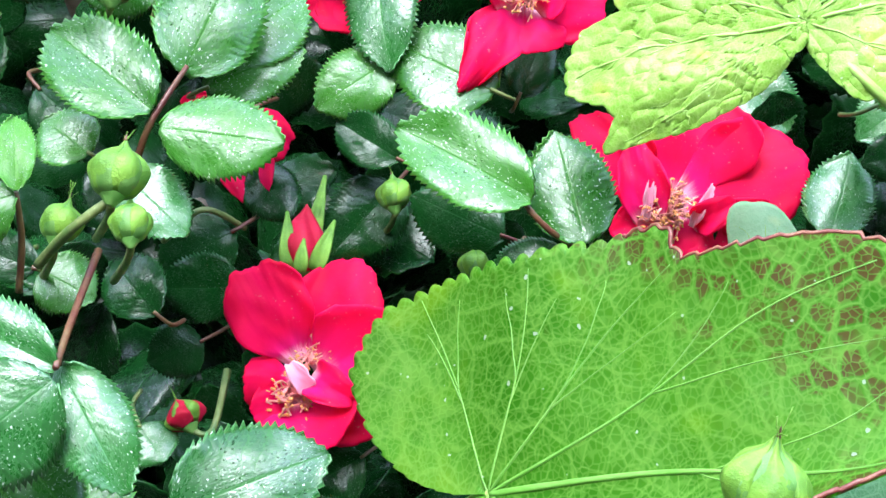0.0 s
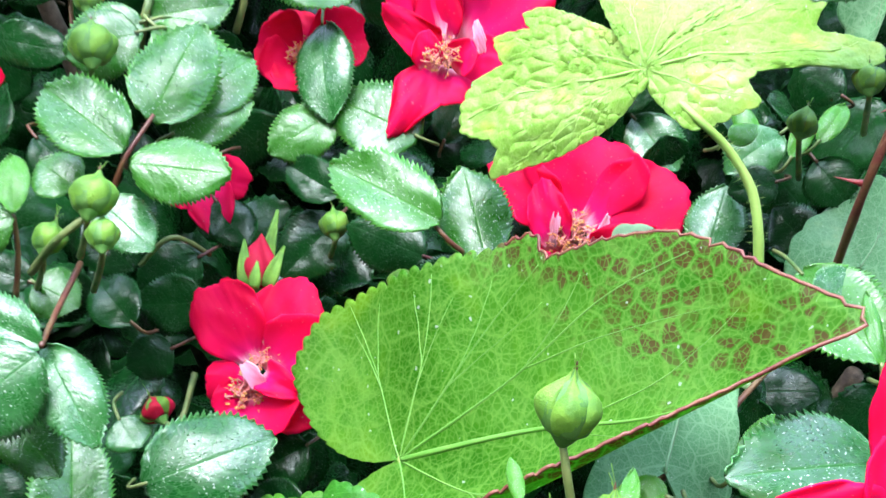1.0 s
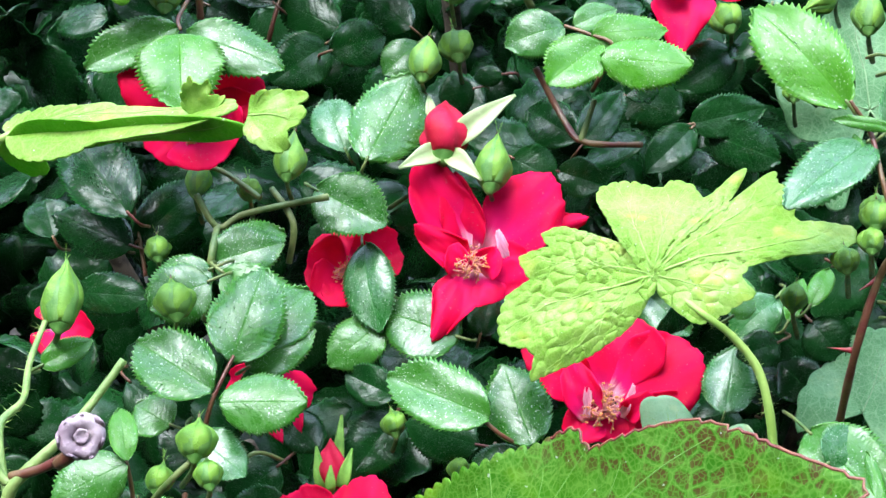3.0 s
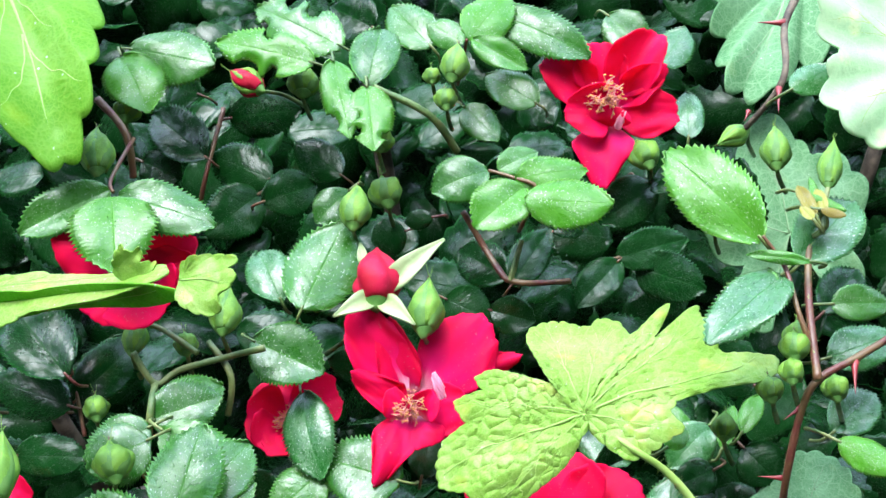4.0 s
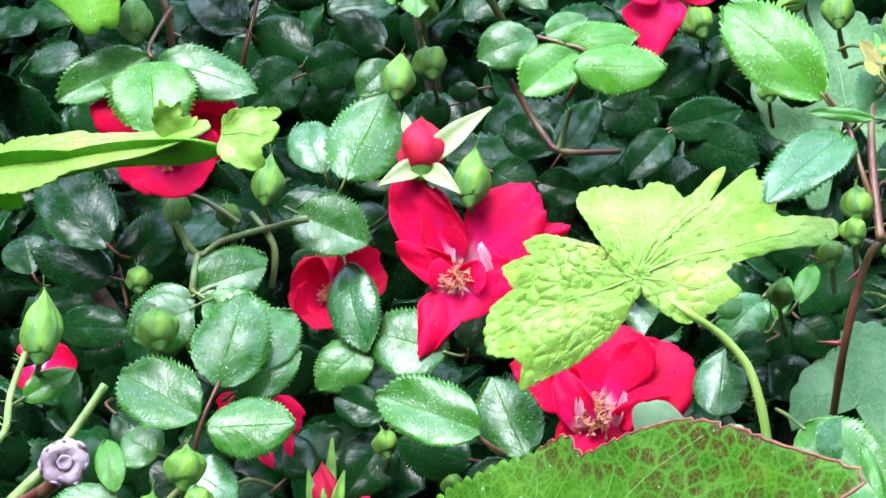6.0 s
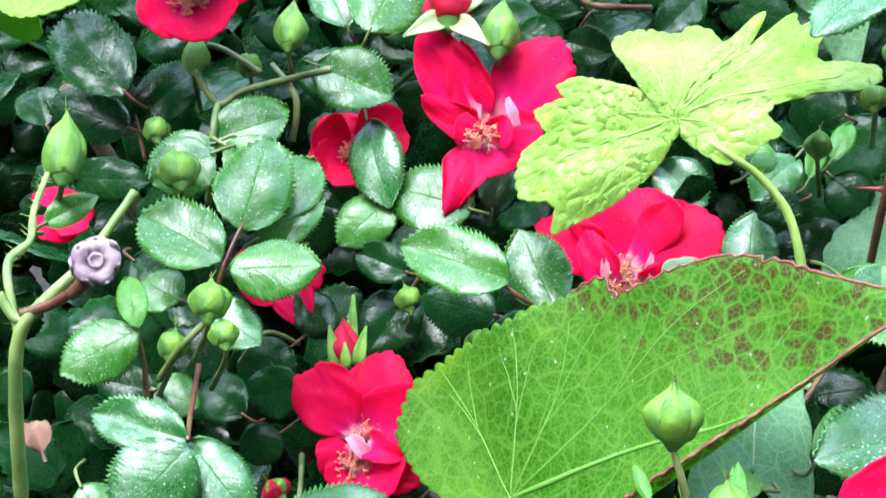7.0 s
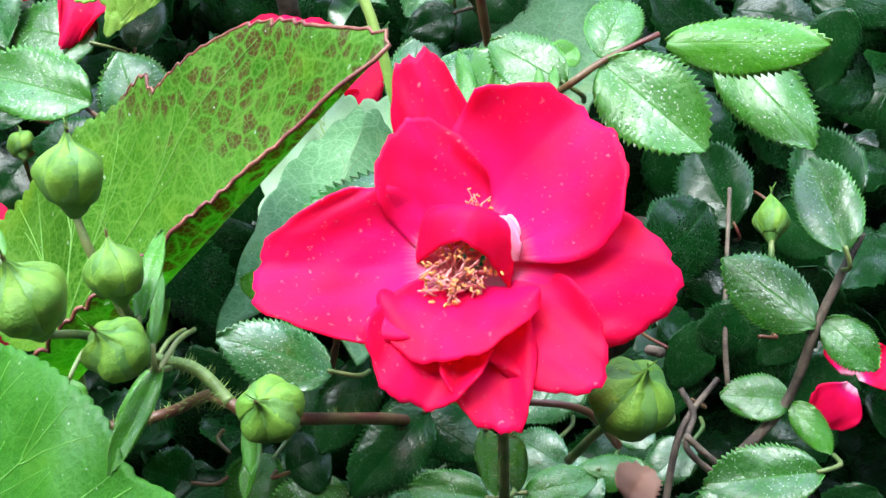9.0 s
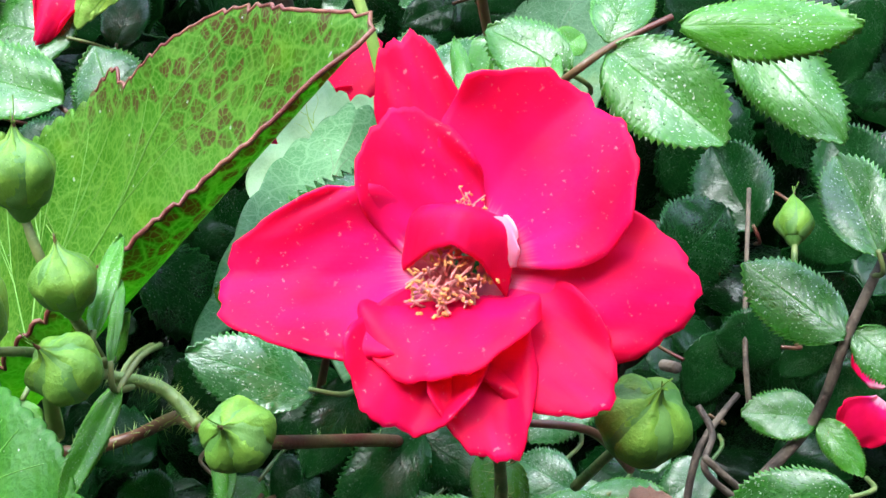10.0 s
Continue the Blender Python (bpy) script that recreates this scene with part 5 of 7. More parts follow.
stamens(flower, (-0.0171, 0.2165, 0.6133), (0.05, -0.78, 0.62), 0.0042, 30)

# rose D
flower = rose((0.1078, 0.1125, 0.6538), "large open crimson rose with curled petals and pink stamens")
petal(flower, (0.1046, 0.1205, 0.6518), (0.1005, 0.1308, 0.6789), 0.0119, (-0.05, -0.81, 0.58), seed=105, bow=0.02, cup=-0.1, ruffle=0.015, notch=0, round_=0.3, waist=0.6)
petal(flower, (0.1043, 0.1184, 0.6523), (0.0987, 0.1236, 0.6704), 0.0157, (-0.05, -0.81, 0.58), seed=108, bow=0.06, cup=0.05, notch=0, round_=0.4, waist=0.6, ruffle=0.02, kind='pink')
petal(flower, (0.1076, 0.1183, 0.6515), (0.1257, 0.1216, 0.6692), 0.0282, (-0.05, -0.81, 0.58), seed=111, bow=0.05, cup=0.08, notch=0.0, round_=0.3, ruffle=0.03, kind='pink')
petal(flower, (0.1077, 0.1174, 0.6494), (0.1343, 0.1057, 0.6485), 0.0215, (-0.05, -0.81, 0.58), seed=114, bow=0.04, cup=0.1, notch=0.0, round_=0.42, ruffle=0.03, kind='pink')
petal(flower, (0.1071, 0.1164, 0.6475), (0.1223, 0.1006, 0.6367), 0.0161, (-0.05, -0.81, 0.58), seed=117, bow=0.05, cup=0.05, notch=0.0, round_=0.4, ruffle=0.03)
petal(flower, (0.1063, 0.1153, 0.6473), (0.1091, 0.0972, 0.6324), 0.0136, (-0.05, -0.81, 0.58), seed=120, bow=0.05, notch=0.0, round_=0.42, waist=0.5, kind='plain')
petal(flower, (0.1041, 0.1156, 0.6474), (0.0952, 0.1003, 0.6363), 0.0173, (-0.05, -0.81, 0.58), seed=123, bow=0.05, notch=0.03, round_=0.32, waist=0.5, kind='plain')
petal(flower, (0.1044, 0.1173, 0.6499), (0.0747, 0.1118, 0.6523), 0.0228, (-0.05, -0.81, 0.58), seed=126, bow=0.04, cup=0.1, notch=0, round_=0.5, ruffle=0.03, kind='pink')
petal(flower, (0.1045, 0.1151, 0.6476), (0.1027, 0.1006, 0.6417), 0.0235, (-0.01, -0.45, 0.73), seed=129, bow=0.12, cup=-0.05, notch=0, round_=0.5, kind='plain', waist=0.6)
petal(flower, (0.1078, 0.1192, 0.6571), (0.1051, 0.1110, 0.6548), 0.0145, (0.13, -0.26, 0.73), seed=132, bow=0.5, cup=-0.4, notch=0, round_=0.2, kind='plain', waist=0.8)
petal(flower, (0.1120, 0.1129, 0.6513), (0.1115, 0.1147, 0.6580), 0.0033, (-0.05, -0.81, 0.58), seed=135, kind='claw', waist=0.6, notch=0.02, cup=0.3, round_=0.3)
stamens(flower, (0.1044, 0.1150, 0.6492), (-0.05, -0.81, 0.58), 0.0056, 80)
stamens(flower, (0.1070, 0.1161, 0.6580), (-0.05, -0.81, 0.58), 0.0030, 30)

# half-hidden roses
flower = rose((-0.0417, 0.2441, 0.6442), "magenta rose hidden behind leaves")
petal(flower, (-0.0404, 0.2533, 0.6436), (-0.0329, 0.2416, 0.6336), 0.0120, (-0.03, -0.66, 0.75), seed=81, kind='pink')
petal(flower, (-0.0420, 0.2547, 0.6448), (-0.0508, 0.2484, 0.6394), 0.0134, (0.33, -0.83, 0.45), seed=82, kind='pink')
petal(flower, (-0.0405, 0.2547, 0.6447), (-0.0281, 0.2527, 0.6431), 0.0122, (-0.09, -0.91, 0.41), seed=83, kind='pink')
petal(flower, (-0.0420, 0.2541, 0.6442), (-0.0545, 0.2567, 0.6465), 0.0122, (-0.11, -0.89, 0.44), seed=84, kind='pink')
flower = rose((-0.0973, 0.2439, 0.6687), "deep red rose in the shade behind stems")
petal(flower, (-0.0973, 0.2439, 0.6687), (-0.0979, 0.2374, 0.6632), 0.0130, (0.35, -0.62, 0.70), seed=85)
petal(flower, (-0.0967, 0.2445, 0.6693), (-0.0871, 0.2415, 0.6667), 0.0121, (-0.11, -0.83, 0.55), seed=86)
petal(flower, (-0.0975, 0.2452, 0.6699), (-0.0991, 0.2507, 0.6745), 0.0117, (0.23, -0.59, 0.77), seed=87)
flower = rose((0.1900, 0.2160, 0.5700), "dark red rose low in the bush")
petal(flower, (0.1880, 0.2170, 0.5690), (0.1905, 0.2230, 0.5790), 0.0120, (-0.10, -0.93, 0.35), seed=89)
petal(flower, (0.1890, 0.2120, 0.5715), (0.1990, 0.2140, 0.5745), 0.0108, (0.05, -0.90, 0.42), seed=90)
petal(flower, (0.1885, 0.2140, 0.5680), (0.1800, 0.2120, 0.5590), 0.0130, (-0.10, -0.95, 0.10), seed=91)

# leaves of the middle of the bush
leaf = rose_leaf((-0.0443, 0.2067, 0.6694), "mid")
leaflet(leaf, (-0.0421, 0.2123, 0.6741), (-0.0359, 0.2329, 0.6916), 0.0195, (0.17, -0.67, 0.73), "mid")
leaflet(leaf, (-0.0459, 0.2049, 0.6695), (-0.0669, 0.2153, 0.6784), 0.0180, (0.00, -0.64, 0.77), "mid")
leaflet(leaf, (-0.0435, 0.2010, 0.6680), (-0.0219, 0.2011, 0.6680), 0.0157, (0.00, -0.72, 0.70), "mid")
stalk(leaf, [(-0.0416, 0.2131, 0.6748), (-0.0459, 0.2051, 0.6672), (-0.0482, 0.2039, 0.6603)], 0.0005, 0.0007)
single((-0.0386, 0.2255, 0.6718), (-0.0251, 0.2388, 0.6830), 0.0164, (0.14, -0.72, 0.68), "mid")
single((-0.0404, 0.2220, 0.6671), (-0.0235, 0.2307, 0.6745), 0.0135, (0.10, -0.74, 0.66), "mid")
single((-0.0511, 0.2348, 0.6865), (-0.0669, 0.2291, 0.6816), 0.0175, (0.09, -0.78, 0.62), "mid")
leaf = rose_leaf((0.0229, 0.2161, 0.6537), "mid")
leaflet(leaf, (0.0225, 0.2160, 0.6553), (-0.0045, 0.2252, 0.6630), 0.0178, (-0.03, -0.70, 0.72), "mid")
leaflet(leaf, (0.0335, 0.2145, 0.6480), (0.0260, 0.2319, 0.6628), 0.0173, (-0.04, -0.66, 0.75), "mid")
stalk(leaf, [(0.0208, 0.2167, 0.6541), (0.0265, 0.2152, 0.6495), (0.0352, 0.2216, 0.6414)], 0.0005, 0.0007)
single((-0.0148, 0.2759, 0.6814), (-0.0099, 0.2544, 0.6633), 0.0159, (-0.37, -0.65, 0.66), "pale")
single((0.0138, 0.2540, 0.6604), (-0.0089, 0.2612, 0.6664), 0.0214, (-0.04, -0.72, 0.69), "mid")
single((-0.0087, 0.2612, 0.6622), (-0.0232, 0.2510, 0.6536), 0.0155, (0.10, -0.72, 0.68), "mid")
# "dark" leaves here and below sit further back; their shade is painted in
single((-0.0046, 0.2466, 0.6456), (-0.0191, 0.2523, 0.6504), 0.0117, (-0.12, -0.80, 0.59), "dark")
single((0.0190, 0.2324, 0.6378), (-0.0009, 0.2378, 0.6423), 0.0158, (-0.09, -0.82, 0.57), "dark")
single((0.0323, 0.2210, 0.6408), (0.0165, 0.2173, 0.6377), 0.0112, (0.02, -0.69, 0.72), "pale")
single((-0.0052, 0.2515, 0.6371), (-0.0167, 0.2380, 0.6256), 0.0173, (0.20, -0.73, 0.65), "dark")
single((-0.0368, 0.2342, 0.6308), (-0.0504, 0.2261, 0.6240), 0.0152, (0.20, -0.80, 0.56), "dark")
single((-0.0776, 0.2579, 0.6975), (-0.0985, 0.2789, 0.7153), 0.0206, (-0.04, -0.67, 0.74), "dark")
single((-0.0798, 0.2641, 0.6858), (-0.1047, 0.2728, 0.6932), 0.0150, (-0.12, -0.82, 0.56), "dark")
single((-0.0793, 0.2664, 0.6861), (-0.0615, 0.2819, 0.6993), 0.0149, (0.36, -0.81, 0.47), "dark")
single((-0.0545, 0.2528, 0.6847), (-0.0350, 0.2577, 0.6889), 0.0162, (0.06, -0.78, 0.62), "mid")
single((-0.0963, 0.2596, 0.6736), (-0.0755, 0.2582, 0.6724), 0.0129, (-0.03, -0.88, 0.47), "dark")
single((-0.0280, 0.2793, 0.6970), (-0.0069, 0.2698, 0.6890), 0.0198, (-0.06, -0.72, 0.69), "mid")
single((-0.0124, 0.2781, 0.7062), (0.0006, 0.3016, 0.7261), 0.0229, (0.14, -0.68, 0.71), "mid")
single((-0.0196, 0.2882, 0.7063), (-0.0272, 0.3037, 0.7194), 0.0141, (0.00, -0.65, 0.76), "pale")
single((-0.0589, 0.2101, 0.6570), (-0.0689, 0.2146, 0.6608), 0.0127, (0.01, -0.63, 0.78), "mid")
single((-0.0505, 0.2016, 0.6583), (-0.0372, 0.1942, 0.6520), 0.0127, (0.02, -0.62, 0.78), "pale")
single((-0.0735, 0.2258, 0.6618), (-0.0558, 0.2164, 0.6539), 0.0154, (-0.07, -0.72, 0.69), "dark")
leaf = rose_leaf((-0.0630, 0.1848, 0.6610), "mid")
leaflet(leaf, (-0.0627, 0.1834, 0.6615), (-0.0793, 0.1763, 0.6555), 0.0146, (0.07, -0.74, 0.67), "mid")
leaflet(leaf, (-0.0620, 0.1823, 0.6631), (-0.0654, 0.1925, 0.6718), 0.0068, (0.18, -0.60, 0.78), "young")
stalk(leaf, [(-0.0630, 0.1848, 0.6610), (-0.0625, 0.1847, 0.6524), (-0.0631, 0.1833, 0.6428)], 0.0005, 0.0007)
single((-0.0658, 0.1982, 0.6384), (-0.0810, 0.2013, 0.6411), 0.0101, (-0.04, -0.76, 0.65), "dark")
single((-0.0651, 0.1982, 0.6385), (-0.0542, 0.1951, 0.6358), 0.0123, (0.01, -0.62, 0.78), "mid")
single((-0.1060, 0.2736, 0.6854), (-0.1109, 0.2838, 0.6941), 0.0139, (0.17, -0.59, 0.79), "dark")
single((-0.0359, 0.2462, 0.6410), (-0.0256, 0.2374, 0.6336), 0.0122, (-0.07, -0.69, 0.72), "dark")
single((-0.0380, 0.2521, 0.6503), (-0.0483, 0.2468, 0.6457), 0.0125, (0.21, -0.83, 0.51), "dark")
single((0.0197, 0.2674, 0.6548), (0.0244, 0.2816, 0.6668), 0.0115, (0.11, -0.66, 0.74), "dark")
single((0.0088, 0.2963, 0.6792), (-0.0084, 0.2992, 0.6817), 0.0120, (-0.09, -0.90, 0.42), "dark")
single((0.0705, 0.2914, 0.6582), (0.0831, 0.2799, 0.6484), 0.0157, (-0.12, -0.72, 0.69), "pale")
single((0.0888, 0.2482, 0.6384), (0.0938, 0.2641, 0.6519), 0.0154, (-0.09, -0.63, 0.77), "pale")
single((0.1013, 0.2559, 0.6365), (0.1025, 0.2666, 0.6456), 0.0141, (-0.17, -0.63, 0.76), "dark")
single((0.1142, 0.2523, 0.6420), (0.1058, 0.2602, 0.6486), 0.0141, (-0.29, -0.78, 0.56), "dark")
single((0.1008, 0.2724, 0.6590), (0.1137, 0.2602, 0.6487), 0.0143, (-0.30, -0.78, 0.55), "dark")
single((0.0997, 0.2003, 0.6589), (0.1134, 0.1783, 0.6513), 0.0195, (-0.34, -0.49, 0.80), "mid")

# leaves of the upper bush
single((-0.0685, 0.3436, 0.7787), (-0.0397, 0.3368, 0.7729), 0.0211, (-0.08, -0.81, 0.58), "mid")
single((-0.0690, 0.3334, 0.7784), (-0.0582, 0.3159, 0.7637), 0.0191, (0.03, -0.64, 0.77), "young")
single((0.0014, 0.3400, 0.7756), (-0.0276, 0.3567, 0.7898), 0.0201, (-0.13, -0.77, 0.63), "mid", 5)
single((-0.0070, 0.3263, 0.7724), (-0.0387, 0.3364, 0.7810), 0.0167, (-0.10, -0.81, 0.58), "young", 6, label="bright green rose leaf eaten away at its edge")
single((-0.0006, 0.3271, 0.7731), (0.0043, 0.3029, 0.7527), 0.0122, (0.01, -0.65, 0.76), "young", 7)
single((0.0099, 0.3178, 0.7653), (0.0117, 0.2987, 0.7491), 0.0147, (0.02, -0.65, 0.76), "young", 5)
single((0.0098, 0.3271, 0.7646), (0.0152, 0.3475, 0.7820), 0.0162, (0.10, -0.66, 0.75), "mid")
single((0.0308, 0.3467, 0.7728), (0.0176, 0.3625, 0.7861), 0.0158, (-0.15, -0.71, 0.69), "mid")
leaf = rose_leaf((0.0422, 0.3295, 0.7752), "young")
leaflet(leaf, (0.0432, 0.3308, 0.7762), (0.0577, 0.3463, 0.7894), 0.0162, (0.14, -0.71, 0.69), "young")
leaflet(leaf, (0.0441, 0.3303, 0.7759), (0.0603, 0.3196, 0.7667), 0.0099, (-0.17, -0.77, 0.61), "young")
leaflet(leaf, (0.0413, 0.3296, 0.7752), (0.0301, 0.3371, 0.7816), 0.0100, (-0.17, -0.77, 0.61), "mid")
leaflet(leaf, (0.0516, 0.3439, 0.7831), (0.0810, 0.3283, 0.7699), 0.0166, (-0.17, -0.81, 0.57), "mid")
stalk(leaf, [(0.0423, 0.3305, 0.7760), (0.0411, 0.3337, 0.7703), (0.0388, 0.3417, 0.7601)], 0.0005, 0.0007)
single((0.0641, 0.3339, 0.7535), (0.0481, 0.3449, 0.7628), 0.0138, (-0.17, -0.77, 0.62), "mid")
single((0.0401, 0.3345, 0.7540), (0.0503, 0.3235, 0.7446), 0.0114, (-0.15, -0.72, 0.68), "mid")
single((0.0946, 0.3804, 0.7759), (0.1052, 0.3671, 0.7647), 0.0154, (-0.23, -0.73, 0.65), "mid")
single((0.1098, 0.3607, 0.7592), (0.1216, 0.3742, 0.7707), 0.0142, (0.05, -0.67, 0.74), "pale")
leaf = rose_leaf((0.0528, 0.2913, 0.7385), "young")
leaflet(leaf, (0.0455, 0.2942, 0.7410), (0.0283, 0.2897, 0.7372), 0.0149, (0.08, -0.80, 0.60), "mid")
leaflet(leaf, (0.0485, 0.2964, 0.7403), (0.0611, 0.3013, 0.7445), 0.0088, (0.10, -0.77, 0.63), "mid")
leaflet(leaf, (0.0532, 0.2896, 0.7388), (0.0751, 0.2914, 0.7403), 0.0120, (0.02, -0.81, 0.59), "young")
leaflet(leaf, (0.0552, 0.2847, 0.7372), (0.0397, 0.2746, 0.7287), 0.0164, (0.10, -0.73, 0.67), "young")
leaflet(leaf, (0.0549, 0.2785, 0.7345), (0.0804, 0.2763, 0.7326), 0.0162, (-0.03, -0.81, 0.59), "young")
stalk(leaf, [(0.0455, 0.2939, 0.7407), (0.0528, 0.2913, 0.7385), (0.0591, 0.2876, 0.7354), (0.0538, 0.2954, 0.7208)], 0.0005, 0.0007)
single((0.1088, 0.2215, 0.7345), (0.0887, 0.2374, 0.7565), 0.0185, (-0.09, -0.84, 0.53), "young", label="large bright green rose leaf sprinkled with white specks")
# recessed leaves, shaded by the dark leaf colour
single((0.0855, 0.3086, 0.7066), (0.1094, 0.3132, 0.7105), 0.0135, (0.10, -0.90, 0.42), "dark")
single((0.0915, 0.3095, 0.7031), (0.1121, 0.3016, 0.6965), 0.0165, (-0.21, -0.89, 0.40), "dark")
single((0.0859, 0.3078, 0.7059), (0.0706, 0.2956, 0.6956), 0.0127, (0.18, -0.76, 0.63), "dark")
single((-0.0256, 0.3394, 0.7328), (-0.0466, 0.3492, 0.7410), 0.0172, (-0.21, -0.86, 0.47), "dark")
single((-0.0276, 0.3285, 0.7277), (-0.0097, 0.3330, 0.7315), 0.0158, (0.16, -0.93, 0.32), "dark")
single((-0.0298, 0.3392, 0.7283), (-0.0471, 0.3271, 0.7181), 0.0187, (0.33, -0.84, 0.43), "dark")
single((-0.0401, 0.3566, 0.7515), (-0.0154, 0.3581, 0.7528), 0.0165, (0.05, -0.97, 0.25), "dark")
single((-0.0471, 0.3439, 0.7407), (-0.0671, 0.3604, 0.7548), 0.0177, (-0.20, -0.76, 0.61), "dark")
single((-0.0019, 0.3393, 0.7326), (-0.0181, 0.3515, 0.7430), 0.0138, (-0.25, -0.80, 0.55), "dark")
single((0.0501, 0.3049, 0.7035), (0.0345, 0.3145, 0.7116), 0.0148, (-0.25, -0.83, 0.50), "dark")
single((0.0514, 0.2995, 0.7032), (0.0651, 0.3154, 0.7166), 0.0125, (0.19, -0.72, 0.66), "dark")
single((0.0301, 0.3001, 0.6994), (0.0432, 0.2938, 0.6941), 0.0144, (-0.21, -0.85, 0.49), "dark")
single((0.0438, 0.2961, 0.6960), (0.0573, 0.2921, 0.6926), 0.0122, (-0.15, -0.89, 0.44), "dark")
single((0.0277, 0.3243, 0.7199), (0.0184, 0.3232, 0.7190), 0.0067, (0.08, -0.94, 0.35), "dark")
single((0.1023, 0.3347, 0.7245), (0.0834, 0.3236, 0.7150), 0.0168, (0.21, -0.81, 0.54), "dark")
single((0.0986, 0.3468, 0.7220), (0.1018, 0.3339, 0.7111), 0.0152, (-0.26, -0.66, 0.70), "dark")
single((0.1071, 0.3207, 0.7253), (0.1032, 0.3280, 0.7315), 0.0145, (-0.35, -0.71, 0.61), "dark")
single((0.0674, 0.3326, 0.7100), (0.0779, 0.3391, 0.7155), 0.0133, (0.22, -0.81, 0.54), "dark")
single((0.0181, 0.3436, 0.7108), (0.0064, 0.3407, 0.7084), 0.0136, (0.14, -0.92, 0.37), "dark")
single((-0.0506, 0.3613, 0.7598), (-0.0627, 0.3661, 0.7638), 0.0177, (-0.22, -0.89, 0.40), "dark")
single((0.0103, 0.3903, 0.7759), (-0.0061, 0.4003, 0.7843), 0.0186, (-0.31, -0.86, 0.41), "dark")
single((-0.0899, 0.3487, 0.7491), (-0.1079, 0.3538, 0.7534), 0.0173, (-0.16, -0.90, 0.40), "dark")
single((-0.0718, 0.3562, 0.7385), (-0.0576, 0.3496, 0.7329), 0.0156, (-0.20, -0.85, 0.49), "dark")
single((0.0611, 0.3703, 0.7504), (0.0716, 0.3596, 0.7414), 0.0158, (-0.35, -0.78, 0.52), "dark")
single((0.0014, 0.3265, 0.7303), (-0.0097, 0.3179, 0.7230), 0.0119, (0.15, -0.75, 0.65), "mid")
leaf = rose_leaf((-0.0598, 0.2662, 0.7470), "mid")
leaflet(leaf, (-0.0596, 0.2635, 0.7472), (-0.0564, 0.2447, 0.7313), 0.0232, (0.15, -0.62, 0.77), "young")
leaflet(leaf, (-0.0591, 0.2677, 0.7465), (-0.0316, 0.2585, 0.7388), 0.0157, (-0.06, -0.75, 0.66), "mid")
leaflet(leaf, (-0.0620, 0.2715, 0.7472), (-0.0862, 0.2616, 0.7388), 0.0142, (0.14, -0.82, 0.56), "mid")
leaflet(leaf, (-0.0648, 0.2803, 0.7462), (-0.0853, 0.2888, 0.7534), 0.0113, (-0.06, -0.73, 0.68), "dark")
stalk(leaf, [(-0.0599, 0.2667, 0.7473), (-0.0629, 0.2785, 0.7489), (-0.0636, 0.3142, 0.7537)], 0.0005, 0.0007)
single((-0.0539, 0.2524, 0.6844), (-0.0346, 0.2607, 0.6914), 0.0159, (0.09, -0.76, 0.64), "mid")
single((-0.0528, 0.2444, 0.6861), (-0.0699, 0.2378, 0.6805), 0.0149, (0.08, -0.76, 0.64), "mid")
single((-0.0498, 0.2425, 0.6862), (-0.0240, 0.2300, 0.6756), 0.0152, (-0.01, -0.66, 0.75), "mid")
single((0.1191, 0.2232, 0.7274), (0.1365, 0.2372, 0.7393), 0.0157, (-0.01, -0.64, 0.77), "pale")
single((0.1283, 0.2661, 0.7638), (0.1419, 0.2719, 0.7688), 0.0097, (0.07, -0.73, 0.68), "pale")
single((0.1618, 0.3348, 0.7542), (0.1734, 0.3340, 0.7535), 0.0161, (-0.03, -0.84, 0.54), "pale")
single((0.1375, 0.2562, 0.7046), (0.1542, 0.2558, 0.7042), 0.0109, (-0.00, -0.76, 0.64), "mid")
single((0.1307, 0.2366, 0.6964), (0.1512, 0.2417, 0.7007), 0.0132, (0.02, -0.69, 0.72), "pale")
single((0.1334, 0.2396, 0.6735), (0.1473, 0.2482, 0.6809), 0.0128, (-0.03, -0.62, 0.79), "pale")
single((0.1214, 0.1989, 0.6899), (0.1342, 0.1922, 0.6842), 0.0087, (-0.11, -0.75, 0.65), "young")
single((0.1048, 0.2628, 0.6678), (0.0911, 0.2538, 0.6602), 0.0138, (-0.00, -0.65, 0.76), "pale")
single((0.1133, 0.2175, 0.7269), (0.0901, 0.1976, 0.7185), 0.0147, (0.05, -0.44, 0.90), "pale")
single((0.1175, 0.3525, 0.7354), (0.1201, 0.3691, 0.7494), 0.0116, (-0.11, -0.63, 0.77), "pale")
single((0.1433, 0.2825, 0.6929), (0.1572, 0.2940, 0.7027), 0.0133, (0.07, -0.69, 0.72), "dark")
single((0.1183, 0.2650, 0.6781), (0.1079, 0.2699, 0.6823), 0.0116, (-0.22, -0.86, 0.46), "dark")
single((0.1113, 0.2504, 0.6657), (0.1186, 0.2421, 0.6587), 0.0142, (-0.29, -0.76, 0.59), "dark")
single((0.1036, 0.2520, 0.6586), (0.0916, 0.2487, 0.6559), 0.0109, (0.08, -0.80, 0.59), "dark")

# leaves of the lower bush
single((-0.0372, 0.1820, 0.5993), (-0.0099, 0.1943, 0.6081), 0.0229, (0.09, -0.71, 0.70), "pale", label="round blue-green rose leaf beaded with rain")
leaf = rose_leaf((-0.0470, 0.1544, 0.6488), "mid")
leaflet(leaf, (-0.0473, 0.1554, 0.6488), (-0.0684, 0.1611, 0.6536), 0.0118, (-0.02, -0.68, 0.73), "pale")
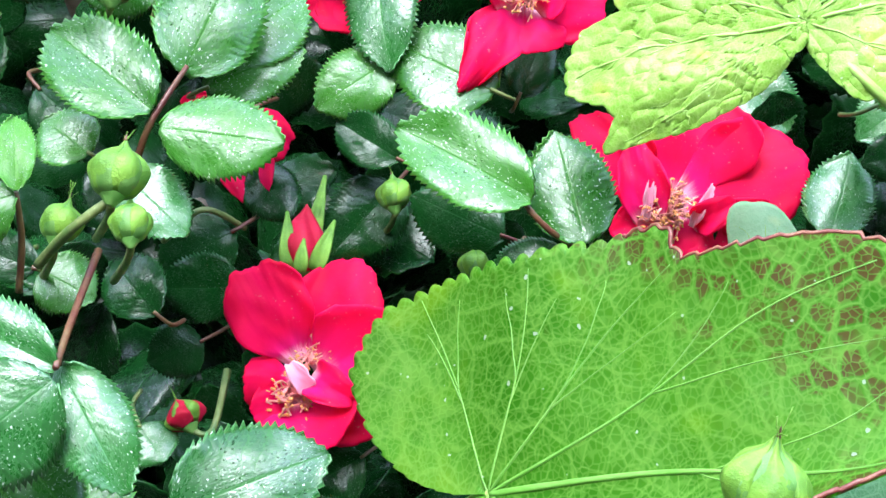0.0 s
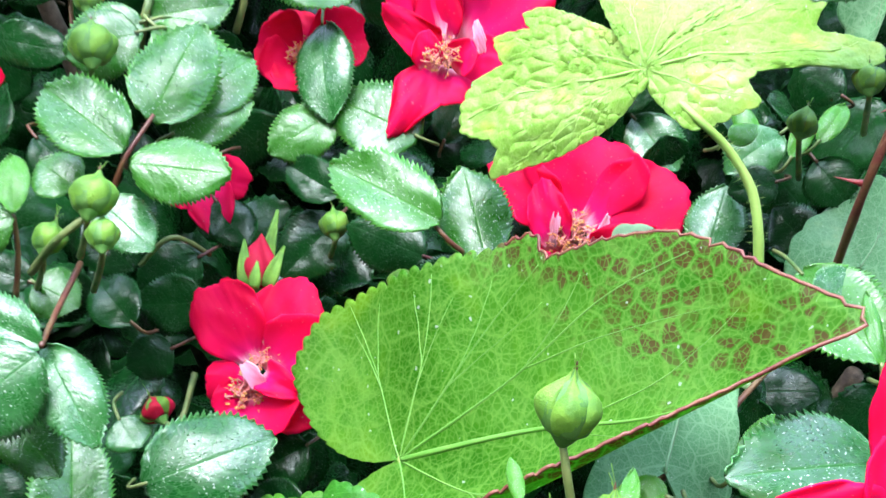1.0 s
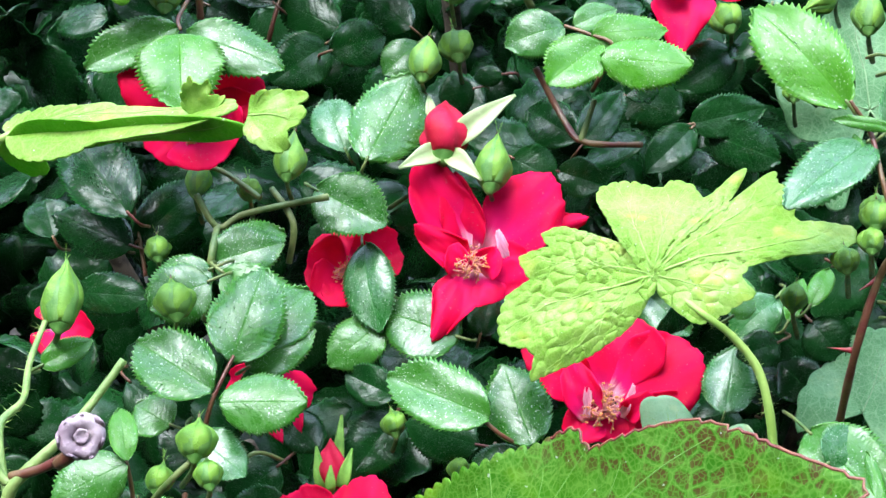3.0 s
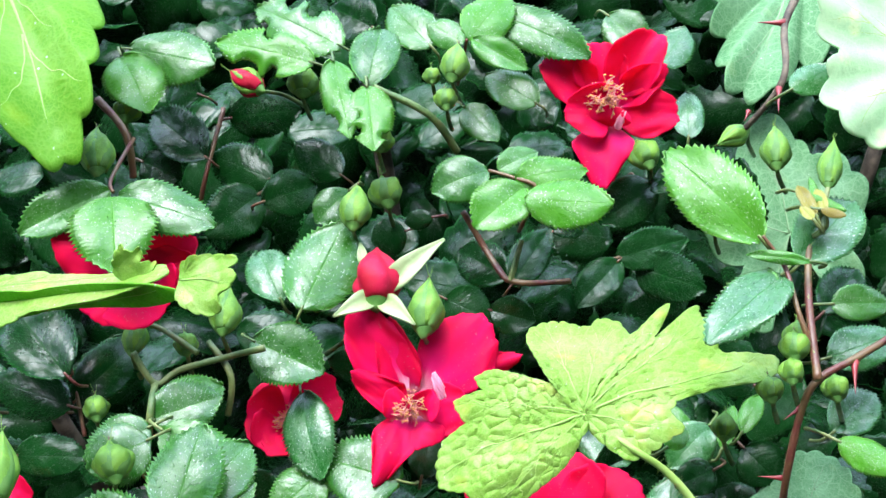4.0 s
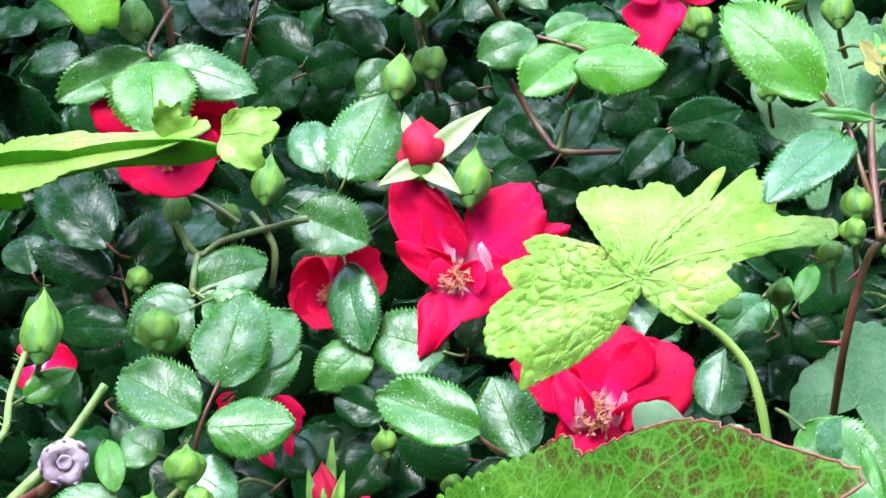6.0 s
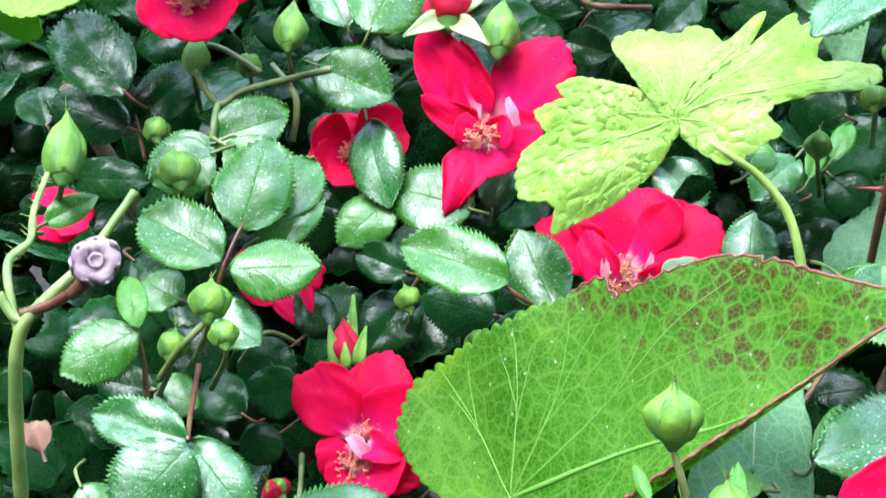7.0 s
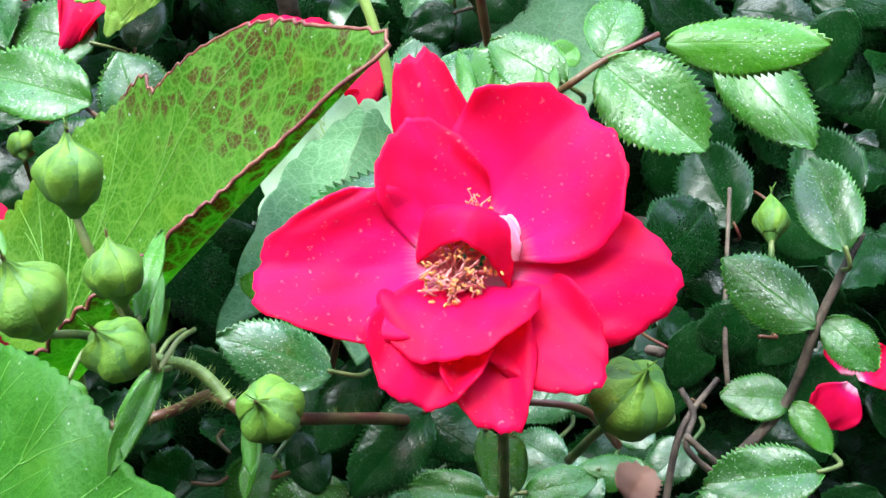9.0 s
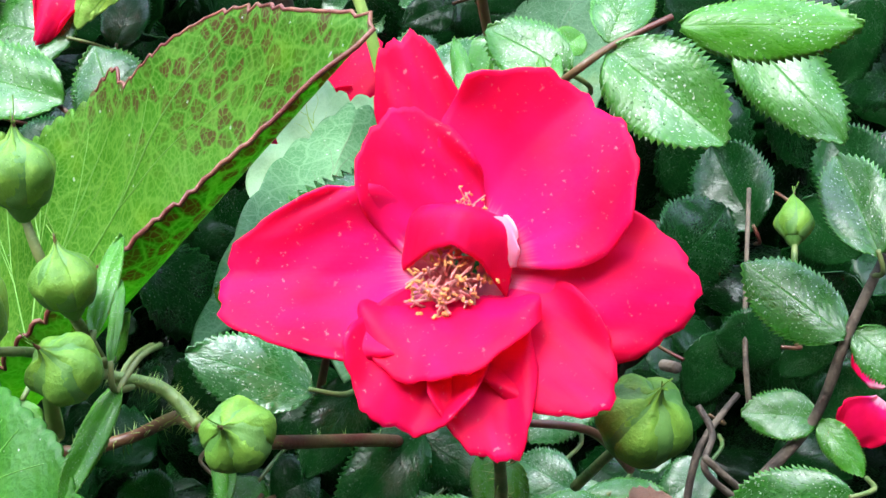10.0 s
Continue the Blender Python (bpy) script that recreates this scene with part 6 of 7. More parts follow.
leaflet(leaf, (-0.0463, 0.1513, 0.6496), (-0.0597, 0.1398, 0.6399), 0.0195, (0.17, -0.75, 0.64), "pale")
leaflet(leaf, (-0.0479, 0.1584, 0.6472), (-0.0343, 0.1451, 0.6358), 0.0128, (0.06, -0.61, 0.79), "pale")
leaflet(leaf, (-0.0567, 0.1590, 0.6307), (-0.0435, 0.1505, 0.6235), 0.0120, (0.05, -0.60, 0.80), "mid")
stalk(leaf, [(-0.0470, 0.1547, 0.6491), (-0.0486, 0.1654, 0.6488), (-0.0514, 0.1902, 0.6486)], 0.0005, 0.0007)
single((-0.0722, 0.1273, 0.6377), (-0.0536, 0.1244, 0.6353), 0.0189, (-0.00, -0.65, 0.76), "young")
single((-0.0459, 0.1610, 0.5985), (-0.0514, 0.1797, 0.6143), 0.0172, (0.16, -0.61, 0.78), "mid")
single((-0.0477, 0.1668, 0.5950), (-0.0194, 0.1628, 0.5915), 0.0160, (0.00, -0.64, 0.76), "mid")
single((-0.0739, 0.1813, 0.5988), (-0.0613, 0.1744, 0.5928), 0.0119, (-0.02, -0.67, 0.74), "dark")
single((-0.0572, 0.1561, 0.5859), (-0.0724, 0.1617, 0.5906), 0.0128, (0.04, -0.58, 0.81), "mid")
single((-0.0069, 0.1143, 0.6098), (-0.0384, 0.1195, 0.6142), 0.0164, (0.01, -0.62, 0.78), "young")
single((-0.0813, 0.1751, 0.5934), (-0.0712, 0.1715, 0.5904), 0.0144, (-0.04, -0.70, 0.71), "dark")
single((-0.0787, 0.1745, 0.6269), (-0.0696, 0.1657, 0.6194), 0.0136, (0.11, -0.57, 0.81), "mid")
single((-0.0472, 0.2106, 0.6236), (-0.0582, 0.2185, 0.6303), 0.0130, (-0.08, -0.71, 0.70), "dark")
single((-0.0335, 0.2250, 0.6231), (-0.0500, 0.2232, 0.6215), 0.0143, (0.06, -0.89, 0.44), "dark")
single((-0.0397, 0.2184, 0.6132), (-0.0498, 0.2138, 0.6093), 0.0119, (0.20, -0.85, 0.48), "dark")
single((-0.0044, 0.2085, 0.5963), (-0.0147, 0.2029, 0.5916), 0.0133, (0.18, -0.80, 0.57), "dark")
single((-0.0490, 0.2040, 0.6010), (-0.0428, 0.1990, 0.5968), 0.0115, (0.05, -0.61, 0.79), "pale")
single((-0.0029, 0.1966, 0.5862), (-0.0160, 0.1982, 0.5876), 0.0116, (-0.04, -0.81, 0.58), "dark")

# leaves beside the large rose
single((0.1071, 0.1465, 0.6485), (0.0778, 0.1330, 0.6520), 0.0200, (-0.12, -0.62, 0.77), "pale", label="wet blue-green rose leaf behind the large rose")
single((0.0808, 0.1302, 0.6275), (0.0635, 0.1291, 0.6367), 0.0117, (0.37, -0.71, 0.60), "pale")
leaf = rose_leaf((0.1304, 0.1534, 0.6683), "young")
leaflet(leaf, (0.1300, 0.1532, 0.6681), (0.1442, 0.1391, 0.6562), 0.0157, (-0.16, -0.73, 0.67), "mid")
leaflet(leaf, (0.1405, 0.1516, 0.6710), (0.1666, 0.1488, 0.6687), 0.0106, (-0.03, -0.82, 0.58), "young")
leaflet(leaf, (0.1298, 0.1547, 0.6694), (0.1360, 0.1640, 0.6773), 0.0097, (0.05, -0.67, 0.74), "mid")
stalk(leaf, [(0.1400, 0.1569, 0.6712), (0.1305, 0.1538, 0.6686), (0.1245, 0.1508, 0.6661), (0.1195, 0.1630, 0.6595)], 0.0005, 0.0007)
single((0.1237, 0.1607, 0.6635), (0.1113, 0.1691, 0.6706), 0.0108, (-0.13, -0.74, 0.66), "mid")
single((0.1539, 0.1773, 0.6631), (0.1665, 0.1596, 0.6481), 0.0138, (-0.20, -0.71, 0.67), "mid")
single((0.1731, 0.1631, 0.6257), (0.1699, 0.1787, 0.6389), 0.0122, (-0.19, -0.66, 0.73), "mid")
leaf = rose_leaf((0.1683, 0.1648, 0.6102), "mid")
leaflet(leaf, (0.1678, 0.1647, 0.6101), (0.1530, 0.1772, 0.6207), 0.0132, (-0.12, -0.72, 0.68), "mid")
leaflet(leaf, (0.1697, 0.1655, 0.6108), (0.1773, 0.1572, 0.6038), 0.0094, (-0.15, -0.71, 0.68), "mid")
leaflet(leaf, (0.1630, 0.1656, 0.5939), (0.1498, 0.1674, 0.5954), 0.0098, (-0.01, -0.69, 0.72), "mid")
leaflet(leaf, (0.1634, 0.1652, 0.5935), (0.1689, 0.1569, 0.5865), 0.0063, (-0.13, -0.69, 0.71), "young")
stalk(leaf, [(0.1691, 0.1660, 0.6112), (0.1630, 0.1656, 0.5939)], 0.0005, 0.0007)
single((0.1635, 0.1430, 0.5917), (0.1422, 0.1428, 0.5915), 0.0119, (0.00, -0.65, 0.76), "mid")
single((0.1198, 0.1572, 0.5867), (0.1345, 0.1567, 0.5864), 0.0077, (-0.00, -0.66, 0.75), "mid")
single((0.1183, 0.1581, 0.5875), (0.1084, 0.1639, 0.5925), 0.0096, (-0.01, -0.66, 0.75), "pale")
single((0.0927, 0.1572, 0.6037), (0.0780, 0.1454, 0.5938), 0.0132, (0.18, -0.76, 0.63), "dark")
single((0.0829, 0.1661, 0.6113), (0.0722, 0.1522, 0.5995), 0.0115, (0.23, -0.73, 0.65), "dark")
single((0.1031, 0.1434, 0.5920), (0.0884, 0.1460, 0.5942), 0.0083, (0.00, -0.65, 0.76), "mid")
single((0.0891, 0.1694, 0.5971), (0.1021, 0.1610, 0.5900), 0.0114, (-0.10, -0.73, 0.68), "dark")
single((0.1097, 0.1493, 0.5885), (0.1236, 0.1506, 0.5897), 0.0079, (0.00, -0.65, 0.76), "mid")
single((0.1361, 0.1626, 0.5914), (0.1288, 0.1615, 0.5904), 0.0063, (0.00, -0.66, 0.75), "pale")
# background leaves whose deep shade comes from the "dark" colour
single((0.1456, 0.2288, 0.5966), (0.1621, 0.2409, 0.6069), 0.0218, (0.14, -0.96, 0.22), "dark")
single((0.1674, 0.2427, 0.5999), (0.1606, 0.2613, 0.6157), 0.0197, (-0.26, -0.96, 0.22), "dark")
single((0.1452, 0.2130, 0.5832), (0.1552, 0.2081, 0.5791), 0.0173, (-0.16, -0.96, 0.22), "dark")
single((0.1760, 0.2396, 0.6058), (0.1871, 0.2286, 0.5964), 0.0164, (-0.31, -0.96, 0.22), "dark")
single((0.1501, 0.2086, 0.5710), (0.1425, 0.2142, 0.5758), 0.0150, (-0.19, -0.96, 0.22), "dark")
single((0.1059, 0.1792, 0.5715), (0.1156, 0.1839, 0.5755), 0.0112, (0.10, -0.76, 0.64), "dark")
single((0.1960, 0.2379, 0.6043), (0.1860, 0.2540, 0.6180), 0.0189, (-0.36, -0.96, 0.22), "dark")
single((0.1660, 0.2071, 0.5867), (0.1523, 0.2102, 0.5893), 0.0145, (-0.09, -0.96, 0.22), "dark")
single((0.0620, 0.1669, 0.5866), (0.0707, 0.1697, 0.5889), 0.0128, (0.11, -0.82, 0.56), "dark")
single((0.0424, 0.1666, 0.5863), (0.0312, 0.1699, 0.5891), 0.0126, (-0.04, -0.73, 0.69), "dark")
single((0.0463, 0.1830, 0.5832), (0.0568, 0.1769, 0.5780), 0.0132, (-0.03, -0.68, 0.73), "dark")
single((0.1236, 0.1807, 0.5982), (0.1105, 0.1721, 0.5909), 0.0144, (-0.06, -0.59, 0.81), "pale")
single((0.1168, 0.1682, 0.5876), (0.1017, 0.1610, 0.5815), 0.0152, (-0.04, -0.59, 0.81), "pale")
single((0.0916, 0.1734, 0.5793), (0.0802, 0.1673, 0.5741), 0.0121, (-0.04, -0.61, 0.80), "mid")
single((0.1064, 0.1935, 0.5921), (0.0955, 0.1871, 0.5867), 0.0124, (-0.03, -0.61, 0.79), "mid")
single((0.0888, 0.1705, 0.5896), (0.0744, 0.1638, 0.5839), 0.0144, (0.02, -0.68, 0.74), "pale")
single((0.0741, 0.1657, 0.5813), (0.0569, 0.1617, 0.5779), 0.0148, (0.01, -0.68, 0.74), "mid")
single((0.0935, 0.1569, 0.5781), (0.0790, 0.1591, 0.5800), 0.0126, (-0.00, -0.66, 0.75), "pale")
single((0.0572, 0.1787, 0.5838), (0.0478, 0.1699, 0.5764), 0.0127, (0.07, -0.69, 0.72), "mid")
single((0.1028, 0.1535, 0.5879), (0.0868, 0.1480, 0.5833), 0.0135, (0.01, -0.66, 0.75), "pale")
single((0.1247, 0.1576, 0.5871), (0.1064, 0.1510, 0.5815), 0.0154, (-0.00, -0.64, 0.77), "pale")
single((0.1297, 0.1437, 0.5796), (0.1150, 0.1454, 0.5810), 0.0131, (-0.00, -0.66, 0.75), "mid")
single((0.1598, 0.1541, 0.5842), (0.1414, 0.1475, 0.5786), 0.0152, (-0.02, -0.61, 0.79), "mid")
single((0.1050, 0.1525, 0.5743), (0.0929, 0.1517, 0.5737), 0.0135, (-0.00, -0.65, 0.76), "mid")
single((0.1451, 0.1776, 0.5786), (0.1351, 0.1720, 0.5739), 0.0101, (-0.03, -0.62, 0.79), "pale")
single((0.1020, 0.1894, 0.6564), (0.1109, 0.1962, 0.6622), 0.0108, (0.13, -0.74, 0.66), "pale")
single((0.1234, 0.1773, 0.6631), (0.1276, 0.1796, 0.6651), 0.0061, (0.10, -0.75, 0.66), "young")

# young sprigs and narrow bracts
single((0.1216, 0.2272, 0.7436), (0.1299, 0.2230, 0.7400), 0.0030, (-0.16, -0.80, 0.57), "young", label="narrow fresh green young rose leaf")
single((0.1197, 0.2159, 0.7297), (0.1044, 0.2188, 0.7322), 0.0033, (-0.05, -0.80, 0.60), "young", label="narrow fresh green young rose leaf")
single((0.1246, 0.2267, 0.7406), (0.1239, 0.2341, 0.7468), 0.0022, (-0.22, -0.64, 0.73), "young", label="narrow fresh green young rose leaf")
single((0.1109, 0.2139, 0.7238), (0.1096, 0.2190, 0.7282), 0.0027, (-0.21, -0.66, 0.72), "young", label="narrow fresh green young rose leaf")
single((0.0580, 0.1141, 0.6392), (0.0509, 0.1020, 0.6289), 0.0042, (0.21, -0.70, 0.68), "young", label="narrow fresh green young rose leaf")
single((0.0650, 0.1320, 0.6163), (0.0653, 0.1258, 0.6110), 0.0021, (0.16, -0.63, 0.76), "young", label="narrow fresh green young rose leaf")
single((0.0577, 0.1135, 0.6430), (0.0585, 0.1235, 0.6514), 0.0020, (0.22, -0.64, 0.73), "young", label="narrow fresh green young rose leaf")
single((0.0402, 0.1233, 0.6343), (0.0390, 0.1195, 0.6311), 0.0072, (0.27, -0.67, 0.69), "young", label="narrow fresh green young rose leaf")
single((0.1080, 0.1624, 0.6590), (0.1057, 0.1739, 0.6687), 0.0035, (-0.01, -0.65, 0.76), "young", label="narrow fresh green young rose leaf")
single((0.1104, 0.1622, 0.6588), (0.1125, 0.1705, 0.6659), 0.0024, (0.05, -0.65, 0.76), "young", label="narrow fresh green young rose leaf")
single((0.1192, 0.1562, 0.6622), (0.1196, 0.1615, 0.6667), 0.0019, (-0.01, -0.65, 0.76), "young", label="narrow fresh green young rose leaf")
single((0.1215, 0.1560, 0.6620), (0.1223, 0.1617, 0.6668), 0.0019, (-0.01, -0.65, 0.76), "young", label="narrow fresh green young rose leaf")
single((0.1051, 0.1180, 0.6214), (0.1059, 0.1099, 0.6145), 0.0043, (0.03, -0.64, 0.76), "young", label="narrow fresh green young rose leaf")
single((0.1094, 0.1171, 0.6206), (0.1094, 0.1102, 0.6148), 0.0039, (0.02, -0.65, 0.76), "young", label="narrow fresh green young rose leaf")
single((0.0677, 0.1254, 0.6191), (0.0655, 0.1178, 0.6127), 0.0032, (-0.09, -0.63, 0.77), "young", label="narrow fresh green young rose leaf")
single((0.0419, 0.1057, 0.6618), (0.0399, 0.1106, 0.6659), 0.0025, (-0.06, -0.66, 0.75), "young", label="narrow fresh green young rose leaf")
single((0.0575, 0.1106, 0.6490), (0.0600, 0.1222, 0.6588), 0.0039, (-0.07, -0.64, 0.77), "young", label="narrow fresh green young rose leaf")
single((-0.0745, 0.1719, 0.6925), (-0.0642, 0.1766, 0.6965), 0.0065, (0.13, -0.79, 0.60), "young", label="narrow fresh green young rose leaf")
single((0.0876, 0.2386, 0.6727), (0.0939, 0.2424, 0.6760), 0.0060, (0.02, -0.66, 0.75), "young", label="narrow fresh green young rose leaf")
single((0.1053, 0.2504, 0.6657), (0.1109, 0.2606, 0.6744), 0.0054, (-0.08, -0.62, 0.78), "young", label="narrow fresh green young rose leaf")
single((0.0985, 0.2603, 0.6657), (0.0927, 0.2687, 0.6728), 0.0057, (-0.18, -0.70, 0.69), "young", label="narrow fresh green young rose leaf")
single((0.1103, 0.2475, 0.6717), (0.1174, 0.2565, 0.6794), 0.0062, (-0.06, -0.62, 0.78), "young", label="narrow fresh green young rose leaf")
single((0.0854, 0.1613, 0.6326), (0.0930, 0.1715, 0.6412), 0.0053, (-0.10, -0.60, 0.80), "young", label="narrow fresh green young rose leaf")
single((0.0704, 0.1460, 0.6366), (0.0641, 0.1479, 0.6382), 0.0053, (-0.01, -0.67, 0.75), "young", label="narrow fresh green young rose leaf")

# buds and hips
rose_bud((-0.0216, 0.2282, 0.6258), (-0.0225, 0.2402, 0.6359), 0.0041, "red", stem=[(-0.0215, 0.2282, 0.6215), (-0.0214, 0.2325, 0.6082)], spread=[((-0.0241, 0.2273, 0.6275), (-0.0261, 0.2356, 0.6363), 0.0030, (0.11, -0.71, 0.70)), ((-0.0187, 0.2273, 0.6276), (-0.0160, 0.2351, 0.6358), 0.0030, (0.11, -0.74, 0.66)), ((-0.0209, 0.2349, 0.6272), (-0.0198, 0.2457, 0.6406), 0.0028, (0.11, -0.78, 0.62)), ((-0.0213, 0.2244, 0.6285), (-0.0214, 0.2289, 0.6340), 0.0024, (0.11, -0.77, 0.63))])
rose_bud((0.0100, 0.2749, 0.7077), (0.0109, 0.2897, 0.7202), 0.0066, "red", label="fat red rosebud with pale spread sepals", stem=[(0.0079, 0.2810, 0.7002), (-0.0086, 0.3011, 0.6833)], spread=[((0.0131, 0.2781, 0.7113), (0.0311, 0.2859, 0.7229), 0.0064, (0.05, -0.86, 0.50)), ((0.0088, 0.2754, 0.7090), (-0.0022, 0.2685, 0.7066), 0.0057, (0.33, -0.74, 0.59)), ((0.0121, 0.2744, 0.7082), (0.0208, 0.2652, 0.7037), 0.0056, (-0.28, -0.62, 0.73)), ((0.0063, 0.2891, 0.7155), (0.0053, 0.2954, 0.7209), 0.0027, (0.01, -0.65, 0.76))])
rose_bud((0.0038, 0.2924, 0.7267), (0.0056, 0.3043, 0.7368), 0.0047, "green", stem=[(0.0037, 0.3003, 0.7207), (0.0037, 0.3229, 0.7102)])
rose_bud((0.0235, 0.2667, 0.7008), (0.0256, 0.2806, 0.7125), 0.0052, "green", stem=[(0.0239, 0.2741, 0.6943), (0.0251, 0.2950, 0.6824)])
rose_bud((0.0368, 0.3184, 0.7657), (0.0395, 0.3292, 0.7749), 0.0044, "green", stem=[(0.0375, 0.3272, 0.7605), (0.0398, 0.3523, 0.7522)])
rose_bud((-0.0683, 0.2848, 0.7500), (-0.0702, 0.2975, 0.7608), 0.0049, "green", stem=[(-0.0703, 0.2933, 0.7445), (-0.0755, 0.3174, 0.7352)])
rose_bud((-0.0118, 0.3335, 0.7616), (-0.0109, 0.3428, 0.7695), 0.0051, "green", stem=[(-0.0121, 0.3421, 0.7562), (-0.0130, 0.3670, 0.7476)])
rose_bud((0.1212, 0.2541, 0.7452), (0.1233, 0.2648, 0.7542), 0.0039, "green", stem=[(0.1242, 0.2627, 0.7397), (0.1325, 0.2862, 0.7300)])
rose_bud((0.1293, 0.3210, 0.7425), (0.1193, 0.3169, 0.7391), 0.0036, "green", stem=[(0.1322, 0.3291, 0.7367), (0.1402, 0.3528, 0.7271)])
rose_bud((-0.0603, 0.2661, 0.7002), (-0.0597, 0.2764, 0.7090), 0.0035, "green", stem=[(-0.0619, 0.2734, 0.6938), (-0.0661, 0.2943, 0.6818)])
rose_bud((-0.0326, 0.2591, 0.7071), (-0.0313, 0.2710, 0.7171), 0.0043, "green", stem=[(-0.0337, 0.2667, 0.7007), (-0.0362, 0.2879, 0.6890)])
rose_bud((0.1004, 0.2268, 0.6797), (0.1023, 0.2329, 0.6849), 0.0032, "green", stem=[(0.1027, 0.2337, 0.6728), (0.1088, 0.2530, 0.6595)])
rose_bud((-0.0669, 0.3205, 0.7591), (-0.0667, 0.3267, 0.7644), 0.0043, "green", stem=[(-0.0687, 0.3291, 0.7537), (-0.0732, 0.3539, 0.7450)])
rose_bud((0.0140, 0.3137, 0.7279), (0.0128, 0.3192, 0.7326), 0.0050, "hip", stem=[(0.0141, 0.3215, 0.7218), (0.0140, 0.3453, 0.7123)])
rose_bud((0.0982, 0.3203, 0.7335), (0.0970, 0.3239, 0.7366), 0.0047, "hip", stem=[(0.1001, 0.3283, 0.7275), (0.1053, 0.3524, 0.7183)])
rose_bud((0.1159, 0.3073, 0.7140), (0.1163, 0.3115, 0.7175), 0.0028, "hip", stem=[(0.1182, 0.3149, 0.7077), (0.1244, 0.3378, 0.6974)])
rose_bud((0.0344, 0.3178, 0.7568), (0.0343, 0.3217, 0.7601), 0.0035, "hip", stem=[(0.0349, 0.3263, 0.7513), (0.0361, 0.3519, 0.7433)])
rose_bud((0.0305, 0.3261, 0.7638), (0.0303, 0.3308, 0.7678), 0.0027, "hip", stem=[(0.0310, 0.3349, 0.7585), (0.0319, 0.3609, 0.7510)])
rose_bud((0.1120, 0.2030, 0.7103), (0.1130, 0.2077, 0.7143), 0.0033, "hip", stem=[(0.1147, 0.2106, 0.7041), (0.1218, 0.2320, 0.6925)])
rose_bud((0.1100, 0.1983, 0.7063), (0.1107, 0.2019, 0.7094), 0.0028, "hip", stem=[(0.1127, 0.2058, 0.7000), (0.1196, 0.2268, 0.6881)])
rose_bud((-0.0453, 0.2686, 0.6981), (-0.0463, 0.2730, 0.7018), 0.0033, "hip", stem=[(-0.0467, 0.2759, 0.6916), (-0.0508, 0.2976, 0.6803)])
rose_bud((-0.0716, 0.2608, 0.6830), (-0.0723, 0.2638, 0.6856), 0.0035, "hip", stem=[(-0.0736, 0.2678, 0.6762), (-0.0793, 0.2885, 0.6641)])
rose_bud((0.1258, 0.2142, 0.6944), (0.1263, 0.2180, 0.6976), 0.0031, "hip", stem=[(0.1288, 0.2214, 0.6878), (0.1364, 0.2420, 0.6756)])
rose_bud((0.1098, 0.2148, 0.6949), (0.1099, 0.2178, 0.6975), 0.0031, "hip", stem=[(0.1123, 0.2220, 0.6883), (0.1188, 0.2427, 0.6762)])
rose_bud((0.0123, 0.3145, 0.7455), (0.0133, 0.3187, 0.7491), 0.0039, "hip", stem=[(0.0123, 0.3228, 0.7398), (0.0120, 0.3476, 0.7312)])
single((0.1221, 0.2217, 0.7397), (0.1193, 0.2289, 0.7458), 0.0036, (-0.24, -0.68, 0.69), "bronze")
single((0.1232, 0.2221, 0.7410), (0.1291, 0.2204, 0.7395), 0.0027, (-0.09, -0.81, 0.57), "bronze")
single((0.1249, 0.2231, 0.7400), (0.1241, 0.2290, 0.7450), 0.0030, (-0.23, -0.65, 0.73), "bronze")
single((0.1211, 0.2208, 0.7390), (0.1187, 0.2240, 0.7417), 0.0026, (-0.24, -0.73, 0.64), "bronze")
# bud shape standing in for a folded young leaf
rose_bud((0.1285, 0.2330, 0.7443), (0.1331, 0.2439, 0.7535), 0.0029, "green", stem=[(0.1269, 0.2297, 0.7415), (0.1241, 0.2235, 0.7345)])
rose_bud((-0.0244, 0.3270, 0.7646), (-0.0347, 0.3340, 0.7705), 0.0040, "pink", stem=[(-0.0192, 0.3421, 0.7604), (-0.0143, 0.3632, 0.7529)])
rose_bud((-0.0684, 0.1692, 0.7029), (-0.0691, 0.1816, 0.7134), 0.0041, "green", stem=[(-0.0715, 0.1745, 0.6972), (-0.0832, 0.1964, 0.6836)])
rose_bud((-0.0441, 0.1754, 0.6675), (-0.0440, 0.1822, 0.6733), 0.0042, "hip", stem=[(-0.0462, 0.1799, 0.6611), (-0.0547, 0.1994, 0.6454)])
rose_bud((-0.0402, 0.1714, 0.6624), (-0.0414, 0.1754, 0.6657), 0.0030, "hip", stem=[(-0.0422, 0.1758, 0.6559), (-0.0504, 0.1949, 0.6399)])
rose_bud((-0.0548, 0.1793, 0.6563), (-0.0543, 0.1834, 0.6598), 0.0032, "hip", stem=[(-0.0571, 0.1835, 0.6498), (-0.0663, 0.2024, 0.6335)])
rose_bud((-0.0562, 0.2171, 0.6841), (-0.0576, 0.2216, 0.6880), 0.0047, "hip", stem=[(-0.0585, 0.2218, 0.6780), (-0.0679, 0.2432, 0.6639)])
rose_bud((-0.0040, 0.2381, 0.6384), (-0.0052, 0.2421, 0.6418), 0.0034, "hip", stem=[(-0.0051, 0.2419, 0.6315), (-0.0102, 0.2609, 0.6153)])
rose_bud((0.0142, 0.2281, 0.6299), (0.0133, 0.2317, 0.6330), 0.0030, "hip", stem=[(0.0134, 0.2318, 0.6229), (0.0097, 0.2502, 0.6062)])
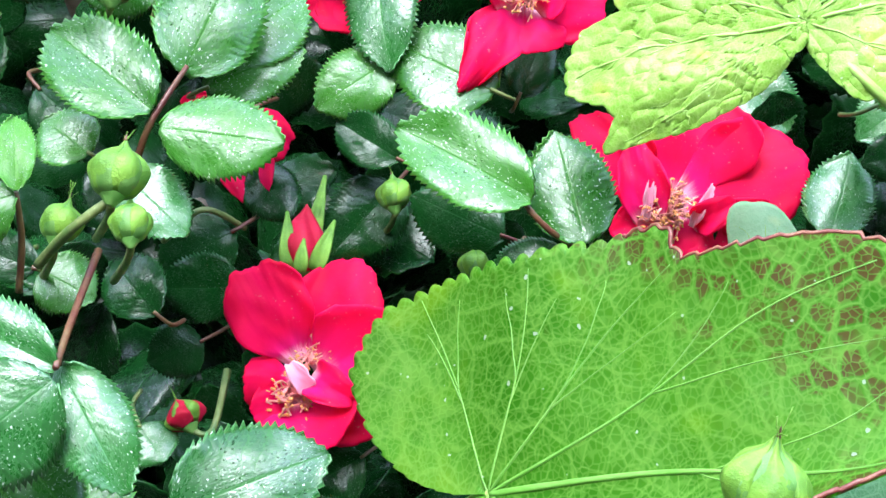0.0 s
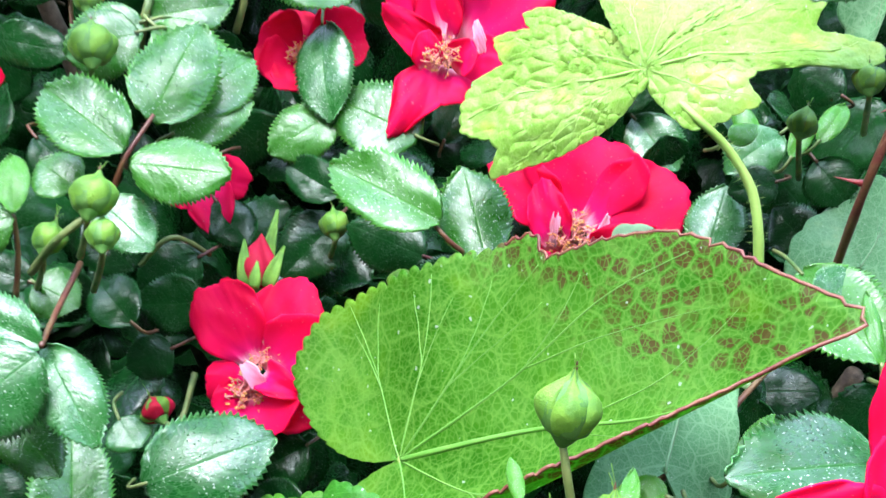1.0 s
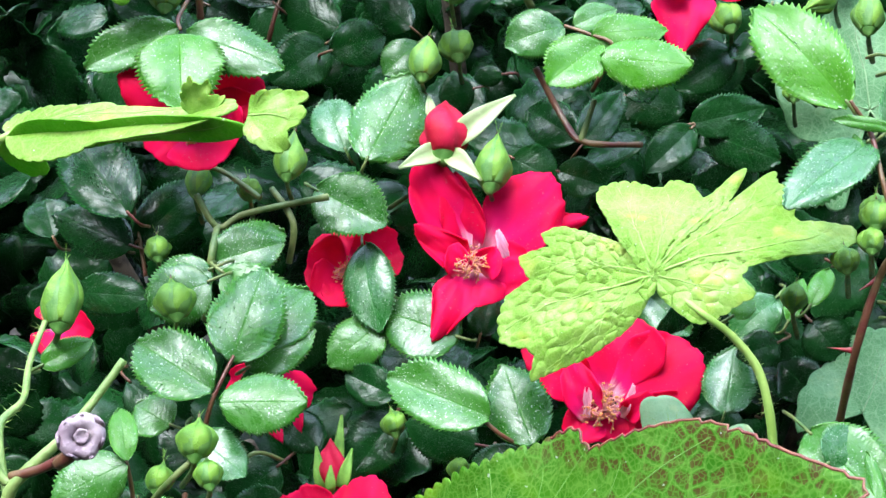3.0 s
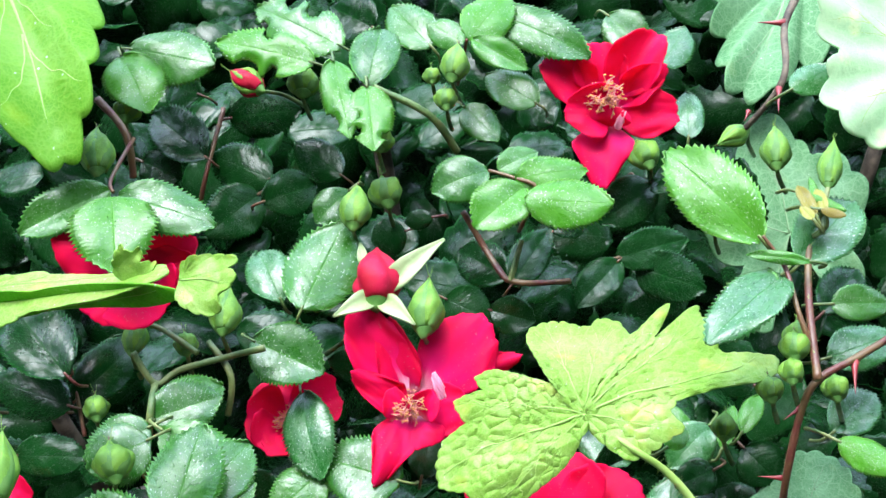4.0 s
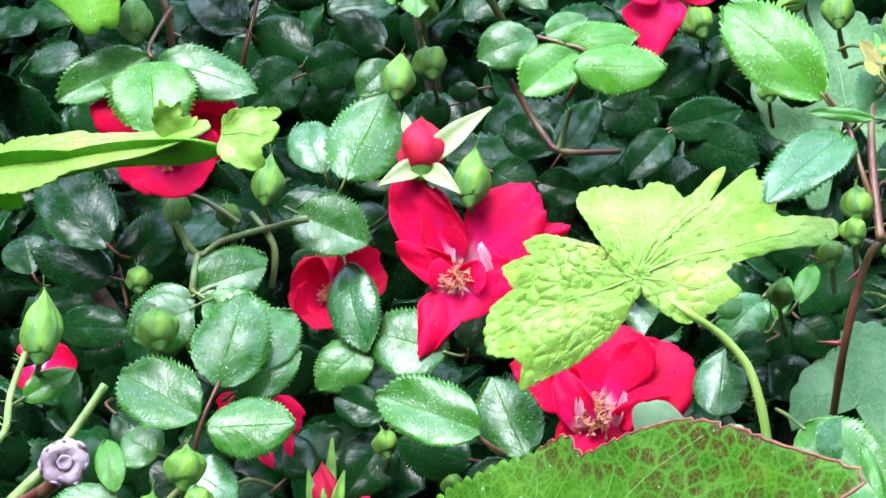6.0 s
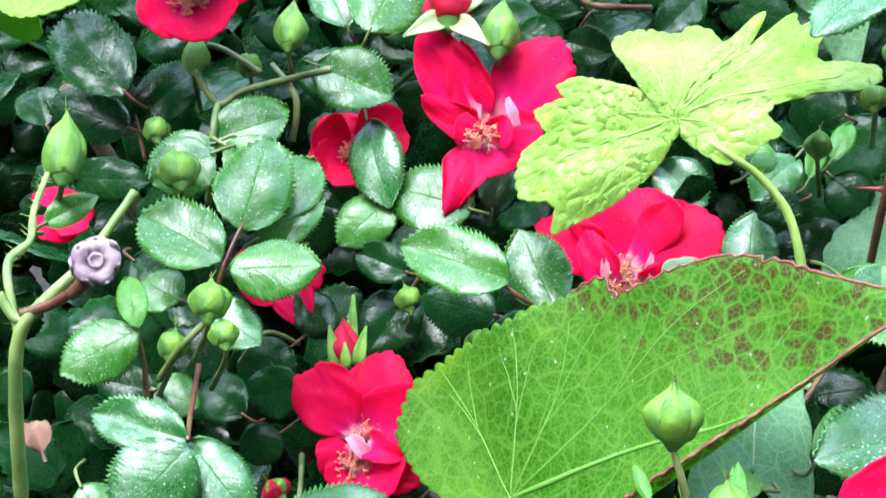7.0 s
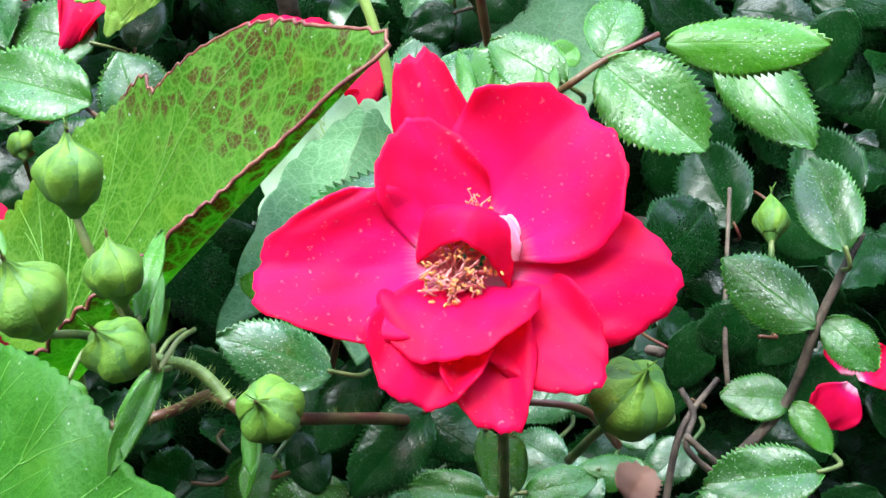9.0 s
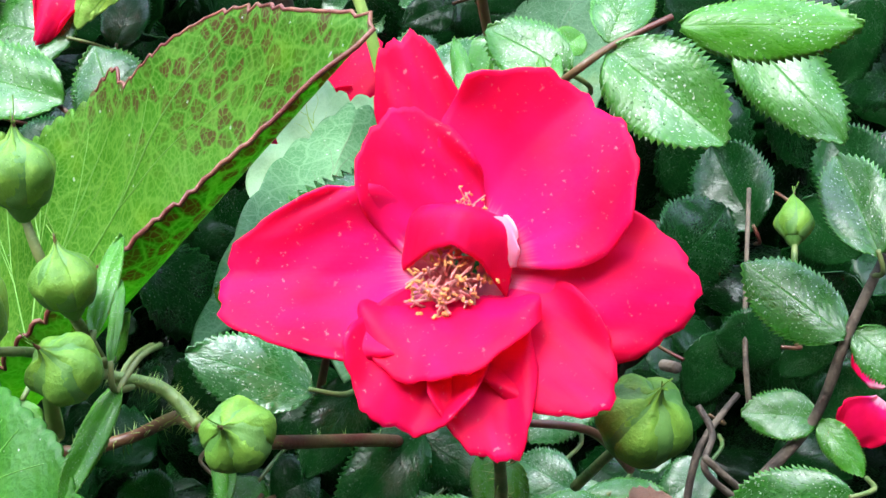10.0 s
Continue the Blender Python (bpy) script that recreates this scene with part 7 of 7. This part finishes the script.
rose_bud((0.1232, 0.2395, 0.6989), (0.1253, 0.2479, 0.7060), 0.0037, "hip", stem=[(0.1247, 0.2445, 0.6930), (0.1297, 0.2673, 0.6801)])
rose_bud((0.0482, 0.1216, 0.6636), (0.0488, 0.1236, 0.6735), 0.0047, "hip", stem=[(0.0500, 0.1195, 0.6550), (0.0542, 0.1212, 0.6380)])
rose_bud((0.0562, 0.1096, 0.6533), (0.0558, 0.1105, 0.6616), 0.0039, "hip", stem=[(0.0558, 0.1130, 0.6480), (0.0542, 0.1212, 0.6380)])
rose_bud((0.0472, 0.1008, 0.6537), (0.0461, 0.0979, 0.6645), 0.0052, "hip", stem=[(0.0510, 0.1085, 0.6480), (0.0542, 0.1212, 0.6380)])
rose_bud((0.0576, 0.1033, 0.6457), (0.0558, 0.0981, 0.6532), 0.0043, "hip", stem=[(0.0570, 0.1085, 0.6440), (0.0542, 0.1212, 0.6380)])
rose_bud((0.0769, 0.1031, 0.6353), (0.076, 0.0961, 0.6414), 0.0043, "hip", stem=[(0.0757, 0.1110, 0.6320), (0.0713, 0.1190, 0.6300)])
rose_bud((0.1261, 0.1125, 0.6244), (0.1292, 0.1069, 0.6349), 0.0057, "hip", stem=[(0.1240, 0.1200, 0.6190), (0.1180, 0.1330, 0.6050)])
rose_bud((-0.0388, 0.2048, 0.6017), (-0.0427, 0.2086, 0.6049), 0.0038, "pink", stem=[(-0.0344, 0.2047, 0.6016), (-0.0347, 0.2196, 0.6057)])
rose_bud((0.1714, 0.2196, 0.6058), (0.1734, 0.2281, 0.6130), 0.0039, "green", stem=[(0.1704, 0.2155, 0.6023), (0.1696, 0.2149, 0.5933)])

# spent bloom and withered leaves
spent_bloom((-0.0473, 0.1170, 0.7053), (0.39, -0.81, 0.45), 0.0037, [(-0.0499, 0.1174, 0.7014), (-0.0530, 0.1195, 0.6985)])
withered_leaf((0.1283, 0.1410, 0.5900), (0.1335, 0.1464, 0.5946), 0.0083, (-0.02, -0.64, 0.77))
withered_leaf((-0.0982, 0.2049, 0.6188), (-0.1023, 0.2126, 0.6253), 0.0075, (0.18, -0.58, 0.80))

# main canes from the soil
cane([(0.020, 0.420, 0.14), (-0.004, 0.450, 0.32), (-0.028, 0.360, 0.450), (-0.060, 0.300, 0.600)], 0.0065, 0.003, STEM_BROWN, "thick brown rose cane rising from the soil")
cane([(0.060, 0.450, 0.14), (0.057, 0.480, 0.32), (0.054, 0.390, 0.495), (0.050, 0.330, 0.660)], 0.0065, 0.003, STEM_BROWN, "thick brown rose cane rising from the soil")
cane([(0.100, 0.430, 0.14), (0.115, 0.460, 0.32), (0.130, 0.365, 0.435), (0.150, 0.300, 0.580)], 0.0065, 0.003, STEM_BROWN, "thick brown rose cane rising from the soil")
cane([(-0.020, 0.460, 0.14), (-0.050, 0.490, 0.32), (-0.080, 0.400, 0.510), (-0.120, 0.340, 0.680)], 0.0065, 0.003, STEM_BROWN, "thick brown rose cane rising from the soil")
cane([(0.120, 0.500, 0.14), (0.144, 0.530, 0.32), (0.168, 0.450, 0.540), (0.200, 0.400, 0.720)], 0.0065, 0.003, STEM_BROWN, "thick brown rose cane rising from the soil")
cane([(0.040, 0.500, 0.14), (0.028, 0.530, 0.32), (0.016, 0.475, 0.600), (0.000, 0.450, 0.800)], 0.0065, 0.003, STEM_BROWN, "thick brown rose cane rising from the soil")
cane([(-0.050, 0.440, 0.14), (-0.083, 0.470, 0.32), (-0.116, 0.340, 0.375), (-0.160, 0.240, 0.500)], 0.0065, 0.003, STEM_BROWN, "thick brown rose cane rising from the soil")

# stems
cane([(0.1532, 0.3415, 0.7853), (0.1437, 0.3286, 0.7744), (0.1382, 0.3107, 0.7592), (0.1272, 0.3199, 0.7416)], 0.0013, 0.0010, STEM_BROWN, "dark thorny rose cane", [((0.1433, 0.3290, 0.7748), (0.1350, 0.3298, 0.7755), 0.0015), ((0.1363, 0.3082, 0.7571), (0.1343, 0.3009, 0.7509), 0.0011), ((0.1296, 0.3185, 0.7489), (0.1276, 0.3156, 0.7465), 0.0009)])
cane([(0.1159, 0.1981, 0.7062), (0.1180, 0.2122, 0.7181), (0.1208, 0.2233, 0.7275), (0.1246, 0.2323, 0.7351), (0.1273, 0.2297, 0.7414)], 0.0010, 0.0007, STEM_RED, "hairy reddish green rose shoot", hairs=90)
cane([(0.1114, 0.2154, 0.6530), (0.1104, 0.2044, 0.6776), (0.1140, 0.2049, 0.6950), (0.1180, 0.2048, 0.7034), (0.1288, 0.2089, 0.7069), (0.1442, 0.2211, 0.7087)], 0.0010, 0.0009, STEM_RED, "reddish rose stem with thorns", [((0.1277, 0.2078, 0.7059), (0.1260, 0.2014, 0.7005), 0.0012), ((0.1143, 0.2060, 0.6959), (0.1095, 0.2038, 0.6940), 0.0010), ((0.1099, 0.2050, 0.6781), (0.1038, 0.2057, 0.6787), 0.0010)])
cane([(0.1170, 0.2041, 0.7095), (0.1143, 0.2088, 0.7195), (0.1137, 0.2188, 0.7279), (0.1091, 0.2224, 0.7352)], 0.0007, 0.0005, STEM_RED, "slender russet rose cane")
cane([(0.0371, 0.2944, 0.7285), (0.0428, 0.2917, 0.7177), (0.0477, 0.2836, 0.7108), (0.0502, 0.2819, 0.7094), (0.0554, 0.2809, 0.7086), (0.0679, 0.2881, 0.7062)], 0.0009, 0.0009, STEM_RED, "pruned russet rose twig")
cane([(0.0497, 0.2819, 0.7094), (0.0539, 0.2854, 0.7208)], 0.0009, 0.0009, STEM_GREEN, "pruned green rose twig")
cane([(-0.0226, 0.2672, 0.6986), (-0.0325, 0.2671, 0.6969), (-0.0470, 0.2645, 0.6946), (-0.0539, 0.2614, 0.6921), (-0.0593, 0.2625, 0.7015)], 0.0010, 0.0009, STEM_GREEN, "cut green rose twig")
cane([(-0.0539, 0.2614, 0.6921), (-0.0547, 0.2527, 0.6846), (-0.0595, 0.2591, 0.6647)], 0.0010, 0.0011, STEM_GREEN, "smooth green rose cane")
cane([(-0.0400, 0.2746, 0.6990), (-0.0330, 0.2656, 0.6914), (-0.0352, 0.2661, 0.6791)], 0.0010, 0.0010, STEM_GREEN, "smooth green rose cane")
cane([(-0.0416, 0.2649, 0.6992), (-0.0518, 0.2712, 0.7046), (-0.0569, 0.2730, 0.7061)], 0.0009, 0.0008, STEM_GREEN, "smooth green rose cane")
cane([(-0.0415, 0.3558, 0.7551), (-0.0475, 0.3428, 0.7356), (-0.0525, 0.3442, 0.7199)], 0.0008, 0.0008, STEM_RED, "slender russet rose cane")
cane([(-0.0744, 0.3189, 0.7661), (-0.0654, 0.3119, 0.7560), (-0.0643, 0.3104, 0.7420)], 0.0012, 0.0011, STEM_RED, "slender russet rose cane")
cane([(0.0116, 0.3257, 0.7635), (0.0289, 0.3239, 0.7534), (0.0371, 0.3281, 0.7401)], 0.0010, 0.0013, STEM_GREEN, "smooth green rose cane")
cane([(-0.0766, 0.2632, 0.6766), (-0.0797, 0.2706, 0.6913), (-0.0822, 0.2738, 0.7026)], 0.0006, 0.0005, STEM_RED, "slender russet rose cane")
cane([(-0.0720, 0.1250, 0.6500), (-0.0674, 0.1222, 0.6779), (-0.0645, 0.1226, 0.6901), (-0.0602, 0.1246, 0.6949), (-0.0532, 0.1291, 0.7005), (-0.0448, 0.1373, 0.7101)], 0.0014, 0.0008, STEM_LIGHT, "stout light green rose cane cut off at its end")
cane([(-0.0647, 0.1225, 0.6897), (-0.0675, 0.1304, 0.6997), (-0.0659, 0.1391, 0.7011), (-0.0701, 0.1551, 0.7012), (-0.0711, 0.1690, 0.7041)], 0.0008, 0.0006, STEM_LIGHT, "light green rose shoot with pale joints", hairs=60)
cane([(-0.0640, 0.1239, 0.6933), (-0.0573, 0.1228, 0.6957), (-0.0513, 0.1214, 0.6998)], 0.0009, 0.0008, STEM_RED, "short russet rose twig")
cane([(-0.0678, 0.1251, 0.6968), (-0.0646, 0.1235, 0.6924), (-0.0602, 0.1247, 0.6952)], 0.0009, 0.0009, STEM_LIGHT, "short light green rose twig")
cane([(-0.0587, 0.1816, 0.6498), (-0.0507, 0.1748, 0.6610), (-0.0438, 0.1769, 0.6670)], 0.0009, 0.0007, STEM_GREEN, "smooth green rose cane")
cane([(-0.0352, 0.2378, 0.6297), (-0.0420, 0.2280, 0.6383), (-0.0501, 0.2279, 0.6298)], 0.0006, 0.0006, STEM_GREEN, "smooth green rose cane")
cane([(0.1024, 0.2064, 0.6369), (0.0874, 0.1874, 0.6294), (0.0757, 0.1863, 0.6114), (0.0688, 0.1949, 0.5933)], 0.0006, 0.0009, STEM_RED, "slender russet rose cane")
cane([(0.1785, 0.1722, 0.6249), (0.1691, 0.1660, 0.6112), (0.1625, 0.1656, 0.5939), (0.1510, 0.1625, 0.5828), (0.1429, 0.1660, 0.5688)], 0.0008, 0.0012, STEM_BROWN, "brown woody rose cane")
cane([(0.0314, 0.1280, 0.6265), (0.0425, 0.1264, 0.6233), (0.0524, 0.1283, 0.6236), (0.0612, 0.1242, 0.6284), (0.0656, 0.1204, 0.6288), (0.0710, 0.1230, 0.6240), (0.0885, 0.1559, 0.6026), (0.0957, 0.1817, 0.5821)], 0.0010, 0.0011, STEM_RED, "russet rose stem with fine bristles", hairs=200)
cane([(0.0540, 0.1215, 0.6375), (0.0606, 0.1235, 0.6336), (0.0656, 0.1204, 0.6288)], 0.0009, 0.0012, STEM_LIGHT, "light green rose stem with fine bristles", hairs=140)
single((0.0536, 0.1240, 0.6345), (0.0470, 0.1150, 0.6240), 0.0046, (0.1, -0.7, 0.7), "young", label="narrow green bract fringed with glands")
single((0.0545, 0.1225, 0.6390), (0.0600, 0.1190, 0.6480), 0.0030, (0.1, -0.8, 0.6), "young", label="narrow green bract fringed with glands")
single((0.0680, 0.1195, 0.6260), (0.0684, 0.1136, 0.6196), 0.0024, (0.1, -0.8, 0.6), "young", label="narrow green bract fringed with glands")
cane([(0.1084, 0.1019, 0.6331), (0.1081, 0.1037, 0.6262), (0.1060, 0.1273, 0.5953)], 0.0008, 0.0009, STEM_GREEN, "hairy green flower stalk", hairs=60)
cane([(0.1118, 0.1270, 0.6205), (0.1213, 0.1311, 0.6155), (0.1274, 0.1434, 0.6006)], 0.0006, 0.0008, STEM_RED, "slender russet rose cane")
cane([(0.1330, 0.1354, 0.6234), (0.1346, 0.1318, 0.6246)], 0.0009, 0.0009, STEM_BROWN, "pruned stub of a rose twig")
cane([(0.1423, 0.1688, 0.5966), (0.1440, 0.1645, 0.5930), (0.1416, 0.1598, 0.5890), (0.1466, 0.1611, 0.5816)], 0.0006, 0.0007, STEM_BROWN, "dead dry grey-brown twig")
cane([(0.1411, 0.1556, 0.5939), (0.1478, 0.1562, 0.5859), (0.1527, 0.1607, 0.5813)], 0.0007, 0.0007, STEM_BROWN, "dead dry grey-brown twig")
cane([(0.1518, 0.1820, 0.5908), (0.1426, 0.1739, 0.5840), (0.1379, 0.1680, 0.5705)], 0.0006, 0.0008, STEM_BROWN, "dead dry grey-brown twig")
cane([(0.1653, 0.2370, 0.6120), (0.1584, 0.2097, 0.5889), (0.1575, 0.2020, 0.5739)], 0.0005, 0.0007, STEM_BROWN, "brown woody rose cane")
